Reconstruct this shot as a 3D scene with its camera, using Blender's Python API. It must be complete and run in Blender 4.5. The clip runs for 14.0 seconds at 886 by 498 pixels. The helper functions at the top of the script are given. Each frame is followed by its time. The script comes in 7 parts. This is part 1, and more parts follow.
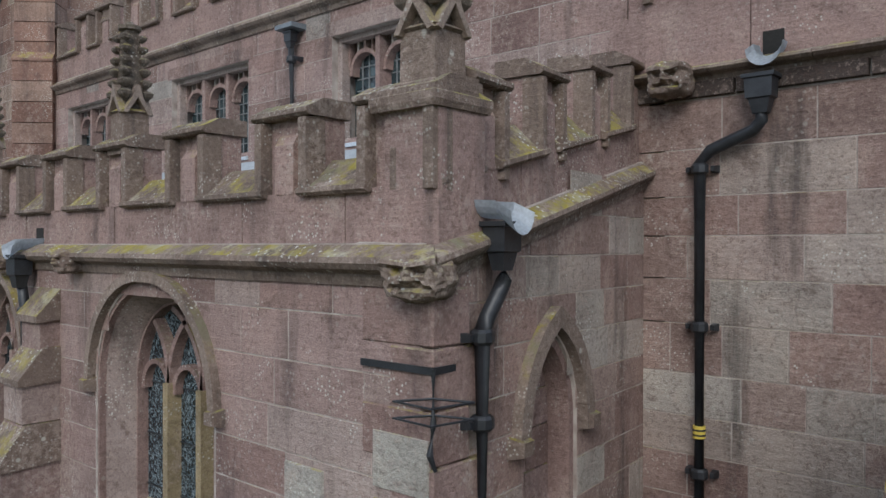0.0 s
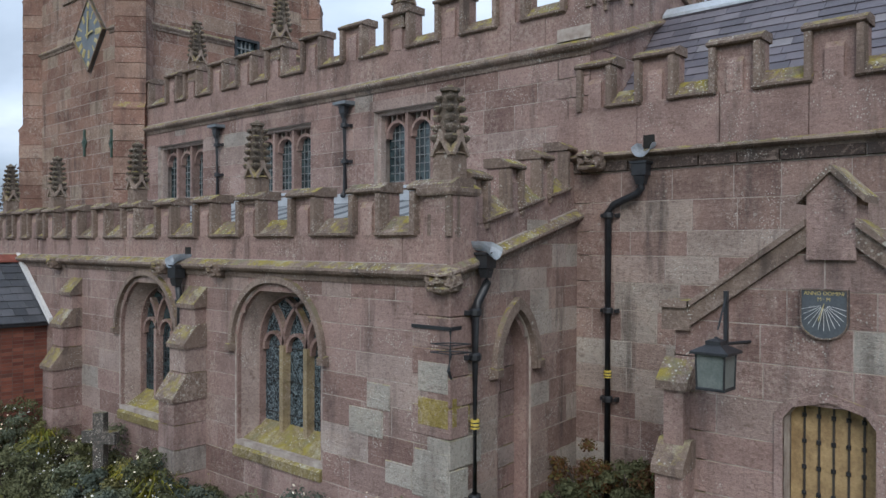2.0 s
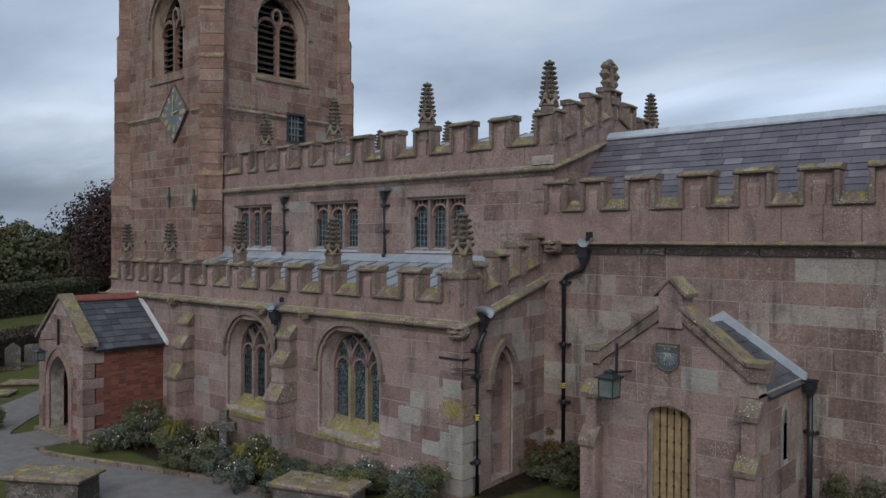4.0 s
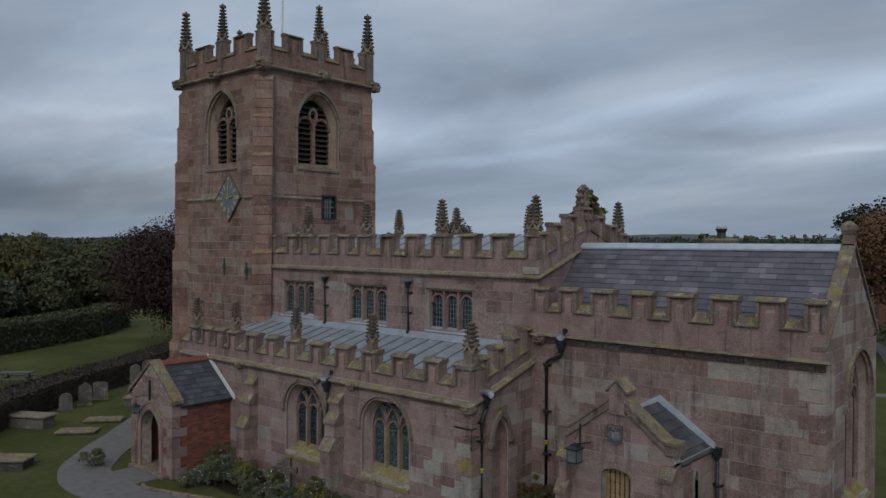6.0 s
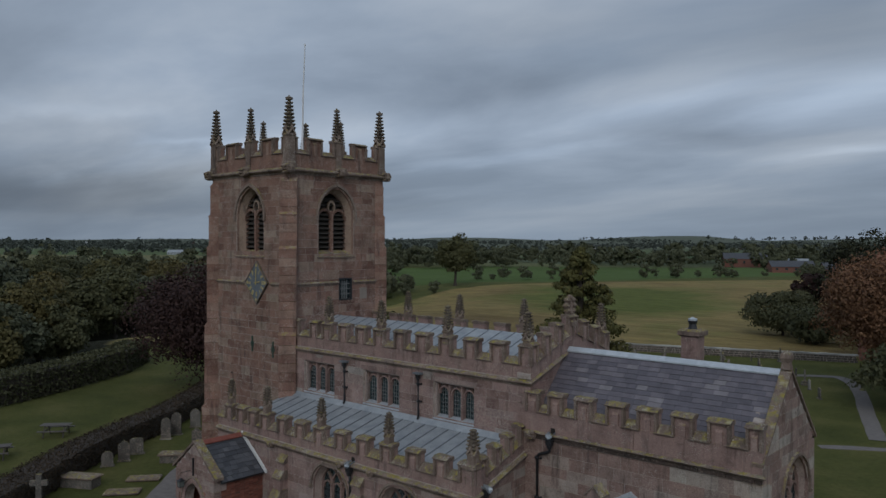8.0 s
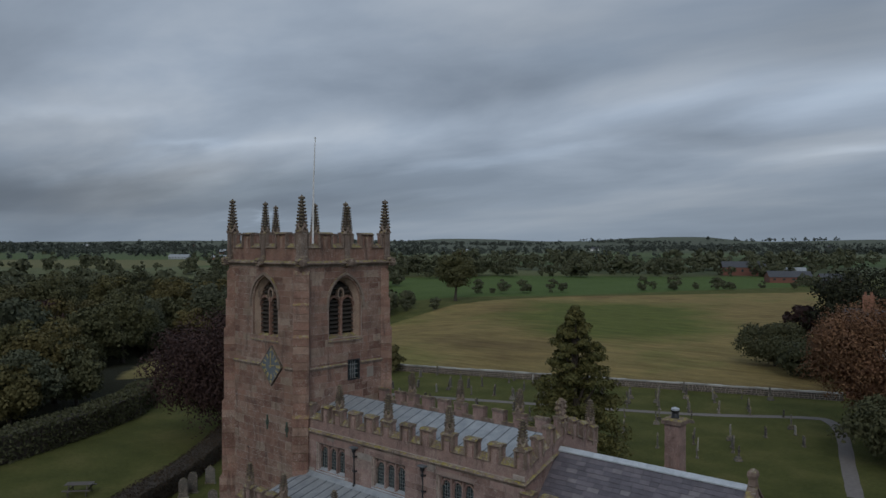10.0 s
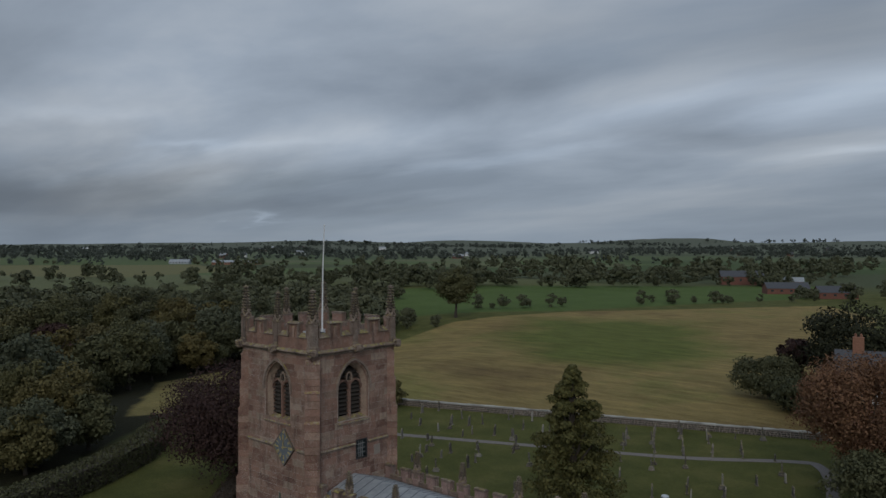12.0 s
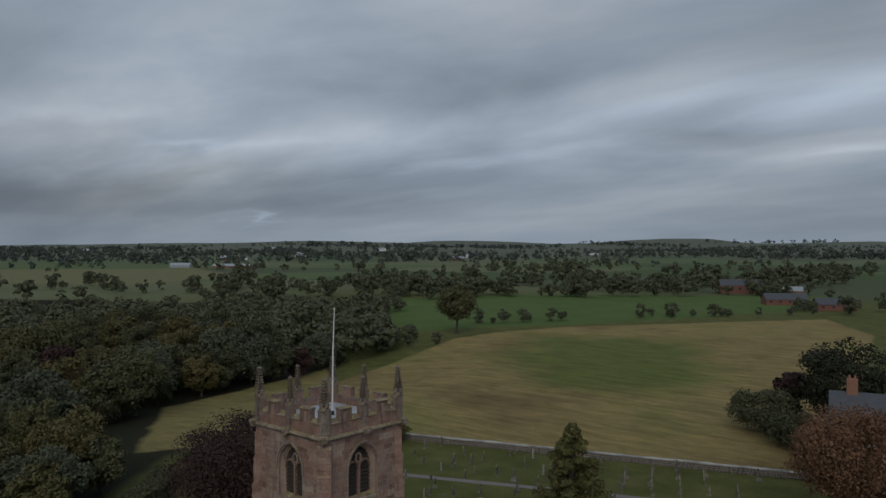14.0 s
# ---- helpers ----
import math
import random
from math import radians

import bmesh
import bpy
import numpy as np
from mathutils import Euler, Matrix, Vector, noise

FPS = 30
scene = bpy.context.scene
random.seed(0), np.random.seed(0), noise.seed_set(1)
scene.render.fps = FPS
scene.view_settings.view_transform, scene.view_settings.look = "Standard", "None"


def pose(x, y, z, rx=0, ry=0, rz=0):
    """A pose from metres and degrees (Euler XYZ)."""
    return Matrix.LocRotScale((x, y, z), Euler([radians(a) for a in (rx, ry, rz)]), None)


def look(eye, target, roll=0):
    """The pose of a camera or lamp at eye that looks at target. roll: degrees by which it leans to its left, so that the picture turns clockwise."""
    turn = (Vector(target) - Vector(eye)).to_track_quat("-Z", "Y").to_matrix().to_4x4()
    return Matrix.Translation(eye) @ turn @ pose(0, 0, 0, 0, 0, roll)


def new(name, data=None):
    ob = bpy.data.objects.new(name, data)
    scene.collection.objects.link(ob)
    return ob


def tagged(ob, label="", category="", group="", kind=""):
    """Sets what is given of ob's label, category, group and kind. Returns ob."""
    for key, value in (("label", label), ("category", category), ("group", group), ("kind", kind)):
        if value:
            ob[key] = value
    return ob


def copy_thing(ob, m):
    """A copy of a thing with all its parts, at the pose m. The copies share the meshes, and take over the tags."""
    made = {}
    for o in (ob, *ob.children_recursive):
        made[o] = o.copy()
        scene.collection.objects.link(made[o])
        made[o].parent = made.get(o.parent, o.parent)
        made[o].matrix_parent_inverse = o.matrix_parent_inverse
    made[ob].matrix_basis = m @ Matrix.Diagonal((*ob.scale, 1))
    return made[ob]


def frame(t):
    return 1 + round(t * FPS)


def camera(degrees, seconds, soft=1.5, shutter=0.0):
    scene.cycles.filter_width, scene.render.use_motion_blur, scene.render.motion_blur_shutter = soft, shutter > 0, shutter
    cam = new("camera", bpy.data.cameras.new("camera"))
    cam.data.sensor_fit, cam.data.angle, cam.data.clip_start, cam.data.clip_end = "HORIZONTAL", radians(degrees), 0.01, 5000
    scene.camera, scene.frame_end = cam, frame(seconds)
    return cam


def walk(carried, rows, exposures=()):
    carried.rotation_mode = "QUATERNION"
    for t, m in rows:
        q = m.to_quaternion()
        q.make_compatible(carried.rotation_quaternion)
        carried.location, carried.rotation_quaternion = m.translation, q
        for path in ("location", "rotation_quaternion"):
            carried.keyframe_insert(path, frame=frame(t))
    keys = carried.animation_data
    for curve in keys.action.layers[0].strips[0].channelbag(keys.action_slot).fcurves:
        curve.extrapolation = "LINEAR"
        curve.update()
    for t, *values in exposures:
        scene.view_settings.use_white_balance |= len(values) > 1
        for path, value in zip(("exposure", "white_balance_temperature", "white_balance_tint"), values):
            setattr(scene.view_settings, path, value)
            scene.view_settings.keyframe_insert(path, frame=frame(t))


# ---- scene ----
cam = camera(60.1, 14.0)
METRES, EYE, TILT, LEAN, TURN = 40.0, 4.08, 0.0, 0.0, 41.2
ROWS = [
    (0.0, 0.0, 0.0, 0.0, 0.0, -0.21, -0.06),
    (0.5, -0.0004, -0.0212, -0.0, 0.0, -0.22, -0.07),
    (1.0, -0.001, -0.0488, -0.0, 0.06, -0.25, -0.11),
    (1.5, -0.0021, -0.078, 0.0015, 0.06, -0.27, -0.15),
    (2.0, -0.0034, -0.1138, 0.0064, 0.08, -0.33, -0.16),
    (2.5, -0.0049, -0.1499, 0.0116, 0.07, -0.29, -0.22),
    (5.0, -0.0155, -0.3451, 0.071, 0.17, -0.59, -0.26),
    (5.5, -0.0181, -0.3802, 0.0902, 0.15, -0.57, -0.27),
    (6.0, -0.02, -0.4151, 0.1122, 0.19, -0.58, -0.25),
    (6.5, -0.021, -0.4443, 0.1332, 0.26, -0.54, -0.24),
    (7.0, -0.0227, -0.4732, 0.1585, 0.27, -0.52, -0.24),
    (7.5, -0.0241, -0.4967, 0.1845, 0.25, -0.53, -0.22),
    (8.0, -0.0248, -0.519, 0.2124, 0.26, -0.5, -0.21),
    (8.5, -0.0251, -0.5378, 0.2396, 0.29, -0.51, -0.19),
    (11.0, -0.0285, -0.6216, 0.3899, 0.25, -0.43, -0.05),
    (11.5, -0.0297, -0.6353, 0.4206, 0.25, -0.42, -0.03),
    (12.0, -0.0313, -0.6498, 0.4543, 0.25, -0.41, -0.02),
    (12.5, -0.0329, -0.6623, 0.486, 0.25, -0.41, -0.0),
    (13.0, -0.0352, -0.6747, 0.5204, 0.24, -0.42, -0.0),
    (13.5, -0.0371, -0.6861, 0.5524, 0.25, -0.44, 0.01),
    (14.0, -0.0395, -0.6983, 0.5878, 0.25, -0.46, 0.01),
]
EXPOSURES = [(0.0, 1.12, 6180, 10), (1.0, 1.10, 6180, 10), (2.5, 0.90, 6180, 10), (5.0, 0.12, 6200, 10), (7.0, -0.2, 6150, 10), (8.5, -0.27, 6200, 10), (11.0, -0.28, 6400, 10), (14.0, -0.28, 6500, 10)]
walk(cam, [(t, pose(0, 0, EYE, TILT, LEAN, TURN) @ pose(METRES * x, METRES * y, METRES * z, 90 + pitch, roll, yaw)) for t, x, y, z, yaw, pitch, roll in ROWS], EXPOSURES)

# ---- light ----
world = bpy.data.worlds.new("sky")
scene.world = world
world.use_nodes = True
SUN_UP, SUN_ROUND = radians(33), radians(146)


def make_sky():
    nt = world.node_tree
    nt.nodes.clear()
    N = nt.nodes.new
    L = nt.links.new
    out, bg = N("ShaderNodeOutputWorld"), N("ShaderNodeBackground")
    sky = N("ShaderNodeTexSky")
    sky.sky_type, sky.sun_disc, sky.sun_elevation, sky.sun_rotation = "NISHITA", False, SUN_UP, SUN_ROUND
    sky.air_density, sky.dust_density = 1.0, 2.0
    co = N("ShaderNodeTexCoord")
    sep = N("ShaderNodeSeparateXYZ")
    L(co.outputs["Generated"], sep.inputs[0])
    zc = N("ShaderNodeMath"); zc.operation = "MAXIMUM"; zc.inputs[1].default_value = 0.0
    L(sep.outputs[2], zc.inputs[0])
    za = N("ShaderNodeMath"); za.operation = "ADD"; za.inputs[1].default_value = 0.16
    L(zc.outputs[0], za.inputs[0])
    flat = N("ShaderNodeVectorMath"); flat.operation = "DIVIDE"
    comb = N("ShaderNodeCombineXYZ")
    for i in (0, 1, 2):
        L(za.outputs[0], comb.inputs[i])
    L(co.outputs["Generated"], flat.inputs[0]); L(comb.outputs[0], flat.inputs[1])
    mp = N("ShaderNodeMapping")
    mp.inputs["Rotation"].default_value = (0, 0, radians(-41))
    mp.inputs["Scale"].default_value = (0.50, 0.95, 0.0)
    mp.inputs["Location"].default_value = (1.7, 0.4, 0.0)
    L(flat.outputs[0], mp.inputs[0])
    n1 = N("ShaderNodeTexNoise"); n1.inputs["Scale"].default_value = 1.0; n1.inputs["Detail"].default_value = 7; n1.inputs["Roughness"].default_value = 0.53; n1.inputs["Distortion"].default_value = 0.3
    L(mp.outputs[0], n1.inputs["Vector"])
    ramp = N("ShaderNodeValToRGB")
    e = ramp.color_ramp.elements
    e[0].position, e[0].color = 0.33, (0.262, 0.315, 0.390, 1)
    e[1].position, e[1].color = 0.70, (0.56, 0.61, 0.67, 1)
    m = e.new(0.50); m.color = (0.378, 0.442, 0.528, 1)
    L(n1.outputs[0], ramp.inputs[0])
    # thinner cloud lets some of the blue through
    n2 = N("ShaderNodeTexNoise"); n2.inputs["Scale"].default_value = 0.7; n2.inputs["Detail"].default_value = 3
    L(mp.outputs[0], n2.inputs["Vector"])
    thin = N("ShaderNodeMapRange"); thin.inputs[1].default_value = 0.55; thin.inputs[2].default_value = 0.75; thin.inputs[3].default_value = 0.04; thin.inputs[4].default_value = 0.30
    L(n2.outputs[0], thin.inputs[0])
    dim = N("ShaderNodeVectorMath"); dim.operation = "SCALE"; dim.inputs["Scale"].default_value = 0.09
    L(sky.outputs[0], dim.inputs[0])
    mix = N("ShaderNodeMix"); mix.data_type = "RGBA"
    L(thin.outputs[0], mix.inputs["Factor"]); L(ramp.outputs[0], mix.inputs["A"]); L(dim.outputs[0], mix.inputs["B"])
    # a band of pale haze low over the land
    band = N("ShaderNodeMapRange"); band.inputs[1].default_value = 0.0; band.inputs[2].default_value = 0.13; band.inputs[3].default_value = 0.75; band.inputs[4].default_value = 0.0
    L(sep.outputs[2], band.inputs[0])
    mix2 = N("ShaderNodeMix"); mix2.data_type = "RGBA"; mix2.inputs["B"].default_value = (0.275, 0.335, 0.405, 1)
    L(band.outputs[0], mix2.inputs["Factor"]); L(mix.outputs["Result"], mix2.inputs["A"])
    # long bars of lighter and heavier cloud: (along, up, half length, half depth, slope, gain), as tangents about the north-west
    def op(how, a, b=0.0):
        n = N("ShaderNodeMath"); n.operation = how
        for q, v in enumerate((a, b)):
            if isinstance(v, (int, float)):
                n.inputs[q].default_value = v
            else:
                L(v, n.inputs[q])
        return n.outputs[0]
    turn = N("ShaderNodeMapping"); turn.inputs["Rotation"].default_value = (0, 0, radians(-41.45))
    L(co.outputs["Generated"], turn.inputs[0])
    sx = N("ShaderNodeSeparateXYZ"); L(turn.outputs[0], sx.inputs[0])
    ahead = op("MAXIMUM", sx.outputs[1], 0.05)
    ragged = N("ShaderNodeTexNoise"); ragged.inputs["Scale"].default_value = 2.2; ragged.inputs["Detail"].default_value = 6
    L(mp.outputs[0], ragged.inputs["Vector"])
    shred = op("SUBTRACT", ragged.outputs[0], 0.5)
    U = op("ADD", op("DIVIDE", sx.outputs[0], ahead), op("MULTIPLY", shred, 0.35))
    V = op("ADD", op("DIVIDE", sx.outputs[2], ahead), op("MULTIPLY", shred, 0.07))
    total = None
    for u0, v0, hl, hd, sl, gain in (
            (0.085, 0.112, 0.11, 0.010, 0.10, 0.26), (0.27, 0.178, 0.15, 0.016, 0.25, 0.24), (0.52, 0.196, 0.13, 0.034, 0.15, 0.34), (-0.34, 0.22, 0.18, 0.06, 0.05, 0.10),
            (-0.32, 0.128, 0.10, 0.008, 0.0, 0.22), (-0.50, 0.178, 0.14, 0.018, -0.15, 0.14), (-0.50, 0.066, 0.36, 0.036, 0.0, -0.36), (0.18, 0.275, 0.36, 0.055, 0.1, -0.15), (-0.62, 0.20, 0.22, 0.14, 0.0, -0.20),
            (0.40, 0.142, 0.20, 0.020, 0.05, -0.20), (0.53, 0.12, 0.08, 0.008, 0.1, 0.22), (-0.13, 0.045, 0.22, 0.014, 0.0, -0.10), (-0.26, 0.029, 0.045, 0.004, 0.0, 0.30), (-0.58, 0.015, 0.30, 0.05, 0.0, -0.18),
            (-0.10, 0.135, 0.16, 0.030, 0.1, 0.14), (0.50, 0.04, 0.28, 0.06, 0.0, -0.16), (0.54, 0.28, 0.20, 0.07, 0.2, -0.24), (0.16, 0.215, 0.18, 0.02, 0.2, -0.10)):
        a = op("DIVIDE", op("SUBTRACT", U, u0), hl)
        b = op("DIVIDE", op("SUBTRACT", op("SUBTRACT", V, v0), op("MULTIPLY", op("SUBTRACT", U, u0), sl)), hd)
        g = op("MULTIPLY", op("EXPONENT", op("MULTIPLY", op("ADD", op("MULTIPLY", a, a), op("MULTIPLY", b, b)), -1.0)), gain)
        total = g if total is None else op("ADD", total, g)
    front = op("GREATER_THAN", sx.outputs[1], 0.1)
    heavy = N("ShaderNodeVectorMath"); heavy.operation = "SCALE"
    L(mix2.outputs["Result"], heavy.inputs[0]); L(op("ADD", op("MULTIPLY", total, front), 1.0), heavy.inputs["Scale"])
    L(heavy.outputs[0], bg.inputs[0])
    bg.inputs[1].default_value = 1.0
    L(bg.outputs[0], out.inputs[0])


make_sky()
sun = new("sun", bpy.data.lights.new("sun", "SUN"))
sun.data.energy, sun.data.angle, sun.data.color = 0.85, radians(30), (1.0, 0.95, 0.88)
sun.matrix_world = look((46, -68, 54), (0, 0, 0))
tagged(sun, kind="structure")


# ---- materials ----
class Nodes:
    """Short hand for a node material."""

    def __init__(self, name, rough=0.85, metal=0.0):
        self.m = bpy.data.materials.new(name)
        self.m.use_nodes = True
        self.t = self.m.node_tree
        self.b = self.t.nodes["Principled BSDF"]
        self.b.inputs["Roughness"].default_value, self.b.inputs["Metallic"].default_value = rough, metal
        self.co = self.t.nodes.new("ShaderNodeTexCoord")
        self.geo = self.t.nodes.new("ShaderNodeNewGeometry")

    def link(self, a, b):
        self.t.links.new(a, b)

    def pos(self, sx=1, sy=1, sz=1):
        mp = self.t.nodes.new("ShaderNodeMapping")
        mp.inputs["Scale"].default_value = (sx, sy, sz)
        self.link(self.geo.outputs["Position"], mp.inputs[0])
        return mp.outputs[0]

    def noise(self, scale, detail=4, rough=0.55, vec=None, distort=0.0):
        n = self.t.nodes.new("ShaderNodeTexNoise")
        n.inputs["Scale"].default_value, n.inputs["Detail"].default_value, n.inputs["Roughness"].default_value = scale, detail, rough
        n.inputs["Distortion"].default_value = distort
        self.link(vec or self.pos(), n.inputs["Vector"])
        return n.outputs[0]

    def voronoi(self, scale, vec=None, out="Distance"):
        n = self.t.nodes.new("ShaderNodeTexVoronoi")
        n.inputs["Scale"].default_value = scale
        self.link(vec or self.pos(), n.inputs["Vector"])
        return n.outputs[out]

    def ramp(self, fac, stops, ease="LINEAR"):
        r = self.t.nodes.new("ShaderNodeValToRGB")
        r.color_ramp.interpolation = ease
        e = r.color_ramp.elements
        while len(e) < len(stops):
            e.new(0.5)
        for el, (p, c) in zip(e, stops):
            el.position = p
            el.color = (*c, 1) if len(c) == 3 else c
        self.link(fac, r.inputs[0])
        return r.outputs[0]

    def step(self, fac, a, b, lo=0.0, hi=1.0):
        r = self.t.nodes.new("ShaderNodeMapRange")
        r.inputs[1].default_value, r.inputs[2].default_value, r.inputs[3].default_value, r.inputs[4].default_value = a, b, lo, hi
        self.link(fac, r.inputs[0])
        return r.outputs[0]

    def math(self, op, a, b):
        n = self.t.nodes.new("ShaderNodeMath")
        n.operation = op
        for i, v in enumerate((a, b)):
            if isinstance(v, (int, float)):
                n.inputs[i].default_value = v
            else:
                self.link(v, n.inputs[i])
        return n.outputs[0]

    def mix(self, fac, a, b, how="MIX"):
        n = self.t.nodes.new("ShaderNodeMix")
        n.data_type, n.blend_type = "RGBA", how
        for key, v in (("Factor", fac), ("A", a), ("B", b)):
            if isinstance(v, (int, float)):
                n.inputs[key].default_value = v
            elif isinstance(v, tuple):
                n.inputs[key].default_value = (*v, 1)
            else:
                self.link(v, n.inputs[key])
        return n.outputs["Result"]

    def axis(self, i, normal=False):
        s = self.t.nodes.new("ShaderNodeSeparateXYZ")
        self.link(self.geo.outputs["Normal" if normal else "Position"], s.inputs[0])
        return s.outputs[i]

    def rand(self, by_object):
        if by_object:
            n = self.t.nodes.new("ShaderNodeObjectInfo")
            return n.outputs["Random"]
        return self.geo.outputs["Random Per Island"]

    def done(self, colour, bump=None, depth=0.02, strength=0.6, rough=None):
        if isinstance(colour, tuple):
            self.b.inputs["Base Color"].default_value = (*colour, 1)
        else:
            self.link(colour, self.b.inputs["Base Color"])
        if bump is not None:
            n = self.t.nodes.new("ShaderNodeBump")
            n.inputs["Distance"].default_value, n.inputs["Strength"].default_value = depth, strength
            self.link(bump, n.inputs["Height"])
            self.link(n.outputs[0], self.b.inputs["Normal"])
        if rough is not None:
            self.link(rough, self.b.inputs["Roughness"])
        return self.m


def sandstone(name, by_object, stops, lichen=0.3, soot=0.5):
    k = Nodes(name, 0.92)
    k.b.inputs["Specular IOR Level"].default_value = 0.2
    r = k.rand(by_object)
    base = k.ramp(r, stops)
    r2 = k.math("FRACT", k.math("MULTIPLY", r, 7.31), 0.0)
    base = k.mix(1.0, base, k.ramp(r2, [(0, (0.86, 0.86, 0.86)), (0.5, (1.0, 1.0, 1.0)), (1, (1.12, 1.12, 1.13))]), "MULTIPLY")
    cloudy = k.noise(1.3, 6, 0.6)
    base = k.mix(1.0, base, k.ramp(cloudy, [(0.25, (0.62, 0.60, 0.60)), (0.5, (1, 1, 1)), (0.75, (1.22, 1.2, 1.16))]), "MULTIPLY")
    scab = k.noise(2.1, 8, 0.72, None, 0.6)
    base = k.mix(k.step(scab, 0.55, 0.64, 0, 0.34), base, (0.44, 0.345, 0.29))
    base = k.mix(k.step(scab, 0.42, 0.34, 0, 0.55), base, (0.125, 0.085, 0.072))
    bed = k.noise(3.0, 5, 0.6, k.pos(0.5, 0.5, 9))
    base = k.mix(0.14, base, k.ramp(bed, [(0.3, (0.7, 0.66, 0.65)), (0.7, (1.25, 1.22, 1.2))]), "MULTIPLY")
    pits = k.noise(22, 6, 0.75)
    base = k.mix(k.step(pits, 0.55, 0.62, 0, 0.36), base, (0.43, 0.335, 0.285))
    base = k.mix(k.step(pits, 0.46, 0.39, 0, 0.42), base, (0.105, 0.068, 0.054))
    grain = k.noise(70, 3, 0.6)
    base = k.mix(0.6, base, k.ramp(grain, [(0.3, (0.72, 0.72, 0.72)), (0.7, (1.25, 1.25, 1.25))]), "MULTIPLY")
    # drifts of pale crust and flecks of white lichen
    crust = k.math("MULTIPLY", k.step(k.noise(0.55, 4, 0.6), 0.51, 0.61), k.step(k.noise(11, 7, 0.8), 0.49, 0.55))
    base = k.mix(k.math("MULTIPLY", crust, 0.30), base, (0.48, 0.405, 0.35))
    fleck = k.math("MULTIPLY", k.step(k.voronoi(30, k.pos()), 0.20, 0.32, 1, 0), k.step(k.noise(1.7, 5, 0.7), 0.53, 0.60))
    base = k.mix(k.math("MULTIPLY", fleck, 0.75), base, (0.58, 0.56, 0.50))
    # sooty streaks that run down the stone
    streak = k.noise(1.1, 5, 0.65, k.pos(2.6, 2.6, 0.35))
    base = k.mix(k.step(streak, 0.54, 0.70, 0, soot), base, (0.055, 0.047, 0.044))
    # pale lichen spots and yellow growth, most on faces that look up
    spots = k.voronoi(5.5, k.pos())
    where = k.noise(0.9, 3)
    pale = k.math("MULTIPLY", k.step(spots, 0.10, 0.16, 1, 0), k.step(where, 0.55, 0.62))
    base = k.mix(k.math("MULTIPLY", pale, lichen), base, (0.50, 0.48, 0.42))
    up = k.step(k.axis(2, True), 0.25, 0.75)
    growth = k.step(k.noise(4.5, 7, 0.75), 0.46, 0.58)
    base = k.mix(k.math("MULTIPLY", k.math("MULTIPLY", up, growth), min(1.0, lichen * 2.2)), base, k.ramp(k.noise(2.4, 3), [(0.35, (0.20, 0.19, 0.12)), (0.52, (0.30, 0.245, 0.05)), (0.72, (0.42, 0.40, 0.33))]))
    dots = k.math("MULTIPLY", k.step(k.voronoi(19, k.pos()), 0.16, 0.28, 1, 0), k.step(k.noise(2.2, 5), 0.50, 0.60))
    base = k.mix(k.math("MULTIPLY", dots, k.math("MULTIPLY", k.math("ADD", up, 0.55), min(1.0, lichen * 1.2))), base, (0.52, 0.51, 0.46))
    relief = k.math("ADD", k.math("MULTIPLY", grain, 0.25), k.math("ADD", k.noise(9, 6, 0.65), k.math("ADD", pits, k.math("MULTIPLY", bed, 0.4))))
    return k.done(base, relief, 0.03, 0.7)


REDS = [(0.0, (0.224, 0.146, 0.128)), (0.2, (0.265, 0.178, 0.157)), (0.4, (0.296, 0.206, 0.184)), (0.6, (0.323, 0.233, 0.210)), (0.78, (0.290, 0.196, 0.173)), (0.93, (0.330, 0.262, 0.235)), (1.0, (0.365, 0.345, 0.310))]
MIXED = [(0.0, (0.225, 0.150, 0.130)), (0.2, (0.262, 0.178, 0.152)), (0.45, (0.290, 0.205, 0.177)), (0.65, (0.312, 0.235, 0.203)), (0.8, (0.345, 0.290, 0.250)), (0.92, (0.385, 0.350, 0.308)), (1.0, (0.265, 0.180, 0.155))]
DARKS = [(0.0, (0.180, 0.102, 0.078)), (0.25, (0.225, 0.132, 0.102)), (0.5, (0.258, 0.155, 0.120)), (0.78, (0.275, 0.182, 0.142)), (1.0, (0.315, 0.245, 0.188))]
GREYS = [(0.0, (0.165, 0.124, 0.101)), (0.5, (0.208, 0.158, 0.130)), (1.0, (0.250, 0.198, 0.164))]
STONE = sandstone("red_sandstone", False, REDS)
BLOCK = sandstone("red_sandstone_block", True, REDS, 0.35)
BLOCK_MIX = sandstone("mixed_sandstone_block", True, MIXED, 0.45, 0.7)
TOWER = sandstone("tower_sandstone", False, DARKS, 0.4, 0.6)
TOWER_BLOCK = sandstone("tower_sandstone_block", True, DARKS, 0.4, 0.6)
TRIM = sandstone("weathered_trim_stone", False, GREYS, 0.75, 0.6)
LICHEN = sandstone("ochre_lichened_sill", False, [(0, (0.20, 0.165, 0.072)), (1, (0.27, 0.225, 0.10))], 0.6, 0.3)
PINN = sandstone("sooty_pinnacle_stone", False, [(0, (0.085, 0.070, 0.056)), (1, (0.150, 0.124, 0.098))], 0.25, 0.6)
DARK_STONE = sandstone("near_black_stone", False, [(0, (0.050, 0.040, 0.036)), (1, (0.085, 0.064, 0.055))], 0.1, 0.7)
MORTAR = Nodes("lime_mortar", 0.95)
MORTAR = MORTAR.done(MORTAR.ramp(MORTAR.noise(6, 5), [(0.3, (0.24, 0.19, 0.165)), (0.7, (0.46, 0.41, 0.365))]), MORTAR.noise(40, 3), 0.01, 0.5)


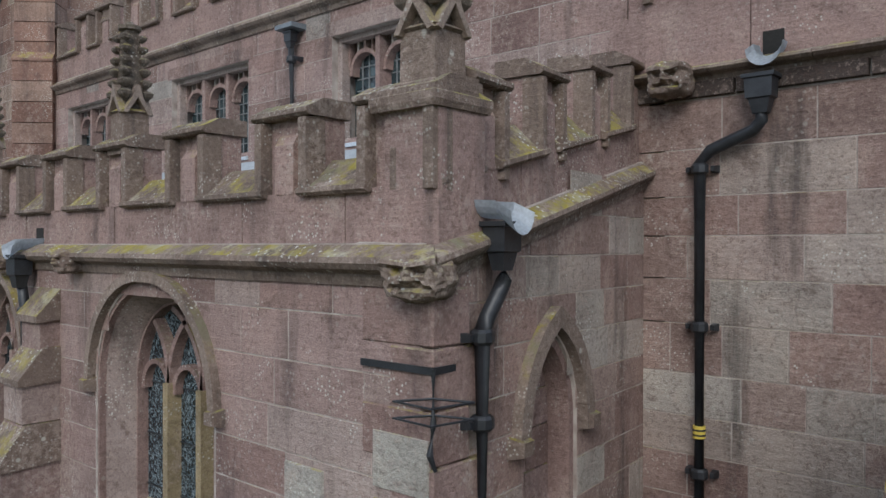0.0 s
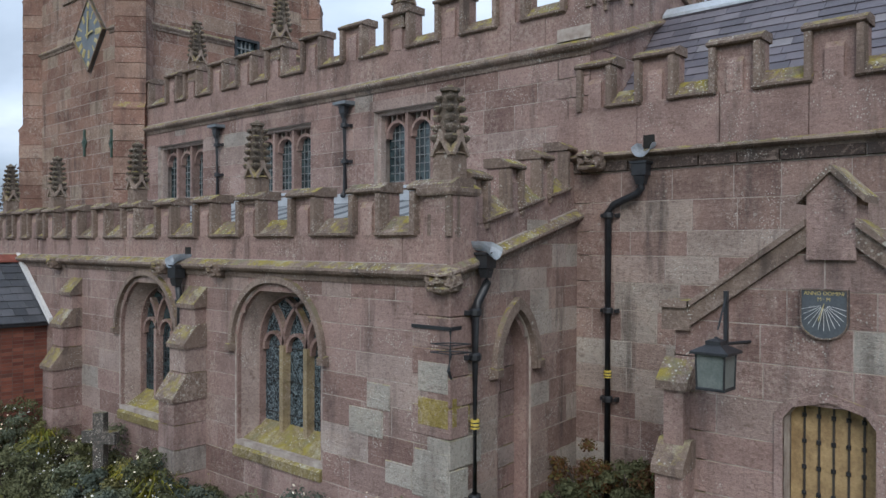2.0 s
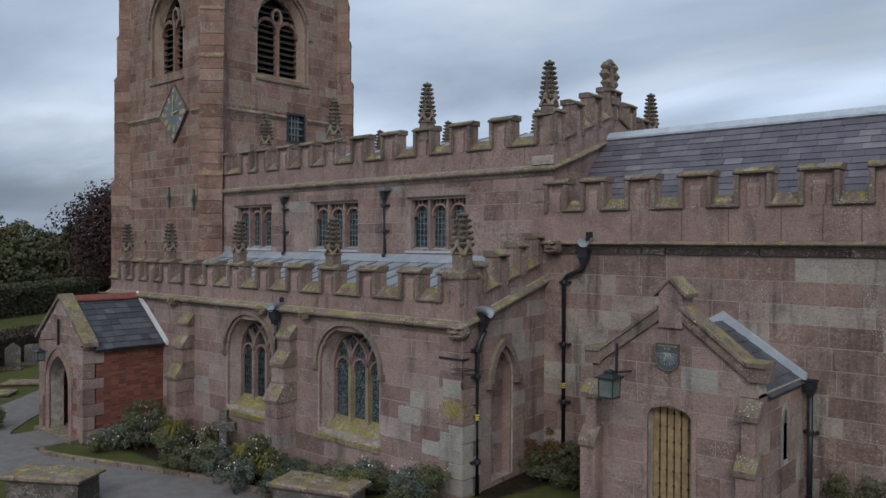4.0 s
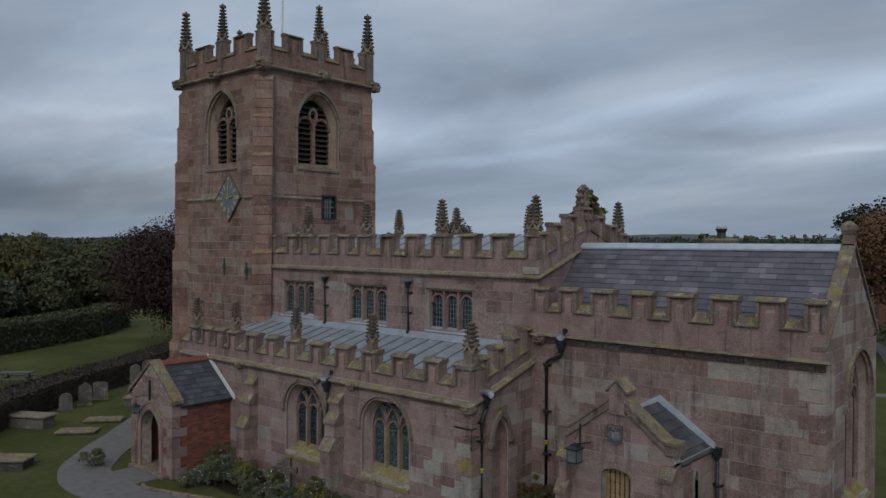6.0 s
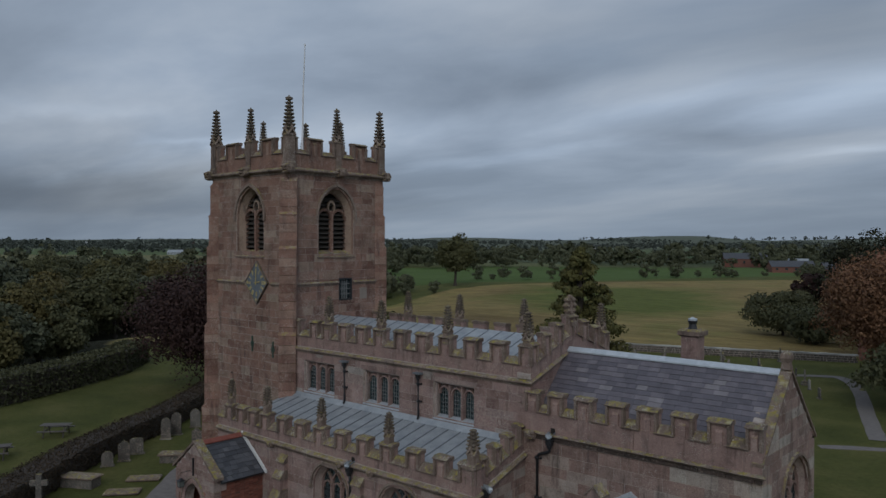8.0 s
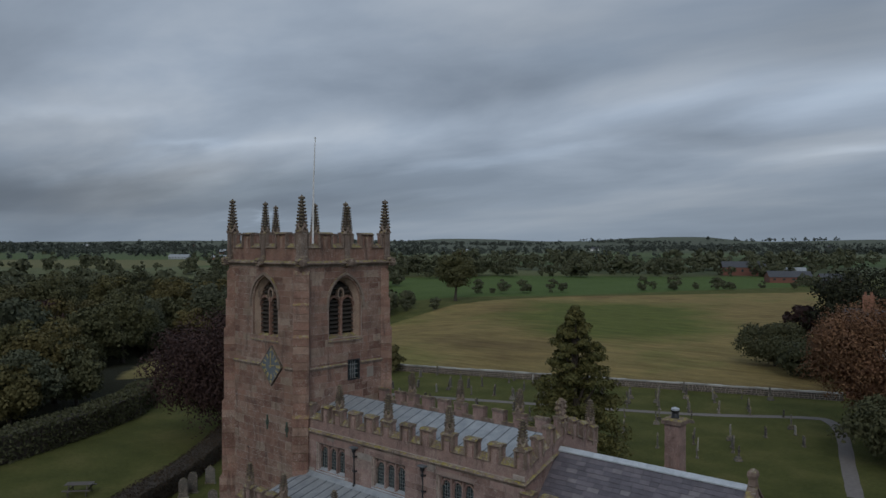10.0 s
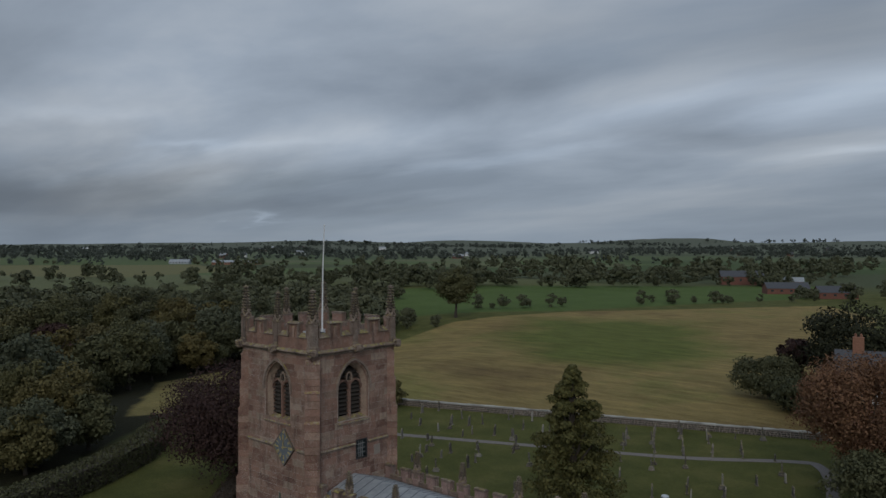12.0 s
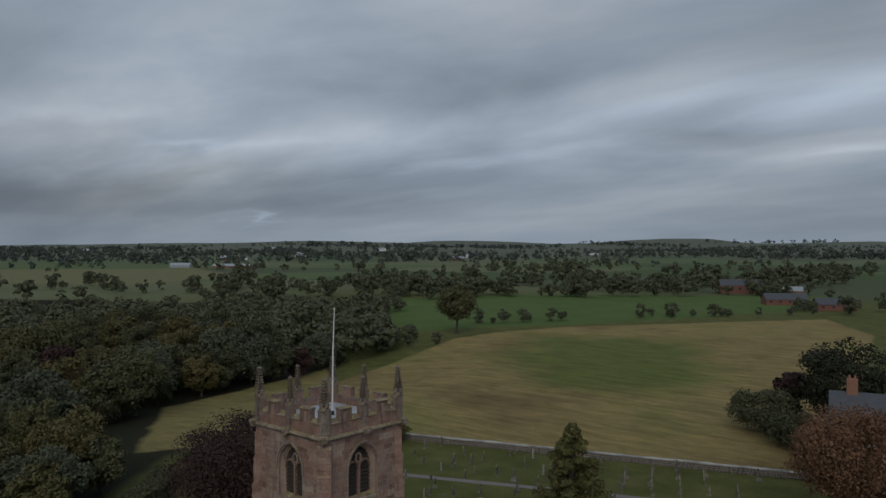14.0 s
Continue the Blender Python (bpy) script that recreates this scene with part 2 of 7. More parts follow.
def simple(name, a, b, scale=4, rough=0.6, metal=0.0, bump=0.3, fine=40):
    k = Nodes(name, rough, metal)
    n = k.noise(scale, 6, 0.6)
    f = k.noise(fine, 3)
    c = k.mix(0.4, k.ramp(n, [(0.3, a), (0.7, b)]), k.ramp(f, [(0.3, (0.6, 0.6, 0.6)), (0.7, (1.3, 1.3, 1.3))]), "MULTIPLY")
    return k.done(c, k.math("ADD", n, f), 0.01, bump)


IRON = simple("black_painted_iron", (0.012, 0.013, 0.016), (0.03, 0.032, 0.036), 8, 0.45, 0.0, 0.2)
LEAD = simple("weathered_lead", (0.27, 0.295, 0.315), (0.41, 0.435, 0.455), 2.0, 0.55, 0.3, 0.15)
ROLL = simple("lead_roll_seams", (0.12, 0.135, 0.15), (0.20, 0.22, 0.24), 3, 0.55, 0.2, 0.1)
LEAD_PALE = simple("new_lead_flashing", (0.42, 0.46, 0.50), (0.60, 0.64, 0.68), 3, 0.45, 0.3, 0.1)
OAK = simple("pale_oak_boards", (0.22, 0.14, 0.065), (0.42, 0.295, 0.145), 7, 0.7, 0, 0.4)
DARKWOOD = simple("dark_timber", (0.03, 0.024, 0.02), (0.06, 0.05, 0.04), 6, 0.7)
GILT = simple("gilding", (0.42, 0.33, 0.12), (0.55, 0.45, 0.2), 10, 0.45, 0.3, 0.1)
WHITE = simple("white_paint", (0.6, 0.6, 0.6), (0.75, 0.75, 0.74), 8, 0.5, 0, 0.1)
YELLOW = simple("yellow_sticker", (0.55, 0.42, 0.06), (0.62, 0.48, 0.1), 8, 0.5, 0, 0.05)
CLOCKBLUE = simple("grey_blue_dial_paint", (0.105, 0.12, 0.135), (0.16, 0.18, 0.20), 3, 0.6, 0, 0.1)
SLATEBLUE = simple("dark_slate_plate", (0.055, 0.064, 0.075), (0.085, 0.098, 0.112), 6, 0.5, 0, 0.1)
# near-black colour stands in for the lack of light inside openings
DARKROOM = simple("unlit_inside", (0.012, 0.011, 0.010), (0.02, 0.018, 0.016), 3, 0.95)
MULLION = sandstone("buff_mullion_stone", False, [(0, (0.27, 0.215, 0.125)), (1, (0.33, 0.265, 0.165))], 0.2, 0.4)
CLAYRED = simple("red_ridge_tile", (0.17, 0.05, 0.035), (0.26, 0.085, 0.06), 6, 0.8)
TILEORANGE = simple("clay_chimney", (0.22, 0.10, 0.06), (0.30, 0.15, 0.10), 6, 0.85)


def slate(name, stops, by_object=False):
    k = Nodes(name, 0.55)
    c = k.ramp(k.rand(by_object), stops)
    c = k.mix(0.6, c, k.ramp(k.noise(2.2, 6, 0.65), [(0.3, (0.65, 0.65, 0.65)), (0.7, (1.3, 1.3, 1.32))]), "MULTIPLY")
    c = k.mix(k.step(k.noise(14, 5, 0.7), 0.60, 0.72, 0, 0.5), c, (0.22, 0.21, 0.16))
    return k.done(c, k.noise(18, 5), 0.012, 0.5)


SLATES = [(0, (0.090, 0.083, 0.098)), (0.5, (0.118, 0.108, 0.126)), (0.85, (0.145, 0.130, 0.147)), (1, (0.205, 0.19, 0.20))]
SLATES_DARK = [(0, (0.045, 0.048, 0.055)), (0.6, (0.075, 0.078, 0.088)), (1, (0.11, 0.11, 0.12))]
SLATE, SLATE_DARK = slate("blue_grey_slate", SLATES), slate("dark_slate", SLATES_DARK)
SLATE_PIECE, SLATE_DARK_PIECE = slate("blue_grey_slate_piece", SLATES, True), slate("dark_slate_piece", SLATES_DARK, True)
k = Nodes("porch_brick", 0.9)
BRICK = k.done(k.mix(0.5, k.ramp(k.rand(True), [(0, (0.13, 0.042, 0.03)), (0.5, (0.21, 0.072, 0.048)), (0.85, (0.26, 0.10, 0.065)), (1, (0.11, 0.05, 0.04))]), k.ramp(k.noise(3, 5), [(0.3, (0.6, 0.6, 0.6)), (0.7, (1.3, 1.25, 1.2))]), "MULTIPLY"), k.noise(40, 4), 0.01, 0.6)
k = Nodes("leaded_glass", 0.12)
k.b.inputs["Specular IOR Level"].default_value = 0.6
GLASS = k.done(k.ramp(k.voronoi(9, None, "Color"), [(0.2, (0.012, 0.02, 0.024)), (0.8, (0.05, 0.075, 0.08))]), k.noise(14, 3), 0.02, 0.5)
k = Nodes("pale_patterned_glass", 0.25)
GLASS_PALE = k.done(k.ramp(k.noise(14, 6, 0.75, None, 2.0), [(0.44, (0.012, 0.016, 0.019)), (0.53, (0.05, 0.07, 0.082)), (0.57, (0.26, 0.31, 0.33)), (0.60, (0.06, 0.08, 0.09))]), k.noise(10, 3), 0.02, 0.6)
LEADBAR = simple("glazing_bars", (0.012, 0.014, 0.016), (0.03, 0.034, 0.038), 10, 0.5)


# ---- shaping helpers ----
def wall_frame(origin, along):
    """Local axes for a wall: u along it, v up, w outwards."""
    u = Vector((*along, 0)).normalized()
    v = Vector((0, 0, 1))
    w = u.cross(v)
    m = Matrix((u, v, w)).transposed().to_4x4()
    return Matrix.Translation(origin) @ m


def part(name, bm, material, parent=None, label="", smooth=False):
    bmesh.ops.recalc_face_normals(bm, faces=bm.faces)
    me = bpy.data.meshes.new(name)
    bm.to_mesh(me)
    bm.free()
    me.materials.append(material)
    if smooth:
        for p in me.polygons:
            p.use_smooth = True
    ob = new(name, me)
    if parent is not None:
        ob.parent = parent
    if label:
        ob["label"] = label
    return ob


def thing(name, label, category, group="", kind="", at=None):
    ob = new(name)
    if at is not None:
        ob.matrix_world = at
        ob.matrix_basis = at
    return tagged(ob, label, category, group, kind)


def quad(bm, *pts):
    return bm.faces.new([bm.verts.new(p) for p in pts])


def bar(bm, F, u0, u1, v0, v1, w0, w1, taper=0.0):
    """A block in wall axes; taper draws its outer face in."""
    a = [F @ Vector(p) for p in ((u0, v0, w0), (u1, v0, w0), (u1, v1, w0), (u0, v1, w0))]
    t = taper
    b = [F @ Vector(p) for p in ((u0 + t, v0 + t, w1), (u1 - t, v0 + t, w1), (u1 - t, v1 - t, w1), (u0 + t, v1 - t, w1))]
    va, vb = [bm.verts.new(p) for p in a], [bm.verts.new(p) for p in b]
    bm.faces.new(va[::-1]); bm.faces.new(vb)
    for i in range(4):
        j = (i + 1) % 4
        bm.faces.new((va[i], va[j], vb[j], vb[i]))


def sweep(bm, F, prof, u0, u1, slope=0.0, m0=0.0, m1=0.0):
    """A moulding: profile points (w, v) run from u0 to u1; slope lifts it along the way; m0, m1 mitre its ends outwards."""
    a = [bm.verts.new(F @ Vector((u0 - m0 * w, v, w))) for w, v in prof]
    b = [bm.verts.new(F @ Vector((u1 + m1 * w, v + slope * (u1 - u0), w))) for w, v in prof]
    n = len(prof)
    bm.faces.new(a); bm.faces.new(b[::-1])
    for i in range(n):
        j = (i + 1) % n
        bm.faces.new((a[i], b[i], b[j], a[j]))


from mathutils.geometry import tessellate_polygon


def panel(bm, F, outer, holes, w0, w1):
    """A slab of wall with openings right through it."""
    loops = [outer, *holes]
    flat = [p for lp in loops for p in lp]
    tris = tessellate_polygon([[Vector((u, v, 0)) for u, v in lp] for lp in loops])
    A = [bm.verts.new(F @ Vector((u, v, w0))) for u, v in flat]
    B = [bm.verts.new(F @ Vector((u, v, w1))) for u, v in flat]
    for a, b, c in tris:
        for V in (A, B):
            try:
                bm.faces.new((V[a], V[b], V[c]))
            except ValueError:
                pass
    i0 = 0
    for lp in loops:
        n = len(lp)
        for i in range(n):
            j = (i + 1) % n
            bm.faces.new((A[i0 + i], A[i0 + j], B[i0 + j], B[i0 + i]))
        i0 += n


def arch(cx, half, spring, rise, sill, n=10, grow=0.0):
    """The outline of a pointed arch, anticlockwise from its foot; grow widens it all round."""
    h, r = half + grow, rise + grow * 1.15
    pts = [(cx - h, sill), (cx + h, sill)]
    rad = (h * h + r * r) / (2 * h)
    top = math.asin(min(1.0, r / rad))
    if rad < h:
        top = math.pi - top
    right = [(cx + h - rad + rad * math.cos(top * i / n), spring + rad * math.sin(top * i / n)) for i in range(n + 1)]
    left = [(2 * cx - u, v) for u, v in right[-2::-1]]
    return pts + right + left


def ring(bm, F, inner, outer, w0, w1, skip=0):
    """A band between two outlines of the same count, from depth w0 to w1; leaves the first side open."""
    n = len(inner)
    mk = lambda lp, w: [bm.verts.new(F @ Vector((u, v, w))) for u, v in lp]
    a0, a1, b0, b1 = mk(inner, w0), mk(inner, w1), mk(outer, w0), mk(outer, w1)
    for i in range(1 if skip else 0, n):
        j = (i + 1) % n
        bm.faces.new((a1[i], a1[j], b1[j], b1[i]))
        bm.faces.new((a0[i], a0[j], a1[j], a1[i]))
        bm.faces.new((b0[i], b0[j], b1[j], b1[i]))


def splay(bm, F, outer, inner, w0, w1):
    """A slanting reveal from one outline at depth w0 to a smaller one at w1; leaves the first side open."""
    a, b = [bm.verts.new(F @ Vector((u, v, w0))) for u, v in outer], [bm.verts.new(F @ Vector((u, v, w1))) for u, v in inner]
    n = len(a)
    for i in range(1, n):
        j = (i + 1) % n
        bm.faces.new((a[i], a[j], b[j], b[i]))


def tube(bm, pts, r, sides=8):
    """A round pipe through points."""
    pts = [Vector(p) for p in pts]
    rings = []
    for i, p in enumerate(pts):
        d = (pts[min(i + 1, len(pts) - 1)] - pts[max(i - 1, 0)]).normalized()
        q = d.to_track_quat("Z", "Y")
        rr = r[i] if isinstance(r, (list, tuple)) else r
        rings.append([bm.verts.new(p + q @ Vector((rr * math.cos(6.2832 * k / sides), rr * math.sin(6.2832 * k / sides), 0))) for k in range(sides)])
    for a, b in zip(rings, rings[1:]):
        for k in range(sides):
            j = (k + 1) % sides
            bm.faces.new((a[k], a[j], b[j], b[k]))
    bm.faces.new(rings[0][::-1]); bm.faces.new(rings[-1])


def stack(bm, cx, cy, levels, turn=45.0, sides=4):
    """Lofted rings (z, half-width) about a vertical axis."""
    rings = []
    for z, r in levels:
        rr = r * (math.sqrt(2) if sides == 4 else 1)
        rings.append([bm.verts.new((cx + rr * math.cos(radians(turn) + 2 * math.pi * k / sides), cy + rr * math.sin(radians(turn) + 2 * math.pi * k / sides), z)) for k in range(sides)])
    for a, b in zip(rings, rings[1:]):
        for k in range(sides):
            j = (k + 1) % sides
            bm.faces.new((a[k], a[j], b[j], b[k]))
    bm.faces.new(rings[0][::-1]); bm.faces.new(rings[-1])


I = Matrix.Identity(4)


def box(bm, x0, x1, y0, y1, z0, z1):
    bar(bm, wall_frame((0, 0, 0), (1, 0)), x0, x1, z0, z1, -y1, -y0)


# ---- the church: plan ----
YA, YC, YN = 3.46, 6.85, 12.55        # south aisle wall, clerestory and chancel south wall, nave north wall
XA0, XA1 = -18.4, -3.11               # aisle, west to east
XN1 = -3.2                            # nave east wall
XC1 = 5.1                             # chancel east wall
YCN = 11.95                           # chancel north wall
TX0, TX1, TY0, TY1 = -24.1, -17.4, 6.68, 13.05   # tower shaft
SA = wall_frame((0, YA, 0), (1, 0))
SC = wall_frame((0, YC, 0), (1, 0))
EA = wall_frame((XA1, YA, 0), (-0.31, 3.39))      # aisle east wall, a little out of square; u from its south end
LEA = math.hypot(0.31, 3.39)
EN = wall_frame((XN1, 0, 0), (0, 1))
EC = wall_frame((XC1, 0, 0), (0, 1))
TS = wall_frame((0, TY0, 0), (1, 0))
TE = wall_frame((TX1, 0, 0), (0, 1))
TW = wall_frame((TX0, 0, 0), (0, -1))
TN = wall_frame((0, TY1, 0), (-1, 0))
NC = wall_frame((0, YCN, 0), (-1, 0))
NN = wall_frame((0, YN, 0), (-1, 0))


def wall(name, label, F, outer, holes, thick=0.7, material=MORTAR):
    bm = bmesh.new()
    panel(bm, F, outer, holes, -thick, 0)
    return tagged(part(name, bm, material), label, "wall", kind="structure")


def rect(u0, u1, v0, v1):
    return [(u0, v0), (u1, v0), (u1, v1), (u0, v1)]


def spans(v, outer, holes, pad):
    """Solid stretches of a wall at height v."""
    def cuts(lp):
        c = []
        for (u0, v0), (u1, v1) in zip(lp, lp[1:] + lp[:1]):
            if (v0 <= v) != (v1 <= v):
                c.append(u0 + (v - v0) * (u1 - u0) / (v1 - v0))
        return sorted(c)
    o = cuts(outer)
    solid = list(zip(o[::2], o[1::2]))
    for h in holes:
        c = cuts(h)
        for a, b in zip(c[::2], c[1::2]):
            a, b = a - pad, b + pad
            nxt = []
            for s0, s1 in solid:
                if b <= s0 or a >= s1:
                    nxt.append((s0, s1))
                else:
                    if a > s0: nxt.append((s0, a))
                    if b < s1: nxt.append((b, s1))
            solid = nxt
    return solid


def unit_block():
    """One squared stone with worn arrises, 1 x 1, standing 1 proud of the joint."""
    bm = bmesh.new()
    rows = [(0.0, 0.0), (0.003, 0.8), (0.009, 1.0)]
    rings = []
    for inset, w in rows:
        rings.append([bm.verts.new(p) for p in ((inset, inset, w), (1 - inset, inset, w), (1 - inset, 1 - inset, w), (inset, 1 - inset, w))])
    for a, b in zip(rings, rings[1:]):
        for i in range(4):
            j = (i + 1) % 4
            bm.faces.new((a[i], a[j], b[j], b[i]))
    bm.faces.new(rings[-1])
    me = bpy.data.meshes.new("stone")
    bm.to_mesh(me)
    bm.free()
    return me


UNIT = {}
MASONRY = []


def masonry(parent, F, outer, holes, material, joined_material, seed, courses=(0.30, 0.46), length=(0.5, 1.15), v0=-0.1, v1=9.0, pad=0.0, count=300, rank=None, proud=0.005):
    MASONRY.append((parent, F, outer, holes, material, joined_material, seed, courses, length, v0, v1, pad, count, rank, proud))


def lay_masonry(parent, F, outer, holes, material, joined_material, seed, courses, length, v0, v1, pad, count, rank, proud):
    rnd = random.Random(seed)
    if material.name not in UNIT:
        UNIT[material.name] = unit_block()
        UNIT[material.name].materials.append(material)
    me = UNIT[material.name]
    items, v = [], v0
    while v < v1 - 0.05:
        h = min(rnd.uniform(*courses), v1 - v)
        if v1 - v - h < 0.12:
            h = v1 - v
        for a, b in spans(v + h / 2, outer, holes, pad):
            u = a
            while u < b - 0.02:
                ln = rnd.uniform(*length)
                if b - u - ln < 0.25:
                    ln = b - u
                ln = min(ln, b - u)
                items.append((u, v, ln, h, proud * rnd.uniform(0.6, 1.25)))
                u += ln
        v += h
    if rank:
        items.sort(key=rank)
    g = 0.0055
    for u, v, ln, h, d in items[:count]:
        ob = new("stone", me)
        ob.parent = parent
        ob.matrix_basis = F @ Matrix.Translation((u + g, v + g, 0)) @ Matrix.Diagonal((ln - 2 * g, h - 2 * g, d, 1))
    if items[count:]:
        bm = bmesh.new()
        for u, v, ln, h, d in items[count:]:
            bar(bm, F, u + g, u + ln - g, v + g, v + h - g, -0.02, d, 0.004)
        tagged(part("stonework", bm, joined_material, parent), kind="stuff")


def merlon_run(name, label, F, posts, top, low, base, thick=0.32, end0=None, end1=None, slope=0.0, u_ref=0.0, material=STONE, sunk=False):
    """A battlemented parapet. posts: (u0, u1) of the merlons. A moulding runs along the sills, up the merlons' sides and over their tops."""
    p = thing(name, label, "parapet", kind="structure")
    u_a = posts[0][0] if end0 is None else end0
    u_b = posts[-1][1] if end1 is None else end1
    S = Matrix(((1, 0, 0, 0), (slope, 1, 0, -slope * u_ref), (0, 0, 1, 0), (0, 0, 0, 1)))
    G = F @ S
    rnd = random.Random(len(name) * 7 + len(posts))
    u = u_a
    while u < u_b - 0.02:
        ln = min(rnd.uniform(0.6, 1.3), u_b - u)
        if u_b - u - ln < 0.3:
            ln = u_b - u
        bm = bmesh.new()
        bar(bm, G, u + 0.003, u + ln - 0.003, base, low - 0.07, -thick, rnd.uniform(-0.004, 0.004), 0.003)
        part("base_course", bm, material, p)
        u += ln
    for a, b in posts:
        # tops stay level, so that a raking parapet climbs in steps
        m = (a + b) / 2
        H = F @ Matrix.Translation((0, slope * (m - u_ref), 0))
        drop = abs(slope) * (b - a) / 2 + 0.02
        wide = b - a
        edge = min(0.10, wide * 0.2)
        bm = bmesh.new()
        bar(bm, H, a, b, low - 0.07 - drop, top - 0.09, -thick, -0.045)
        v0, v1 = low - 0.08, top - (0.30 if sunk else 0.24)
        w = min(0.11, wide * 0.2)
        sweep(bm, H, [(-0.046, v0), (0.005, v0), (0.005, v1 - 0.05), (-0.046, v1 + 0.03)], m - w, m + w)
        part("merlon", bm, material, p)
        for c0, c1 in ((a - 0.012, a + edge), (b - edge, b + 0.012)):
            bm = bmesh.new()
            bar(bm, H, c0, c1, low - 0.1 - drop * 0.8, top - 0.098, -0.12, 0.05, 0.014)
            part("jamb_moulding", bm, TRIM, p)
        bm = bmesh.new()
        sweep(bm, H, [(-thick - 0.04, top - 0.10), (0.045, top - 0.10), (0.07, top - 0.08), (0.066, top - 0.045), (0.01, top - 0.02), (-0.09, top + 0.035), (-thick - 0.04, top + 0.035)], a - 0.03, b + 0.03)
        part("coping", bm, TRIM, p, "lichened coping stone")
    gaps = [(x[1], y[0]) for x, y in zip(posts, posts[1:])]
    if end0 is not None and end0 < posts[0][0] - 0.1: gaps.insert(0, (end0, posts[0][0]))
    if end1 is not None and end1 > posts[-1][1] + 0.1: gaps.append((posts[-1][1], end1))
    for a, b in gaps:
        bm = bmesh.new()
        sweep(bm, G, [(-thick - 0.04, low - 0.1), (0.045, low - 0.1), (0.07, low - 0.08), (0.066, low - 0.045), (0.02, low - 0.035), (-0.2, low + 0.17), (-thick - 0.04, low + 0.17)], a - 0.1, b + 0.1)
        part("crenel_sill", bm, TRIM, p, "sloping sill with yellow lichen")
    return p


def string_course(name, F, v, u0, u1, reach=0.16, height=0.2, slope=0.0, m0=0.0, m1=0.0, label="weathered moulded string course with lichen"):
    bm = bmesh.new()
    prof = [(-0.02, v - height), (0.03, v - height), (0.05, v - height * 0.62), (reach * 0.8, v - height * 0.45), (reach, v - height * 0.25), (reach * 0.95, v - 0.05 * height), (0.02, v + height * 0.35), (-0.02, v + height * 0.35)]
    n = max(1, round(abs(u1 - u0) / 0.9))
    for i in range(n):
        a, b = u0 + (u1 - u0) * i / n, u0 + (u1 - u0) * (i + 1) / n
        sweep(bm, F, [(w, vv + slope * (a - u0)) for w, vv in prof], a + (0.003 if i else 0), b - (0.003 if i < n - 1 else 0), slope, m0 if i == 0 else 0, m1 if i == n - 1 else 0)
    return tagged(part(name, bm, TRIM), label, "string course", kind="structure")


def pinnacle(x, y, z, h, r, label="dark crocketed sandstone pinnacle on the parapet", group="parapet pinnacles", foot=0.34, tip=0.62):
    """A square shaft with gablets, a spirelet with bulging crockets up its edges, and a knop."""
    p = thing("pinnacle", label, "pinnacle", group, at=Matrix.Translation((x, y, z)))
    bm = bmesh.new()
    hs = h * foot
    stack(bm, 0, 0, [(0, r), (hs * 0.12, r), (hs * 0.16, r * 0.86), (hs * 0.9, r * 0.84), (hs * 0.94, r * 1.0), (hs, r * 0.8)])
    part("shaft", bm, TRIM, p)
    for k in range(4):
        G = Matrix.Rotation(radians(90 * k), 4, "Z") @ wall_frame((0, -r * 0.86, 0), (1, 0))
        g = r * 2.4
        ov = [(-r * 0.95, hs - g * 0.12), (-r * 0.7, hs - g * 0.15), (0, hs + g * 0.30), (r * 0.7, hs - g * 0.15), (r * 0.95, hs - g * 0.12), (r * 0.35, hs + g * 0.28), (r * 0.12, hs + g * 0.62), (-r * 0.12, hs + g * 0.62), (-r * 0.35, hs + g * 0.28)]
        bm = bmesh.new()
        panel(bm, G, ov, [], -r * 0.2, r * 0.24)
        part("gablet", bm, TRIM, p)
    r0 = r * (0.66 if tip > 0.45 else 0.56)
    r1 = r0 * tip
    bm = bmesh.new()
    stack(bm, 0, 0, [(hs, r0), (h * 0.94, r1)])
    part("spirelet", bm, PINN, p)
    rows = max(5, round((h - hs) / (r * 0.92)))
    for i in range(rows):
        zz = hs + r * 0.9 + (h * 0.92 - hs - r * 0.9) * i / (rows - 0.4)
        f = (zz - hs) / (h * 0.94 - hs)
        rr = r0 + (r1 - r0) * f
        s = r * 0.50 * (1 - 0.3 * f)
        for k in range(4):
            bm = bmesh.new()
            ang = radians(45 + 90 * k)
            d = rr * math.sqrt(2) + s * 0.3
            stack(bm, math.cos(ang) * d, math.sin(ang) * d, [(zz - s * 0.6, s * 0.25), (zz - s * 0.15, s * 0.62), (zz + s * 0.3, s * 0.72), (zz + s * 0.62, s * 0.4), (zz + s * 0.7, s * 0.1)], 45 + 90 * k)
            part("crocket", bm, PINN, p)
    bm = bmesh.new()
    stack(bm, 0, 0, [(h * 0.92, r1 * 0.8), (h * 0.935, r * 0.72), (h * 0.965, r * 0.74), (h * 0.98, r * 0.5 * tip), (h, r * 0.3 * tip)], 0, 8)
    part("finial", bm, PINN, p)
    return p


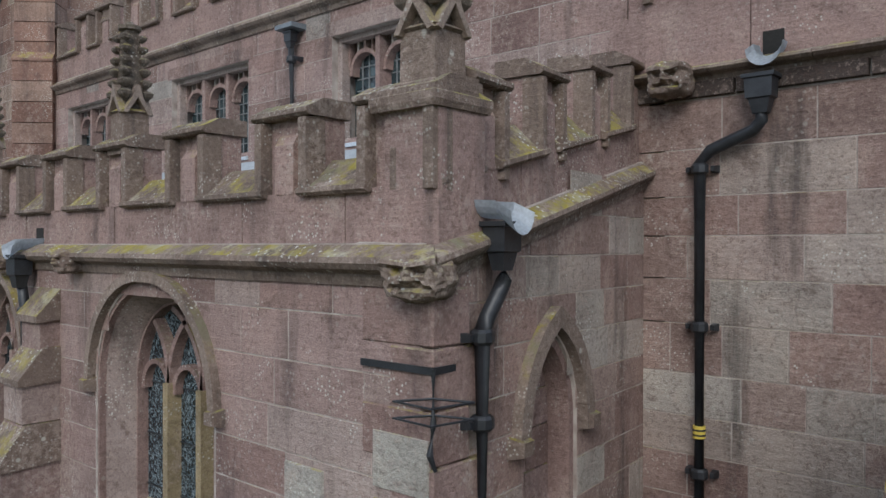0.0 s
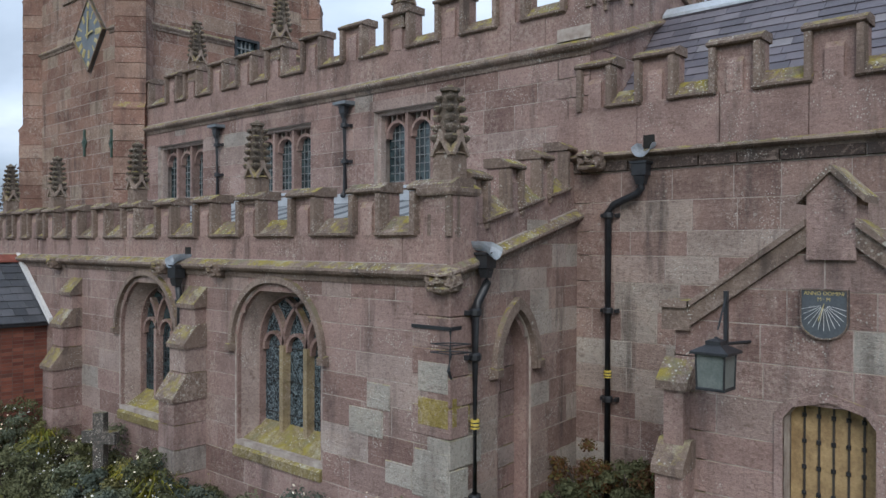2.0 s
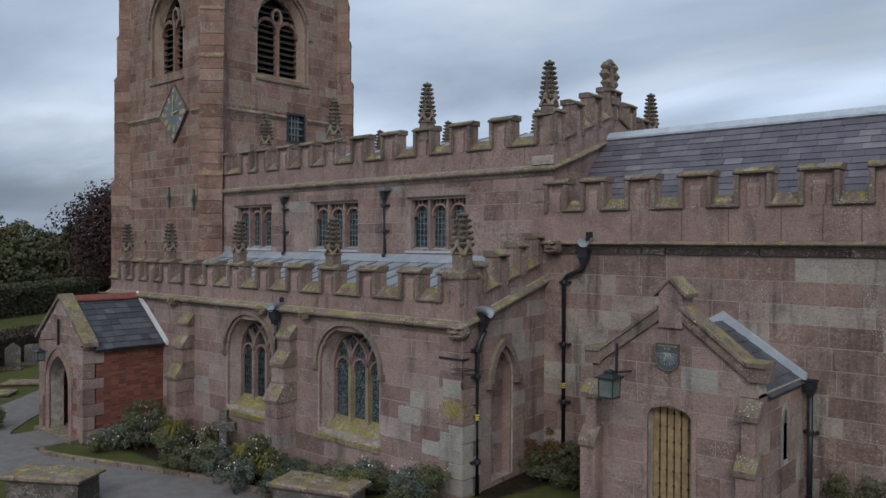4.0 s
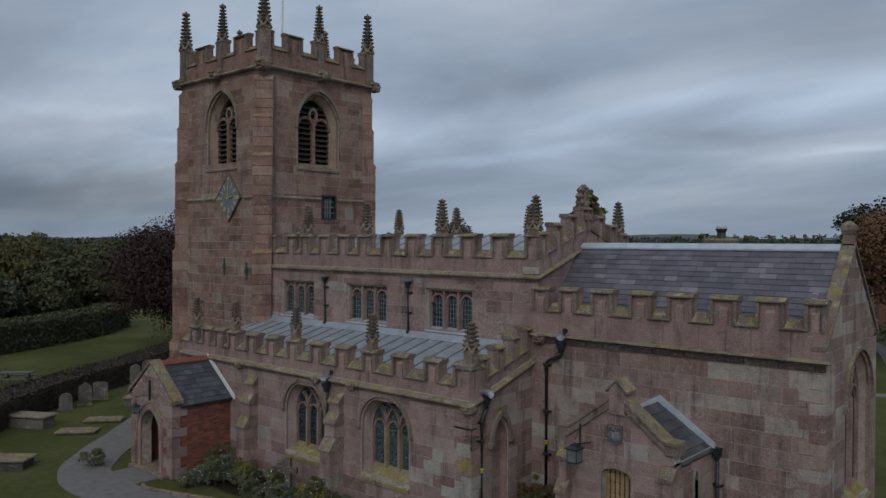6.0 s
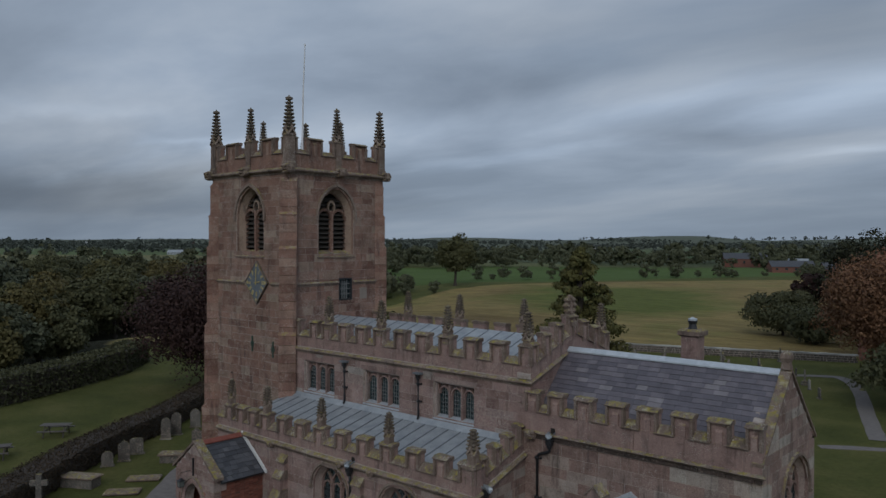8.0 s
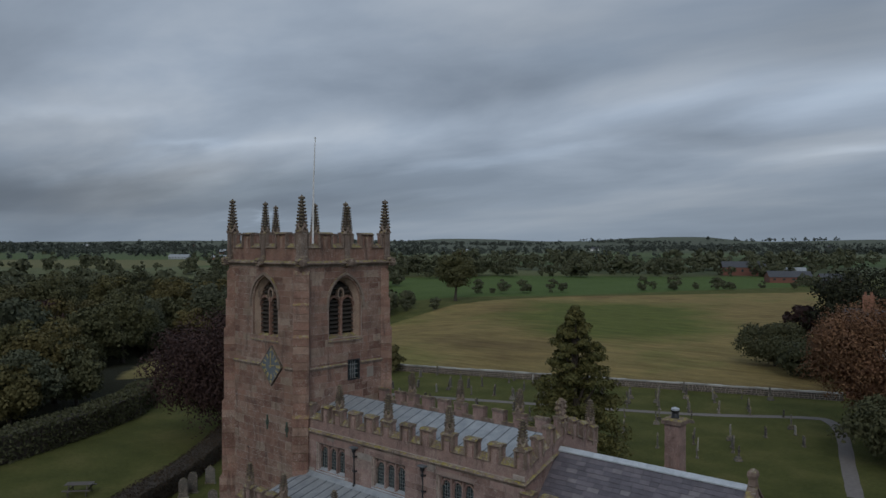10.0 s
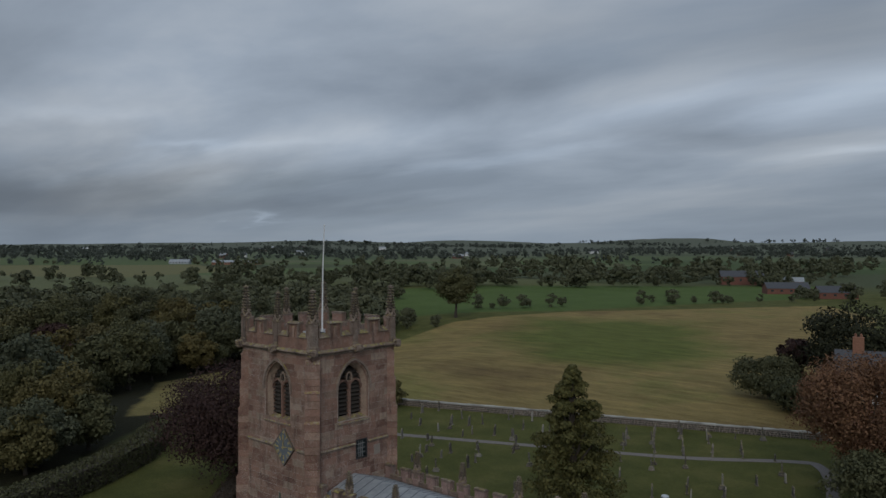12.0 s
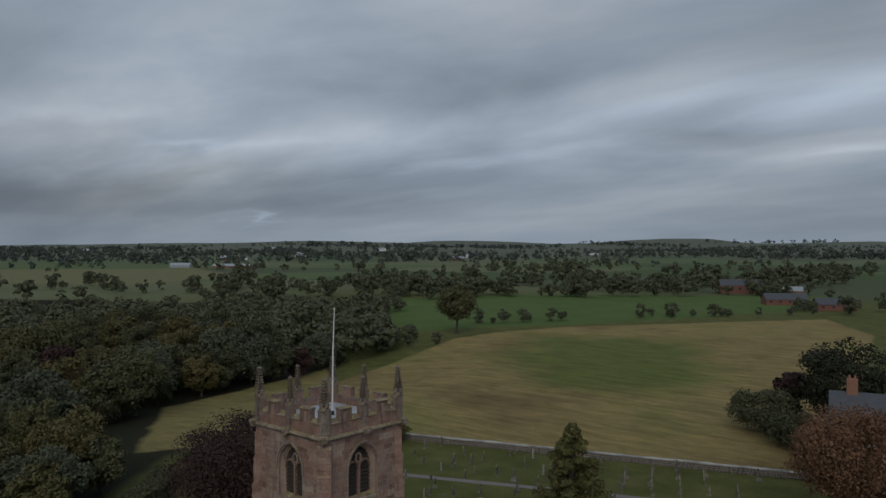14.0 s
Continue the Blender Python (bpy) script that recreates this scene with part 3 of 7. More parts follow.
def traceried_window(name, F, cx, half, spring, rise, sill, depth, lights, glass, label, lattice=0.12, mull=MULLION):
    """A pointed window: moulded surround, hood, sloping sill, mullions, tracery, glazing with lead bars."""
    w = thing(name, label, "window", kind="structure")
    hole = arch(cx, half, spring, rise, sill)
    # moulded reveal: a small step, a broad splay, an inner step
    A = lambda g: arch(cx, half, spring, rise, sill, grow=g)
    bm = bmesh.new(); ring(bm, F, A(-0.03), A(0.02), -0.09, -0.012, 1); part("outer_order", bm, STONE, w)
    bm = bmesh.new(); splay(bm, F, A(-0.03), A(-0.15), -0.08, -depth + 0.16); part("jamb", bm, STONE, w, "broad splayed sandstone jamb")
    bm = bmesh.new(); ring(bm, F, A(-0.17), A(0.02), -depth, -depth + 0.165, 1); part("inner_order", bm, STONE, w)
    bm = bmesh.new()
    o, i = arch(cx, half, spring, rise, spring - 0.01, grow=0.115), arch(cx, half, spring, rise, spring - 0.01, grow=0.03)
    ring(bm, F, i, o, -0.02, 0.085, 1)
    part("hood_mould", bm, TRIM, w, "arched hood mould with yellow lichen")
    for sgn in (-1, 1):
        bm = bmesh.new()
        c = cx + sgn * (half + 0.12)
        bar(bm, F, c - 0.085 - sgn * 0.03, c + 0.085 - sgn * 0.03, spring - 0.13, spring + 0.03, -0.02, 0.12, 0.03)
        part("label_stop", bm, TRIM, w)
    bm = bmesh.new()
    sweep(bm, F, [(-depth + 0.02, sill - 0.25), (0.05, sill - 0.25), (0.05, sill - 0.12), (-depth + 0.02, sill + 0.30)], cx - half - 0.02, cx + half + 0.02)
    part("sill", bm, LICHEN, w, "sloping sill thick with yellow lichen")
    g = -0.17
    ih, ir = half + g, rise + g * 1.15
    pane_w = -depth + 0.05
    step = 2 * ih / lights
    # tracery: each mullion splits into two curves that cross
    for k in range(1, lights):
        bm = bmesh.new()
        u = cx - ih + step * k
        bar(bm, F, u - 0.055, u + 0.055, sill, spring + 0.02, pane_w - 0.02, pane_w + 0.14, 0.012)
        part("mullion", bm, mull, w)
    rad = (ih * ih + ir * ir) / (2 * ih)
    inside = lambda u, v: v < spring or (abs(u - cx) + rad - ih) ** 2 + (v - spring) ** 2 < (rad - 0.02) ** 2
    for k in range(0, lights + 1):
        for sgn in (-1, 1):
            u0 = cx - ih + step * k
            bm = bmesh.new()
            pts = []
            for a in range(0, 19):
                th = a / 18 * 1.3
                u = u0 + sgn * rad * (1 - math.cos(th)); v = spring + rad * math.sin(th)
                if abs(u - cx) <= ih and inside(u, v):
                    pts.append((u, v))
            if len(pts) > 2:
                for (ua, va), (ub, vb) in zip(pts, pts[1:]):
                    d = Vector((ub - ua, vb - va)).normalized(); nx, ny = -d.y * 0.027, d.x * 0.027
                    A = [F @ Vector(q) for q in ((ua - nx, va - ny, pane_w - 0.02), (ub - nx, vb - ny, pane_w - 0.02), (ub + nx, vb + ny, pane_w - 0.02), (ua + nx, va + ny, pane_w - 0.02))]
                    B = [F @ Vector(q) for q in ((ua - nx, va - ny, pane_w + 0.11), (ub - nx, vb - ny, pane_w + 0.11), (ub + nx, vb + ny, pane_w + 0.11), (ua + nx, va + ny, pane_w + 0.11))]
                    quad(bm, *B); quad(bm, A[0], A[1], B[1], B[0]); quad(bm, A[2], A[3], B[3], B[2])
                part("tracery", bm, STONE, w)
            else:
                bm.free()
        # cusped light heads
    for k in range(lights):
        bm = bmesh.new()
        c = cx - ih + step * (k + 0.5)
        hh = step / 2 - 0.055
        o, i = arch(c, hh + 0.03, spring - 0.06, hh * 1.15, spring - 0.1, 6), arch(c, hh - 0.03, spring - 0.06, hh * 0.95, spring - 0.1, 6)
        ring(bm, F, i, o, pane_w - 0.02, pane_w + 0.085, 1)
        part("light_head", bm, STONE, w)
        bm = bmesh.new()
        top = spring + 0.3 if abs(c - cx) > step * 0.6 else spring + ir * 0.9
        panel(bm, F, rect(c - step / 2, c + step / 2, sill - 0.1, spring), [], pane_w - 0.012, pane_w)
        pane = part("pane", bm, glass, w)
        bm = bmesh.new()
        u = c - step / 2 + lattice
        while u < c + step / 2 - 0.02:
            bar(bm, F, u - 0.006, u + 0.006, sill, spring, pane_w, pane_w + 0.012)
            u += lattice
        v = sill + lattice
        while v < spring:
            bar(bm, F, c - step / 2, c + step / 2, v - 0.006, v + 0.006, pane_w, pane_w + 0.011)
            v += lattice * 1.25
        part("lead_lattice", bm, LEADBAR, pane)
    bm = bmesh.new()
    panel(bm, F, arch(cx, ih + 0.02, spring, ir + 0.02, spring), [], pane_w - 0.012, pane_w)
    part("pane", bm, glass, w, "tracery glazing")
    return hole


def square_window(name, F, u0, u1, v0, v1, label, lights=3):
    w = thing(name, label, "window", kind="structure")
    d = 0.34
    bm = bmesh.new()
    ring(bm, F, rect(u0 + 0.09, u1 - 0.09, v0, v1 - 0.07), rect(u0 - 0.01, u1 + 0.01, v0, v1 + 0.01), -0.24, -0.10, 1)
    part("jamb", bm, STONE, w)
    bm = bmesh.new()
    bar(bm, F, u0 - 0.12, u1 + 0.12, v1 + 0.004, v1 + 0.21, -0.02, 0.012, 0.005)
    part("lintel", bm, BLOCK, w)
    bm = bmesh.new()
    sweep(bm, F, [(-d, v0 - 0.05), (0.03, v0 - 0.05), (0.03, v0), (-d, v0 + 0.1)], u0, u1)
    part("sill", bm, LEAD_PALE, w, "pale lead-covered sill")
    step = (u1 - u0 - 0.18) / lights
    a = u0 + 0.09
    for k in range(1, lights):
        bm = bmesh.new()
        bar(bm, F, a + step * k - 0.05, a + step * k + 0.05, v0, v1 - 0.05, -d, -0.13, 0.012)
        part("mullion", bm, STONE, w)
    for k in range(lights):
        c = a + step * (k + 0.5)
        hh = step / 2 - 0.05
        bm = bmesh.new()
        # pointed head under thin panel tracery
        ring(bm, F, arch(c, hh - 0.035, v1 - 0.47, 0.24, v1 - 0.52, 5), arch(c, hh + 0.01, v1 - 0.47, 0.30, v1 - 0.52, 5), -d, -0.2, 1)
        bar(bm, F, c - step / 2, c + step / 2, v1 - 0.045, v1, -d, -0.18)
        bar(bm, F, c - 0.02, c + 0.02, v1 - 0.2, v1 - 0.046, -d, -0.21)
        for sgn in (-1, 1):
            bar(bm, F, c + sgn * step / 2 - 0.035, c + sgn * step / 2 + 0.035, v1 - 0.42, v1 - 0.046, -d, -0.212)
            bar(bm, F, c + sgn * hh * 0.5 - 0.014, c + sgn * hh * 0.5 + 0.014, v1 - 0.24, v1 - 0.046, -d, -0.214)
        part("light_head", bm, STONE, w)
        bm = bmesh.new()
        panel(bm, F, rect(c - step / 2, c + step / 2, v0, v1), [], -d - 0.012, -d)
        pane = part("pane", bm, GLASS, w)
        bm = bmesh.new()
        u = c - hh + 0.11
        while u < c + hh:
            bar(bm, F, u - 0.008, u + 0.008, v0, v1, -d, -d + 0.015); u += 0.13
        v = v0 + 0.12
        while v < v1:
            bar(bm, F, c - hh, c + hh, v - 0.008, v + 0.008, -d, -d + 0.014); v += 0.16
        part("lead_lattice", bm, simple_grid, pane)
    return rect(u0, u1, v0, v1)


simple_grid = simple("pale_lead_cames", (0.12, 0.13, 0.13), (0.22, 0.23, 0.23), 10, 0.6)

# ---- south aisle ----
WIN_A = [(-10.45, 1.05, 2.72, 1.0, 1.24), (-6.55, 1.05, 2.75, 0.97, 1.24)]
holes = []
holes.append(traceried_window("window_1", SA, *WIN_A[0], 0.5, 3, GLASS, "three-light pointed window with square leaded glazing", 0.11, STONE))
holes.append(traceried_window("window_2", SA, *WIN_A[1], 0.5, 3, GLASS_PALE, "three-light pointed window with pale patterned glass", 0.42))
AISLE_OUT = rect(XA0, XA1 - 0.09, -0.3, 4.1)
aisle_wall = wall("wall_aisle_south", "coursed red sandstone aisle wall with lichen", SA, AISLE_OUT, holes)
masonry(aisle_wall, SA, AISLE_OUT, [arch(c, h, s, r, b - 0.2) for c, h, s, r, b in WIN_A], BLOCK, STONE, 3, v0=0.25, v1=3.9, pad=0.02, length=(0.55, 1.25), courses=(0.30, 0.44))
RAKE = 0.235
EA_OUT = [(0.07, -0.3), (LEA, -0.3), (LEA, 4.1 + RAKE * LEA), (0.07, 4.1)]
EA_HOLE = arch(1.52, 0.44, 2.70, 0.74, 0.6)
east_aisle = wall("wall_aisle_east", "aisle end wall of red sandstone with a blocked doorway", EA, EA_OUT, [EA_HOLE])
masonry(east_aisle, EA, EA_OUT, [EA_HOLE], BLOCK_MIX, STONE, 5, v0=0.25, v1=4.7, pad=0.0, length=(0.4, 0.85), courses=(0.28, 0.4))
string_course("trim_aisle_cornice", SA, 4.02, XA0, XA1, 0.17, 0.20, m1=1.0)
string_course("trim_aisle_rake", EA, 4.02, 0, LEA, 0.13, 0.18, RAKE, m0=1.0)
PIN_A = [-17.6, -14.87, -11.2, -7.32, -3.3]
posts = []
for a, b in zip(PIN_A, PIN_A[1:]):
    s = (b - a) / 3
    for i in range(3):
        posts.append((a + s * i - 0.31, a + s * i + 0.31))
posts.append((PIN_A[-1] - 0.50, XA1 + 0.0))
SAP = wall_frame((0, YA + 0.05, 0), (1, 0))
EAP = wall_frame((XA1 - 0.05, YA + 0.05, 0), (-0.31, 3.39))
merlon_run("parapet_aisle_south", "battlemented sandstone parapet with lichened copings", SAP, posts, 5.12, 4.54, 4.08, end0=XA0)
merlon_run("parapet_aisle_east", "raking battlemented parapet of red sandstone", EAP, [(0.42, 0.84), (1.32, 1.72), (2.18, 2.56), (3.02, LEA + 0.06)], 5.12, 4.54, 4.09, end0=0.12, slope=RAKE, u_ref=0.0)
for x in PIN_A[:-1]:
    pinnacle(x, YA + 0.2, 4.97, 1.32, 0.155)
pinnacle(XA1 - 0.2, YA + 0.22, 5.06, 1.25, 0.175)


def sheet(name, corners, material, label, rolls=0, thick=0.06, kind="structure", roll_r=0.03):
    """A sloping roof sheet (four corners, anticlockwise from above: low a, low b, high b, high a) with rolls from low to high."""
    a, b, c, d = [Vector(p) for p in corners]
    bm = bmesh.new()
    n = (b - a).cross(d - a).normalized() * thick
    top, low = [bm.verts.new(p) for p in (a, b, c, d)], [bm.verts.new(p - n) for p in (a, b, c, d)]
    bm.faces.new(top); bm.faces.new(low[::-1])
    for i in range(4):
        j = (i + 1) % 4
        bm.faces.new((low[i], low[j], top[j], top[i]))
    ob = tagged(part(name, bm, material), label, "roof", kind=kind)
    for i in range(rolls):
        f = (i + 0.5) / rolls
        bm = bmesh.new()
        tube(bm, [a.lerp(b, f), d.lerp(c, f)], roll_r, 6)
        part("roll", bm, ROLL, ob)
    return ob


sheet("roof_aisle", [(XA0 + 0.9, YA + 0.36, 4.42), (XA1 - 0.35, YA + 0.36, 4.42), (XN1 - 0.3, YC - 0.02, 5.18), (XA0 + 0.9, YC - 0.02, 5.18)], LEAD, "grey lead aisle roof with rolls", 22, roll_r=0.035)
sheet("trim_aisle_flashing", [(XA0 + 0.9, YC - 0.22, 5.15), (XN1 - 0.3, YC - 0.22, 5.15), (XN1 - 0.3, YC - 0.02, 5.36), (XA0 + 0.9, YC - 0.02, 5.36)], LEAD, "pale lead flashing along the clerestory foot", 0, 0.03)

# ---- nave clerestory ----
WIN_C = [(-16.35, -14.15), (-12.2, -9.95), (-8.0, -5.85)]
holes = [square_window(f"window_{i + 3}", SC, a, b, 5.45, 6.92, "square-headed three-light clerestory window") for i, (a, b) in enumerate(WIN_C)]
CL_OUT = [(TX1, 4.6), (-3.62, 4.6), (-3.62, 5.78), (XN1, 5.78), (XN1, 7.55), (TX1, 7.55)]
clere = wall("wall_clerestory", "clerestory wall of red sandstone blocks", SC, CL_OUT, holes)
masonry(clere, SC, [(TX1, 5.15), (-3.62, 5.15), (-3.62, 5.8), (XN1, 5.8), (XN1, 7.35), (TX1, 7.35)], holes, BLOCK, STONE, 11, v0=5.15, v1=7.33, pad=0.0, length=(0.5, 1.2), courses=(0.3, 0.46))
string_course("trim_nave_cornice", SC, 7.46, TX1, XN1, 0.15, 0.18, m1=1.0)
PIN_N = [-14.75, -11.25, -7.4, -3.45]
posts = [(TX1 + 0.1, TX1 + 0.6), (-16.0, -15.4)]
for a, b in zip(PIN_N, PIN_N[1:]):
    s = (b - a) / 3
    for i in range(3):
        posts.append((a + s * i - 0.34, a + s * i + 0.34))
posts.append((PIN_N[-1] - 0.3, XN1))
SCP = wall_frame((0, YC + 0.04, 0), (1, 0))
merlon_run("parapet_nave_south", "battlemented nave parapet with lichened copings", SCP, posts, 8.80, 8.12, 7.5, end0=TX1)
NNP = wall_frame((0, YN, 0), (-1, 0))
merlon_run("parapet_nave_north", "battlemented parapet on the far side of the nave", NNP, [(-b, -a) for a, b in reversed(posts)], 8.80, 8.12, 7.5, end1=-TX1)
for x in PIN_N:
    pinnacle(x, YC + 0.2, 8.45, 1.6, 0.175, tip=0.5)
    pinnacle(x, YN - 0.2, 8.45, 1.6, 0.175, tip=0.5)
wall("wall_nave_north", "north wall of the nave", NN, rect(-XN1, -TX1, -0.3, 7.6), [], material=STONE)
GY = (YC + YN) / 2
nave_e = wall("wall_nave_east", "east gable of the nave in red sandstone", EN, [(YC, 3), (YN, 3), (YN, 7.75), (GY, 8.75), (YC, 7.75)], [], 0.6)
masonry(nave_e, EN, [(YC, 4.6), (YN, 4.6), (YN, 7.6), (GY, 8.6), (YC, 7.6)], [], BLOCK, STONE, 12, v0=5.5, v1=8.6, length=(0.5, 1.1))
RG = 1.0 / (GY - YC)
ENP = wall_frame((XN1 + 0.02, 0, 0), (0, 1))
merlon_run("parapet_gable_south", "raking battlements of the nave gable with yellow lichen", ENP, [(YC + 0.02, YC + 0.45), (YC + 0.85, YC + 1.3), (YC + 1.7, YC + 2.15), (GY - 0.3, GY)], 8.78, 8.12, 7.5, slope=RG, u_ref=YC)
merlon_run("parapet_gable_north", "raking battlements of the nave gable, north slope", ENP, [(GY + 0.01, GY + 0.3), (YN - 2.15, YN - 1.7), (YN - 1.3, YN - 0.85), (YN - 0.45, YN - 0.02)], 8.78, 8.12, 7.5, slope=-RG, u_ref=YN)
string_course("trim_gable_south", EN, 7.46, YC, GY, 0.13, 0.16, RG, m0=1.0)
sheet("roof_nave_south", [(TX1 + 0.05, YC + 0.4, 8.02), (XN1 - 0.35, YC + 0.4, 8.02), (XN1 - 0.35, GY, 8.82), (TX1 + 0.05, GY, 8.82)], LEAD, "grey lead nave roof with rolls", 20)
sheet("roof_nave_north", [(XN1 - 0.35, YN - 0.4, 8.02), (TX1 + 0.05, YN - 0.4, 8.02), (TX1 + 0.05, GY, 8.82), (XN1 - 0.35, GY, 8.82)], LEAD, "grey lead nave roof, north slope", 20)

# ---- chancel ----
CH_OUT = rect(-3.6, XC1, -0.3, 5.75)
chancel = wall("wall_chancel_south", "chancel wall of large mixed sandstone blocks", SC, CH_OUT, [])
masonry(chancel, SC, CH_OUT, [], BLOCK_MIX, STONE, 21, v0=0.3, v1=5.43, length=(0.45, 1.15), courses=(0.32, 0.5))
string_course("trim_chancel_cornice", SC, 5.70, -3.6, XC1, 0.17, 0.12, m1=1.0)
# a row of near-black stones directly below the cornice
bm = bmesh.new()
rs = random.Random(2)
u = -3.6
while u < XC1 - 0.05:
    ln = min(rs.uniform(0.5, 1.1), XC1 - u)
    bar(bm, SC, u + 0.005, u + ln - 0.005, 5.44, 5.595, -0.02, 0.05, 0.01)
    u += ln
tagged(part("trim_chancel_dark_course", bm, DARK_STONE), "near-black course below the chancel cornice", "string course", kind="structure")
CM = [(-3.40, -2.80), (-2.42, -1.81), (-1.31, -0.62), (-0.08, 0.61), (1.07, 1.78), (2.27, 2.97), (3.45, 4.15), (4.62, 5.1)]
SCC = wall_frame((0, YC - 0.03, 0), (1, 0))
merlon_run("parapet_chancel_south", "battlemented chancel parapet with sunk merlon panels", SCC, CM, 7.15, 6.50, 5.72, sunk=True)
CGY = (YC + YCN) / 2
cwin = traceried_window("window_7", EC, CGY + 0.55, 1.35, 4.3, 1.35, 1.6, 0.42, 3, GLASS, "large pointed east window of the chancel", 0.13, STONE)
chan_e = wall("wall_chancel_east", "east gable wall of the chancel", EC, [(YC, -0.3), (YCN, -0.3), (YCN, 5.9), (CGY, 8.38), (YC, 5.9)], [cwin])
masonry(chan_e, EC, [(YC, -0.3), (YCN, -0.3), (YCN, 5.85), (CGY, 8.33), (YC, 5.85)], [arch(CGY + 0.55, 1.35, 4.3, 1.35, 1.4)], BLOCK_MIX, STONE, 22, v0=0.3, v1=8.6, pad=0.02)
wall("wall_chancel_north", "north wall of the chancel", NC, rect(-XC1, 3.3, -0.3, 6.3), [], material=STONE)
ZR = 8.45


def unit_slate(material):
    """One slate, 1 wide and 1 long, its lower edge raised by 1."""
    bm = bmesh.new()
    t = [bm.verts.new(q) for q in ((0, 0, 1), (1, 0, 1), (1, 1, 0.1), (0, 1, 0.1))]
    b = [bm.verts.new(q) for q in ((0, 0, 0), (1, 0, 0), (1, 1, -0.2), (0, 1, -0.2))]
    bm.faces.new(t)
    for i in range(4):
        j = (i + 1) % 4
        bm.faces.new((b[i], b[j], t[j], t[i]))
    me = bpy.data.meshes.new("slate")
    bm.to_mesh(me)
    bm.free()
    me.materials.append(material)
    return me


def slates(name, a, b, c, d, label, rows, wide, material, seed=0, lift=0.02, piece=None):
    """A slated slope: low a, low b, high b, high a; every slate a thin tilted slab."""
    a, b, c, d = [Vector(p) for p in (a, b, c, d)]
    rnd = random.Random(seed)
    n = (b - a).cross(d - a).normalized()
    roof = sheet(name, (a - n * 0.03, b - n * 0.03, c - n * 0.03, d - n * 0.03), material, label, 0, 0.08)
    bm = bmesh.new()
    me = unit_slate(piece) if piece else None
    L = (b - a).length
    for r in range(rows):
        f0, f1 = r / rows, min((r + 1.3) / rows, 1.0)
        lo0, lo1, hi0 = a.lerp(d, f0), b.lerp(c, f0), a.lerp(d, f1)
        m = max(2, round(L / (wide * rnd.uniform(0.85, 1.15))))
        for i in range(-1, m):
            g0, g1 = max(0, (i + 0.5 * (r % 2)) / m), min(1, (i + 1 + 0.5 * (r % 2)) / m)
            if g1 - g0 < 0.003:
                continue
            e = 0.004 / L
            o = lo0.lerp(lo1, g0 + e) - (hi0 - lo0) * rnd.uniform(0, 0.04)
            X = (b - a) * (g1 - g0 - 2 * e)
            Y = hi0 - lo0
            Z = n * (lift + rnd.uniform(0, 0.007))
            M4 = Matrix((X, Y, Z)).transposed().to_4x4()
            M4.translation = o
            if piece:
                ob = new("slate", me)
                ob.parent = roof
                ob.matrix_basis = M4
            else:
                v = [bm.verts.new(M4 @ Vector(q)) for q in ((0, 0, 1), (1, 0, 1), (1, 1, 0.1), (0, 1, 0.1), (0, 0, 0), (1, 0, 0))]
                bm.faces.new(v[:4])
                bm.faces.new((v[4], v[5], v[1], v[0]))
    if piece:
        bm.free()
    else:
        mj = bpy.data.meshes.new("slates")
        bm.to_mesh(mj)
        bm.free()
        mj.materials.append(material)
        ob = new("slates", mj)
        ob.parent = roof
        tagged(ob, kind="stuff")
    return roof


slates("roof_chancel_south", (XN1 + 0.02, YC + 0.30, 6.1), (XC1 - 0.3, YC + 0.30, 6.1), (XC1 - 0.3, CGY, ZR), (XN1 + 0.02, CGY, ZR), "steep purple-grey slate chancel roof", 16, 0.46, SLATE, 4, piece=SLATE_PIECE)
slates("roof_chancel_north", (XC1 - 0.3, YCN - 0.1, 6.1), (XN1 + 0.02, YCN - 0.1, 6.1), (XN1 + 0.02, CGY, ZR), (XC1 - 0.3, CGY, ZR), "slate chancel roof, north slope", 13, 0.42, SLATE, 5)
bm = bmesh.new()
for i in range(18):
    a = XN1 + 0.05 + (XC1 - 0.35 - XN1) * i / 18
    sweep(bm, wall_frame((0, CGY, 0), (1, 0)), [(-0.16, ZR - 0.11), (0, ZR + 0.03), (0.16, ZR - 0.11), (0.16, ZR - 0.06), (0, ZR + 0.09), (-0.16, ZR - 0.06)][::-1], a, a + 0.44)
tagged(part("ridge_chancel", bm, LEAD_PALE), "pale ridge capping on the chancel roof", "ridge", kind="structure")


def gable_coping(name, F, foot_a, apex, foot_b, w0, w1, thick, material=TRIM, label="lichened gable coping"):
    g = thing(name, label, "coping", kind="structure")
    for (p, q) in ((foot_a, apex), (apex, foot_b)):
        du, dv = q[0] - p[0], q[1] - p[1]
        n = max(2, round(math.hypot(du, dv) / 0.8))
        for i in range(n):
            a, b = (p[0] + du * i / n, p[1] + dv * i / n), (p[0] + du * (i + 1) / n, p[1] + dv * (i + 1) / n)
            bm = bmesh.new()
            pts = [a, b, (b[0], b[1] + thick), (a[0], a[1] + thick)]
            panel(bm, F, pts, [], w0, w1)
            part("coping_stone", bm, material, g)
    return g


gable_coping("coping_chancel_gable", EC, (YC - 0.05, 5.95), (CGY, 8.48), (YCN + 0.1, 5.9), -0.3, 0.05, 0.11)

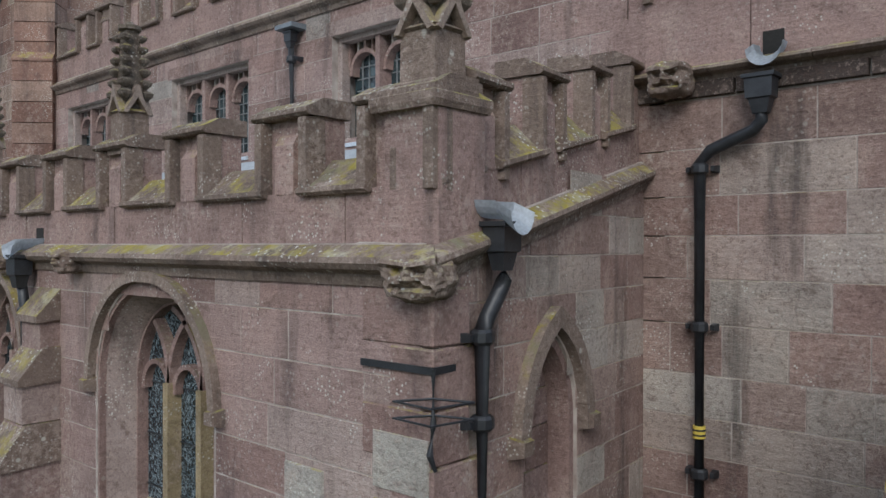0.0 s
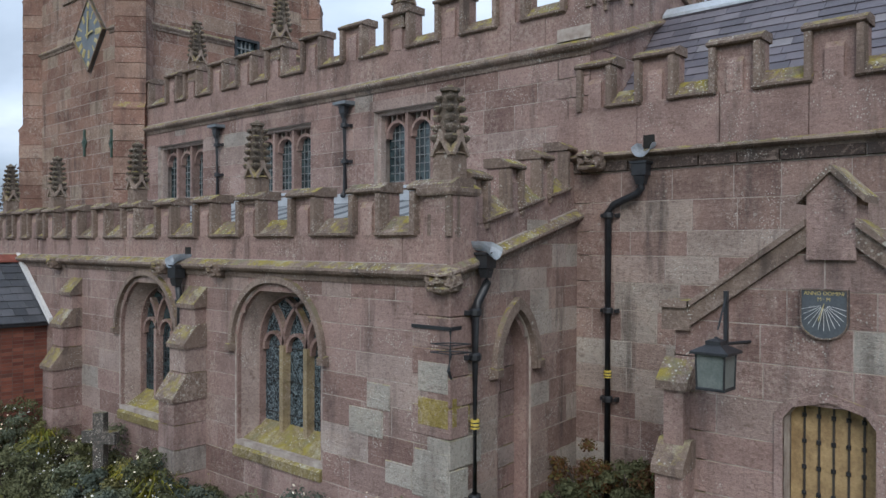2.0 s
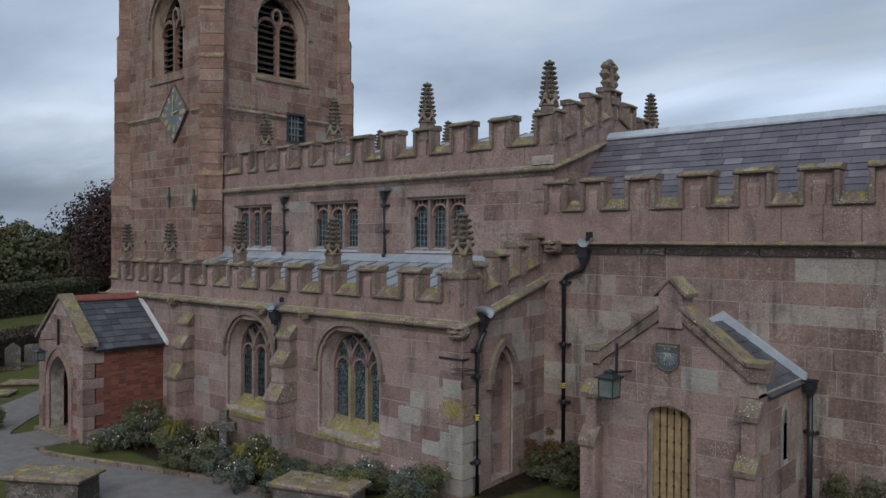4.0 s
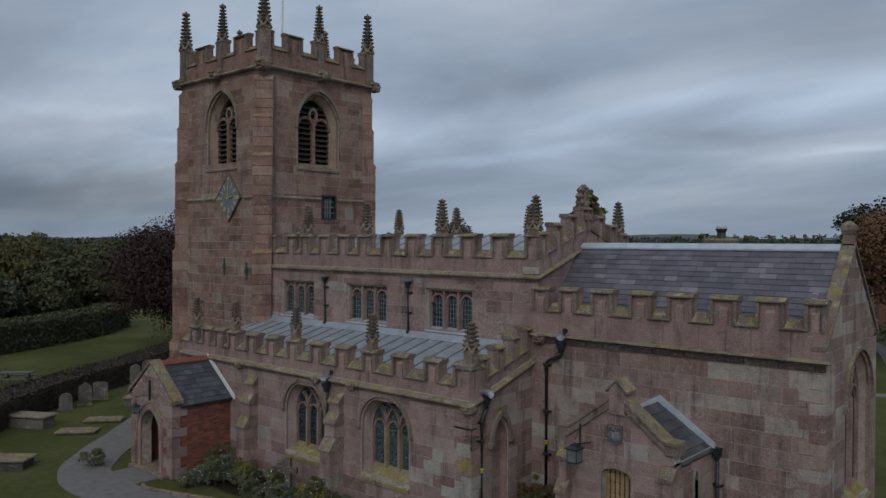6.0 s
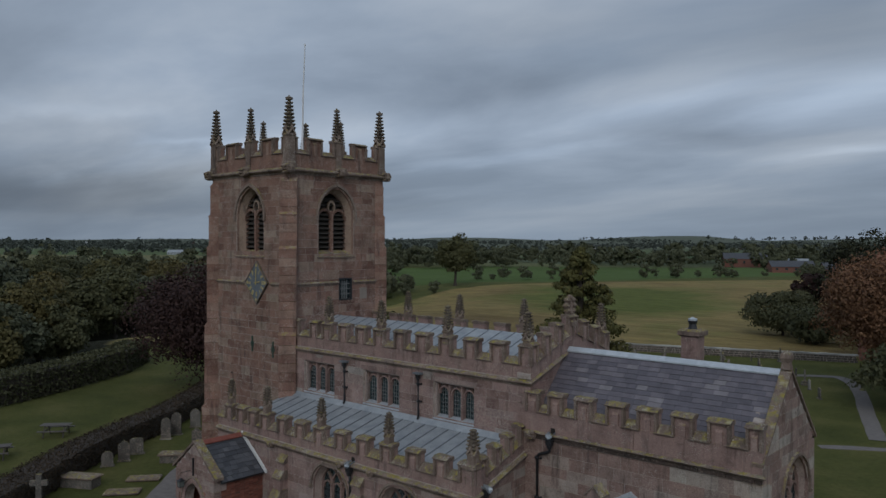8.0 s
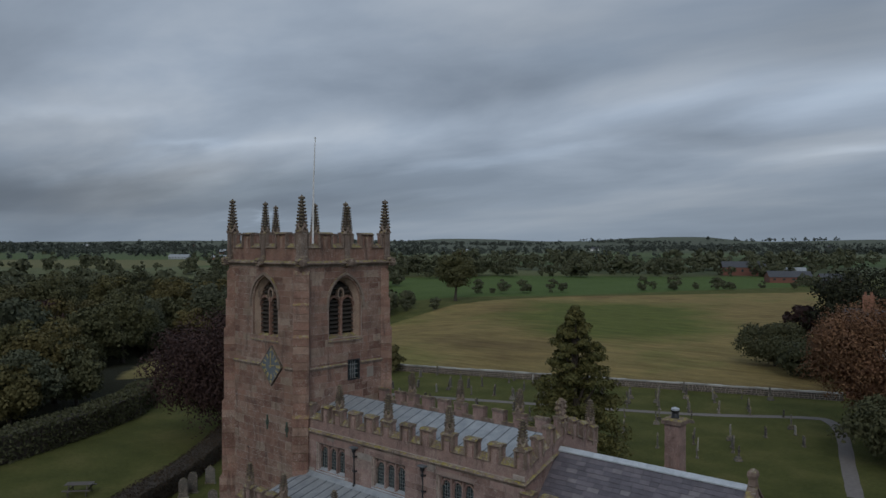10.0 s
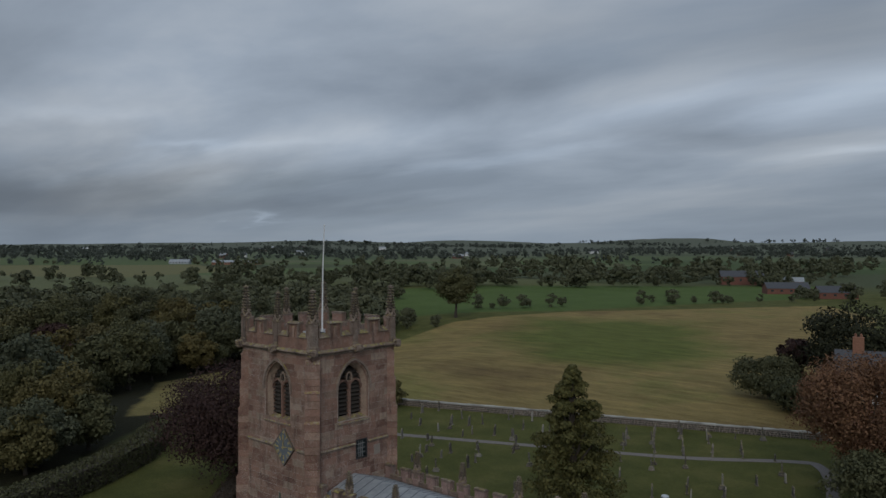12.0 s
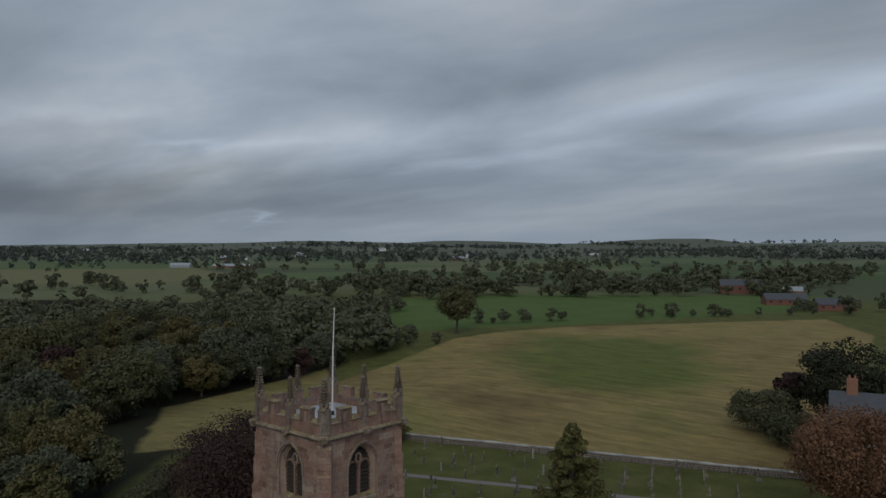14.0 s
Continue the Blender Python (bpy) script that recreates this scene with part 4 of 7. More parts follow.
# ---- tower ----
BEL = (-20.6, 1.2, 13.85, 1.55, 11.95)
BELE = (9.72, 1.2, 13.85, 1.55, 11.95)
t_holes_s, t_holes_e = [arch(*BEL)], [arch(*BELE)]
SLOT = rect(9.95, 10.75, 9.6, 10.65)
tow_s = wall("wall_tower_south", "tower wall of dark red sandstone", TS, rect(TX0, TX1, -0.3, 16.2), t_holes_s)
tow_e = wall("wall_tower_east", "east wall of the tower in dark red sandstone", TE, rect(TY0, TY1, -0.3, 16.2), t_holes_e + [SLOT])
wall("wall_tower_west", "west wall of the tower", TW, rect(-TY1, -TY0, -0.3, 16.2), [], material=TOWER)
wall("wall_tower_north", "north wall of the tower", TN, rect(-TX1, -TX0, -0.3, 16.2), [], material=TOWER)
masonry(tow_s, TS, rect(TX0, TX1, 0, 16.1), t_holes_s, TOWER_BLOCK, TOWER, 31, v0=0.2, v1=16.05, courses=(0.3, 0.46), length=(0.45, 1.1), pad=0.02, count=150, rank=lambda i: -i[1])
masonry(tow_e, TE, rect(TY0, TY1, 8, 16.1), t_holes_e + [SLOT], TOWER_BLOCK, TOWER, 32, v0=7.5, v1=16.05, courses=(0.3, 0.46), length=(0.45, 1.1), pad=0.02, count=150)
TC = ((TX0 + TX1) / 2, (TY0 + TY1) / 2)


def belfry(name, F, cx, half, spring, rise, sill, label):
    w = thing(name, label, "window", kind="structure")
    A = lambda g: arch(cx, half, spring, rise, sill, grow=g)
    bm = bmesh.new(); ring(bm, F, A(-0.05), A(0.02), -0.14, -0.014, 1); part("outer_order", bm, TOWER, w)
    bm = bmesh.new(); splay(bm, F, A(-0.05), A(-0.22), -0.13, -0.42); part("jamb", bm, TOWER, w, "broad splayed jamb")
    bm = bmesh.new(); ring(bm, F, A(-0.24), A(0.02), -0.6, -0.415, 1); part("inner_order", bm, TOWER, w)
    bm = bmesh.new()
    ring(bm, F, arch(cx, half, spring, rise, spring - 0.2, grow=0.03), arch(cx, half, spring, rise, spring - 0.2, grow=0.16), -0.02, 0.1, 1)
    part("hood_mould", bm, TRIM, w)
    bm = bmesh.new()
    sweep(bm, F, [(-0.5, sill - 0.2), (0.06, sill - 0.2), (0.06, sill - 0.12), (-0.5, sill + 0.2)], cx - half - 0.05, cx + half + 0.05)
    part("sill", bm, TRIM, w)
    ih, ir = half - 0.24, rise - 0.26
    bm = bmesh.new()
    bar(bm, F, cx - 0.075, cx + 0.075, sill, spring + 0.35, -0.52, -0.3, 0.015)
    part("mullion", bm, TOWER, w)
    for sgn in (-1, 1):
        c = cx + sgn * ih / 2
        bm = bmesh.new()
        ring(bm, F, arch(c, ih / 2 - 0.07, spring - 0.1, 0.42, spring - 0.15, 6), arch(c, ih / 2 + 0.02, spring - 0.1, 0.56, spring - 0.15, 6), -0.52, -0.34, 1)
        part("light_head", bm, TOWER, w)
    bm = bmesh.new()
    ring(bm, F, arch(cx, 0.16, spring + 0.55, 0.24, spring + 0.35, 6), arch(cx, 0.25, spring + 0.55, 0.34, spring + 0.27, 6), -0.52, -0.36)
    part("tracery", bm, TOWER, w)
    v = sill + 0.35
    while v < spring + ir - 0.2:
        q = spans(v, arch(cx, ih, spring, ir, sill), [], 0)
        for a, b in q:
            bm = bmesh.new()
            sweep(bm, F, [(-0.7, v + 0.14), (-0.42, v - 0.04), (-0.42, v), (-0.7, v + 0.18)], a - 0.05, b + 0.05)
            part("louvre", bm, DARKWOOD, w, "dark sloping louvre board")
        v += 0.24
    bm = bmesh.new()
    panel(bm, F, rect(cx - half, cx + half, sill - 0.1, spring + rise), [], -0.85, -0.8)
    part("backing", bm, DARKROOM, w)


belfry("window_8", TS, *BEL, "louvred two-light belfry opening, south side")
belfry("window_9", TE, *BELE, "louvred two-light belfry opening, east side")
# small window on the east face
w = thing("window_10", "small dark barred window in the tower", "window", kind="structure")
bm = bmesh.new(); ring(bm, TE, rect(9.98, 10.72, 9.62, 10.62), rect(9.9, 10.8, 9.55, 10.7), -0.2, 0.03); part("frame", bm, LEADBAR, w)
bm = bmesh.new(); panel(bm, TE, rect(9.95, 10.75, 9.6, 10.65), [], -0.16, -0.14); part("pane", bm, GLASS, w)
bm = bmesh.new()
for u in (10.2, 10.35, 10.5): bar(bm, TE, u - 0.02, u + 0.02, 9.6, 10.65, -0.13, -0.06)
for v in (9.87, 10.13, 10.39): bar(bm, TE, 9.95, 10.75, v - 0.02, v + 0.02, -0.125, -0.055)
part("glazing_bar", bm, simple_grid, w)
bm = bmesh.new(); bar(bm, TE, 11.35, 11.85, 9.55, 10.15, 0.0, 0.025, 0.005)
tagged(part("wall_plate", bm, simple("pale_board", (0.24, 0.2, 0.17), (0.3, 0.26, 0.22))), "pale square plate fixed to the tower wall", "plate")


def diagonal_buttress(x, y, ang, name="tower_buttress"):
    b = thing(name, "diagonal tower buttress with weathered set-offs", "buttress", "tower buttresses", "structure")
    d = Vector((math.cos(radians(ang)), math.sin(radians(ang)), 0))
    F = wall_frame((x, y, 0), (-d.y, d.x))
    stages = [(0, 3.6, 0.72), (3.6, 8.0, 0.58), (8.0, 12.2, 0.46), (12.2, 13.9, 0.36), (13.9, 15.5, 0.28)]
    for z0, z1, r in stages:
        bm = bmesh.new()
        n = max(1, round((z1 - z0) / 0.42))
        for i in range(n):
            bar(bm, F, -0.42, 0.42, z0 + (z1 - z0) * i / n + 0.004, z0 + (z1 - z0) * (i + 1) / n - 0.004, -0.5, r + 0.004 * ((i * 7) % 3 - 1), 0.004)
        part("stage", bm, TOWER, b)
        bm = bmesh.new()
        sweep(bm, F, [(-0.3, z1), (r + 0.02, z1 - 0.02), (r + 0.02, z1 + 0.03), (r - 0.16, z1 + 0.24), (-0.3, z1 + 0.24)], -0.422, 0.422)
        part("set_off", bm, TOWER, b)
    return b


for x, y, a in ((TX1, TY0, -45), (TX0, TY0, -135), (TX1, TY1, 45), (TX0, TY1, 135)):
    diagonal_buttress(x - 0.25 * math.cos(radians(a)), y - 0.25 * math.sin(radians(a)), a)
ZT = 16.15
for nm, F, u0, u1 in (("south", TS, TX0, TX1), ("east", TE, TY0, TY1), ("west", TW, -TY1, -TY0), ("north", TN, -TX1, -TX0)):
    string_course(f"trim_tower_cornice_{nm}", F, ZT, u0, u1, 0.24, 0.26, m0=1.0, m1=1.0, label="carved tower cornice")
    c = (u0 + u1) / 2
    half = (u1 - u0) / 2
    posts = [(u0, u0 + 0.55), (c - half * 0.62, c - half * 0.33), (c - 0.32, c + 0.32), (c + half * 0.33, c + half * 0.62), (u1 - 0.55, u1)]
    G = F @ Matrix.Translation((0, 0, -0.02))
    merlon_run(f"parapet_tower_{nm}", "tall battlemented tower parapet of dark sandstone", G, posts, 17.75, 17.0, ZT + 0.05, material=TOWER)
for nm, F, u0, u1, gap in (("south", TS, TX0, TX1, (-21.05, -18.75)), ("east", TE, TY0, TY1, (9.85, 10.85))):
    string_course(f"trim_tower_band_{nm}", F, 10.5, u0 + 0.35, gap[0], 0.1, 0.16)
    string_course(f"trim_tower_band_{nm}_b", F, 10.5, gap[1], u1 - 0.35, 0.1, 0.16)
for x in (TX0 + 0.3, TC[0], TX1 - 0.3):
    for y in (TY0 + 0.3, TC[1], TY1 - 0.3):
        if (x, y) != TC:
            corner = x != TC[0] and y != TC[1]
            ox, oy = [(-0.16 if v > c else 0.16 if v < c else 0.0) for v, c in ((x, TC[0]), (y, TC[1]))]
            pinnacle(x - ox, y - oy, ZT + 0.1, 3.5 if corner else 3.25, 0.25 if corner else 0.21, "tall crocketed pinnacle on the tower parapet", "tower pinnacles", 0.47, 0.36)
sheet("roof_tower", [(TX0 + 0.3, TY0 + 0.3, 16.5), (TX1 - 0.3, TY0 + 0.3, 16.5), (TX1 - 0.3, TY1 - 0.3, 16.55), (TX0 + 0.3, TY1 - 0.3, 16.55)], LEAD_PALE, "pale lead tower roof")
pole = thing("flagpole", "slim white flagpole on the tower roof", "flagpole", at=Matrix.Translation((-20.7, 10.1, 16.5)))
bm = bmesh.new(); tube(bm, [(0, 0, 0), (0.05, 0.02, 4.2), (0.12, 0.08, 6.8)], [0.06, 0.045, 0.025], 8); part("pole", bm, WHITE, pole)
bm = bmesh.new(); stack(bm, 0.12, 0.08, [(6.78, 0.02), (6.82, 0.05), (6.88, 0.05), (6.92, 0.01)], 0, 8); part("truck", bm, WHITE, pole)
bm = bmesh.new(); stack(bm, 0, 0, [(0, 0.14), (0.25, 0.14), (0.3, 0.08)], 0, 8); part("socket", bm, IRON, pole)


# ---- fittings on the aisle ----
PALE = sandstone("pale_new_stone", True, [(0, (0.32, 0.30, 0.265)), (1, (0.40, 0.375, 0.33))], 0.3, 0.3)
def quoins(parent, x, y, seed, z0, z1, material=BLOCK, pale=None):
    """Long and short corner stones, one object each."""
    rnd = random.Random(seed)
    z, i = z0, 0
    while z < z1 - 0.05:
        h = min(rnd.uniform(0.30, 0.42), z1 - z)
        a, b = (0.62, 0.34) if i % 2 else (0.36, 0.6)
        bm = bmesh.new()
        box(bm, x - a, x + 0.016, y - 0.016, y + b, z + 0.005, z + h - 0.005)
        bmesh.ops.bevel(bm, geom=bm.edges[:], offset=0.012, segments=1, affect="EDGES")
        part("quoin", bm, PALE if pale and pale[0] < z < pale[1] else material, parent)
        z += h
        i += 1


quoins(aisle_wall, XA1, YA, 41, 0.2, 3.84, BLOCK, (0.5, 1.9))
quoins(chancel, XC1, YC, 42, 0.2, 5.45, BLOCK_MIX)
corner = thing("parapet_corner", "plain square corner pier of the aisle parapet", "parapet", kind="structure")
bm = bmesh.new()
box(bm, XA1 - 0.46, XA1 + 0.008, YA + 0.042, YA + 0.50, 4.07, 4.96)
part("pier", bm, STONE, corner)
bm = bmesh.new()
stack(bm, XA1 - 0.25, YA + 0.26, [(4.94, 0.275), (4.98, 0.29), (5.03, 0.29), (5.1, 0.21)])
part("cap", bm, TRIM, corner)
# yellow growth and newer pale stones low on the corner
OCHRE = sandstone("lichen_covered_stone", True, [(0, (0.27, 0.215, 0.06)), (1, (0.33, 0.26, 0.085))], 0.6, 0.3)
for u0, u1, v0, v1, m in ((-4.55, -4.12, 2.18, 2.52, PALE), (-4.9, -4.25, 1.80, 2.16, PALE), (-3.62, -3.12, 2.52, 2.9, PALE), (-3.62, -3.12, 2.10, 2.45, OCHRE), (-3.68, -3.12, 1.45, 1.8, PALE), (-4.2, -3.72, 1.25, 1.55, PALE)):
    bm = bmesh.new(); bar(bm, SA, u0, u1, v0, v1, 0, 0.026, 0.01); part("stone", bm, m, aisle_wall)
bm = bmesh.new(); bar(bm, EA, 0.02, 0.4, 2.12, 2.48, 0, 0.026, 0.01); part("stone", bm, OCHRE, east_aisle)


def aisle_buttress(u0, u1):
    b = thing("buttress", "stepped sandstone buttress with lichened slopes", "buttress", "aisle buttresses", "structure")
    for v0, v1, w in ((-0.2, 1.8, 0.58), (1.8, 2.65, 0.38), (2.65, 3.3, 0.2)):
        n = max(1, round((v1 - v0) / 0.4))
        for i in range(n):
            bm = bmesh.new()
            bar(bm, SA, u0, u1, v0 + (v1 - v0) * i / n + 0.004, v0 + (v1 - v0) * (i + 1) / n - 0.004, -0.05, w + 0.003 * (i % 2), 0.004)
            part("stone", bm, BLOCK, b)
    for v, w, up, back in ((1.8, 0.58, 0.42, 0.36), (2.65, 0.38, 0.36, 0.18), (3.3, 0.2, 0.33, 0.0)):
        bm = bmesh.new()
        sweep(bm, SA, [(-0.05, v), (w + 0.05, v - 0.03), (w + 0.055, v + 0.04), (back, v + up), (-0.05, v + up)], u0 - 0.03, u1 + 0.03)
        part("set_off", bm, TRIM, b, "sloping lichened set-off")


aisle_buttress(-8.96, -8.46)
aisle_buttress(-13.66, -13.16)

# blocked doorway in the aisle's end wall
bd = thing("door_3", "blocked pointed doorway filled with sandstone", "doorway", kind="structure")
bm = bmesh.new(); panel(bm, EA, EA_HOLE, [], -0.36, -0.25); part("infill", bm, MORTAR, bd)
v = 0.65
rb = random.Random(8)
while v < 3.25:
    h = rb.uniform(0.28, 0.4)
    for a, b in spans(v + h / 2, EA_HOLE, [], 0):
        cut = rb.uniform(0.35, 0.65)
        for s0, s1 in ((a, a + (b - a) * cut), (a + (b - a) * cut, b)):
            bm = bmesh.new(); bar(bm, EA, s0 + 0.006, s1 - 0.006, v + 0.005, v + h - 0.005, -0.26, -0.225, 0.004); part("stone", bm, BLOCK, bd)
    v += h
bm = bmesh.new(); ring(bm, EA, arch(1.52, 0.44, 2.70, 0.74, 0.6, grow=-0.07), arch(1.52, 0.44, 2.70, 0.74, 0.6, grow=0.02), -0.25, -0.03, 1); part("jamb", bm, STONE, bd)
bm = bmesh.new(); ring(bm, EA, arch(1.52, 0.44, 2.70, 0.74, 2.6, grow=0.02), arch(1.52, 0.44, 2.70, 0.74, 2.6, grow=0.16), -0.02, 0.09, 1); part("hood_mould", bm, TRIM, bd)
for sgn in (-1, 1):
    bm = bmesh.new(); bar(bm, EA, 1.52 + sgn * 0.56 - 0.1, 1.52 + sgn * 0.56 + 0.1, 2.58, 2.74, 0, 0.13, 0.03); part("label_stop", bm, TRIM, bd)


def head_carving(x, y, z, ang, s, wide=1.15):
    """A weathered carved block: a plain lump with a blunt muzzle."""
    bm = bmesh.new()
    bmesh.ops.create_icosphere(bm, subdivisions=4, radius=1.0)
    for vv in bm.verts:
        p = vv.co
        q = p.copy()
        big = max(abs(q.x), abs(q.y), abs(q.z))
        p *= 0.55 + 0.45 / big                      # squared off
        p.x *= wide
        p *= 1 + noise.noise(q * 2.3 + Vector((x, y, z))) * 0.14 + noise.noise(q * 6.0) * 0.06
        if q.y < -0.3:
            if 0.32 < q.z < 0.55:
                p.y -= 0.22                          # brow
            if 0.05 < q.z < 0.3 and 0.15 < abs(q.x) < 0.5:
                p.y += 0.3                           # sockets
            if -0.15 < q.z < 0.3 and abs(q.x) < 0.13:
                p.y -= 0.3                           # nose
            if -0.45 < q.z < -0.28 and abs(q.x) < 0.5:
                p.y += 0.28                          # mouth
    bmesh.ops.transform(bm, matrix=pose(x, y, z, 0, 0, ang) @ Matrix.Diagonal((s, s, s * 0.95, 1)), verts=bm.verts)
    return tagged(part("carved_block", bm, TRIM, None, smooth=False), "weathered carved stone grotesque under the parapet", "carving", "carved blocks")


head_carving(XA1 - 0.08, YA - 0.03, 3.9, 14, 0.17, 1.3)
head_carving(-7.98, YA - 0.12, 3.92, 0, 0.13)
head_carving(-9.75, YA - 0.12, 3.92, 0, 0.13)
head_carving(-14.2, YA - 0.12, 3.92, 0, 0.14)
head_carving(-3.05, YC - 0.2, 5.6, 0, 0.17)
bm = bmesh.new()
box(bm, -3.78, -3.36, YC - 0.012, YC + 0.3, 5.2, 6.3)
tagged(part("trim_parapet_abutment", bm, STONE), label="red sandstone block where the raking parapet ends", category="trim", kind="structure")
for x, y in ((TX1 + 0.1, TY0 - 0.1), (TX0 - 0.1, TY0 - 0.1), (TX1 + 0.1, TY1 + 0.1), (TC[0], TY0 - 0.2), (TX1 + 0.2, TC[1])):
    head_carving(x, y, ZT - 0.02, 0, 0.26)


def downpipe(name, label, path, r, hopper, clamps, F, hop_size=0.15, sticker=None):
    """path and hopper in wall axes (u, v, w)."""
    p = thing(name, label, "downpipe", "downpipes")
    bm = bmesh.new(); tube(bm, [F @ Vector(q) for q in path], r, 10); part("pipe", bm, IRON, p, smooth=True)
    if hopper:
        u, v, w = hopper
        s = hop_size
        bm = bmesh.new()
        sec = [(-1.7 * s, 0.55), (-0.6 * s, 0.8), (-0.5 * s, 1.0), (1.0 * s, 1.05), (1.05 * s, 1.25), (1.35 * s, 1.25)]
        for (v0, a), (v1, b) in zip(sec, sec[1:]):
            q0 = [F @ Vector((u + sx * a * s, v + v0, w + sz * a * s * 0.75)) for sx, sz in ((-1, -1), (1, -1), (1, 1), (-1, 1))]
            q1 = [F @ Vector((u + sx * b * s, v + v1, w + sz * b * s * 0.75)) for sx, sz in ((-1, -1), (1, -1), (1, 1), (-1, 1))]
            for i in range(4):
                j = (i + 1) % 4
                quad(bm, q0[i], q0[j], q1[j], q1[i])
        q = [F @ Vector((u + sx * s, v + 1.1 * s, w + sz * s * 0.75)) for sx, sz in ((-1, -1), (1, -1), (1, 1), (-1, 1))]
        quad(bm, *q)
        part("hopper", bm, IRON, p, "cast hopper head")
    for u, v, w in clamps:
        bm = bmesh.new()
        tube(bm, [F @ Vector((u, v - 0.05, w)), F @ Vector((u, v - 0.03, w)), F @ Vector((u, v + 0.03, w)), F @ Vector((u, v + 0.05, w))], [r * 1.1, r * 1.45, r * 1.45, r * 1.1], 10)
        part("collar", bm, IRON, p)
        for sg in (-1, 1):
            bm = bmesh.new()
            bar(bm, F, u + sg * r * 2.1 - 0.03, u + sg * r * 2.1 + 0.03, v - 0.035, v + 0.035, 0.0, w, 0.012)
            part("ear", bm, IRON, p)
    if sticker:
        u, v, w = sticker
        bm = bmesh.new()
        tube(bm, [F @ Vector((u, v - 0.055, w)), F @ Vector((u, v + 0.055, w))], r * 1.04, 10)
        st = part("sticker", bm, YELLOW, p, "small yellow warning sticker")
        for dv in (-0.025, 0.02):
            bm = bmesh.new()
            tube(bm, [F @ Vector((u, v + dv - 0.008, w)), F @ Vector((u, v + dv + 0.008, w))], r * 1.07, 10)
            part("print_bar", bm, LEADBAR, st)
    return p


def lead_spout(F, u, v, reach, face=0.0):
    s = thing("lead_spout", "bent pale lead spout through the parapet", "spout", "lead spouts")
    bm = bmesh.new()
    n = 8
    rows = []
    for d, drop, wd in ((-0.1, 0.0, 0.11), (reach * 0.6, -0.02, 0.12), (reach, -0.09, 0.15)):
        rows.append([bm.verts.new(F @ Vector((u + wd * math.cos(math.pi + math.pi * i / n), v + drop + 0.11 + wd * math.sin(math.pi + math.pi * i / n), d))) for i in range(n + 1)])
    for a, b in zip(rows, rows[1:]):
        for i in range(n):
            bm.faces.new((a[i], a[i + 1], b[i + 1], b[i]))
    bmesh.ops.solidify(bm, geom=bm.faces[:], thickness=0.012)
    part("trough", bm, LEAD_PALE, s)
    # the hole is a flat plate, its darkness put into the colour
    bm = bmesh.new(); bar(bm, F, u - 0.09, u + 0.09, v + 0.02, v + 0.22, face - 0.02, face + 0.006); part("opening", bm, DARKROOM, s)


downpipe("downpipe", "black cast-iron downpipe at the aisle corner", [(0.56, 4.0, 0.16), (0.56, 3.86, 0.16), (0.52, 3.78, 0.15), (0.42, 3.62, 0.12), (0.38, 3.54, 0.11), (0.38, 0.2, 0.11)], 0.055, (0.56, 4.1, 0.15), [(0.38, 3.5, 0.11), (0.38, 2.95, 0.11), (0.38, 1.2, 0.11)], EA, 0.105, (0.38, 2.12, 0.11))
lead_spout(EA, 0.5, 4.28, 0.34, -0.05)
downpipe("downpipe", "black cast-iron downpipe with an offset on the chancel wall", [(-2.26, 5.3, 0.15), (-2.26, 5.16, 0.15), (-2.34, 5.08, 0.13), (-2.72, 4.94, 0.11), (-2.82, 4.84, 0.1), (-2.82, 0.3, 0.1)], 0.055, (-2.26, 5.4, 0.16), [(-2.82, 4.78, 0.1), (-2.82, 3.35, 0.1), (-2.82, 2.02, 0.1)], SC, 0.11, (-2.82, 2.40, 0.1))
lead_spout(SC, -2.2, 5.72, 0.3, 0.03)
downpipe("downpipe", "short black downpipe above the aisle buttress", [(-9.12, 3.8, 0.16), (-9.12, 3.3, 0.10), (-9.12, 2.2, 0.10)], 0.055, (-9.12, 3.82, 0.17), [(-9.12, 3.35, 0.11)], SA, 0.12)
lead_spout(SA, -9.12, 4.06, 0.3, -0.05)
for u in (-13.35, -8.75):
    downpipe("downpipe", "black downpipe on the clerestory wall", [(u, 7.0, 0.12), (u, 5.4, 0.09), (u + 0.05, 5.3, 0.2)], 0.05, (u, 7.0, 0.13), [(u, 6.72, 0.11), (u, 6.0, 0.1)], SC, 0.075)
    tray = thing("lead_spout", "flat grey lead tray spout over a downpipe", "spout", "lead spouts")
    bm = bmesh.new(); bar(bm, SC, u - 0.2, u + 0.2, 7.12, 7.2, -0.02, 0.26, 0.01); part("trough", bm, ROLL, tray)
downpipe("downpipe", "black downpipe behind the small porch", [(2.52, 3.0, 0.1), (2.52, 0.4, 0.1)], 0.05, (2.52, 3.05, 0.12), [(2.52, 2.2, 0.1)], SC, 0.1)

br = thing("iron_bracket", "old black iron bracket round the wall corner", "bracket")
bm = bmesh.new(); bar(bm, SA, -3.72, XA1 + 0.03, 3.30, 3.345, 0.016, 0.034); part("strap", bm, IRON, br)
bm = bmesh.new(); bar(bm, EA, -0.03, 0.42, 3.30, 3.345, 0.016, 0.034); part("strap", bm, IRON, br)
bm = bmesh.new(); tube(bm, [(XA1 + 0.03, YA - 0.03, 3.34), (XA1 + 0.03, YA - 0.03, 3.0), (XA1 + 0.02, YA - 0.05, 2.82), (XA1 + 0.04, YA - 0.02, 2.72)], [0.018, 0.02, 0.024, 0.012], 6); part("hook", bm, IRON, br)
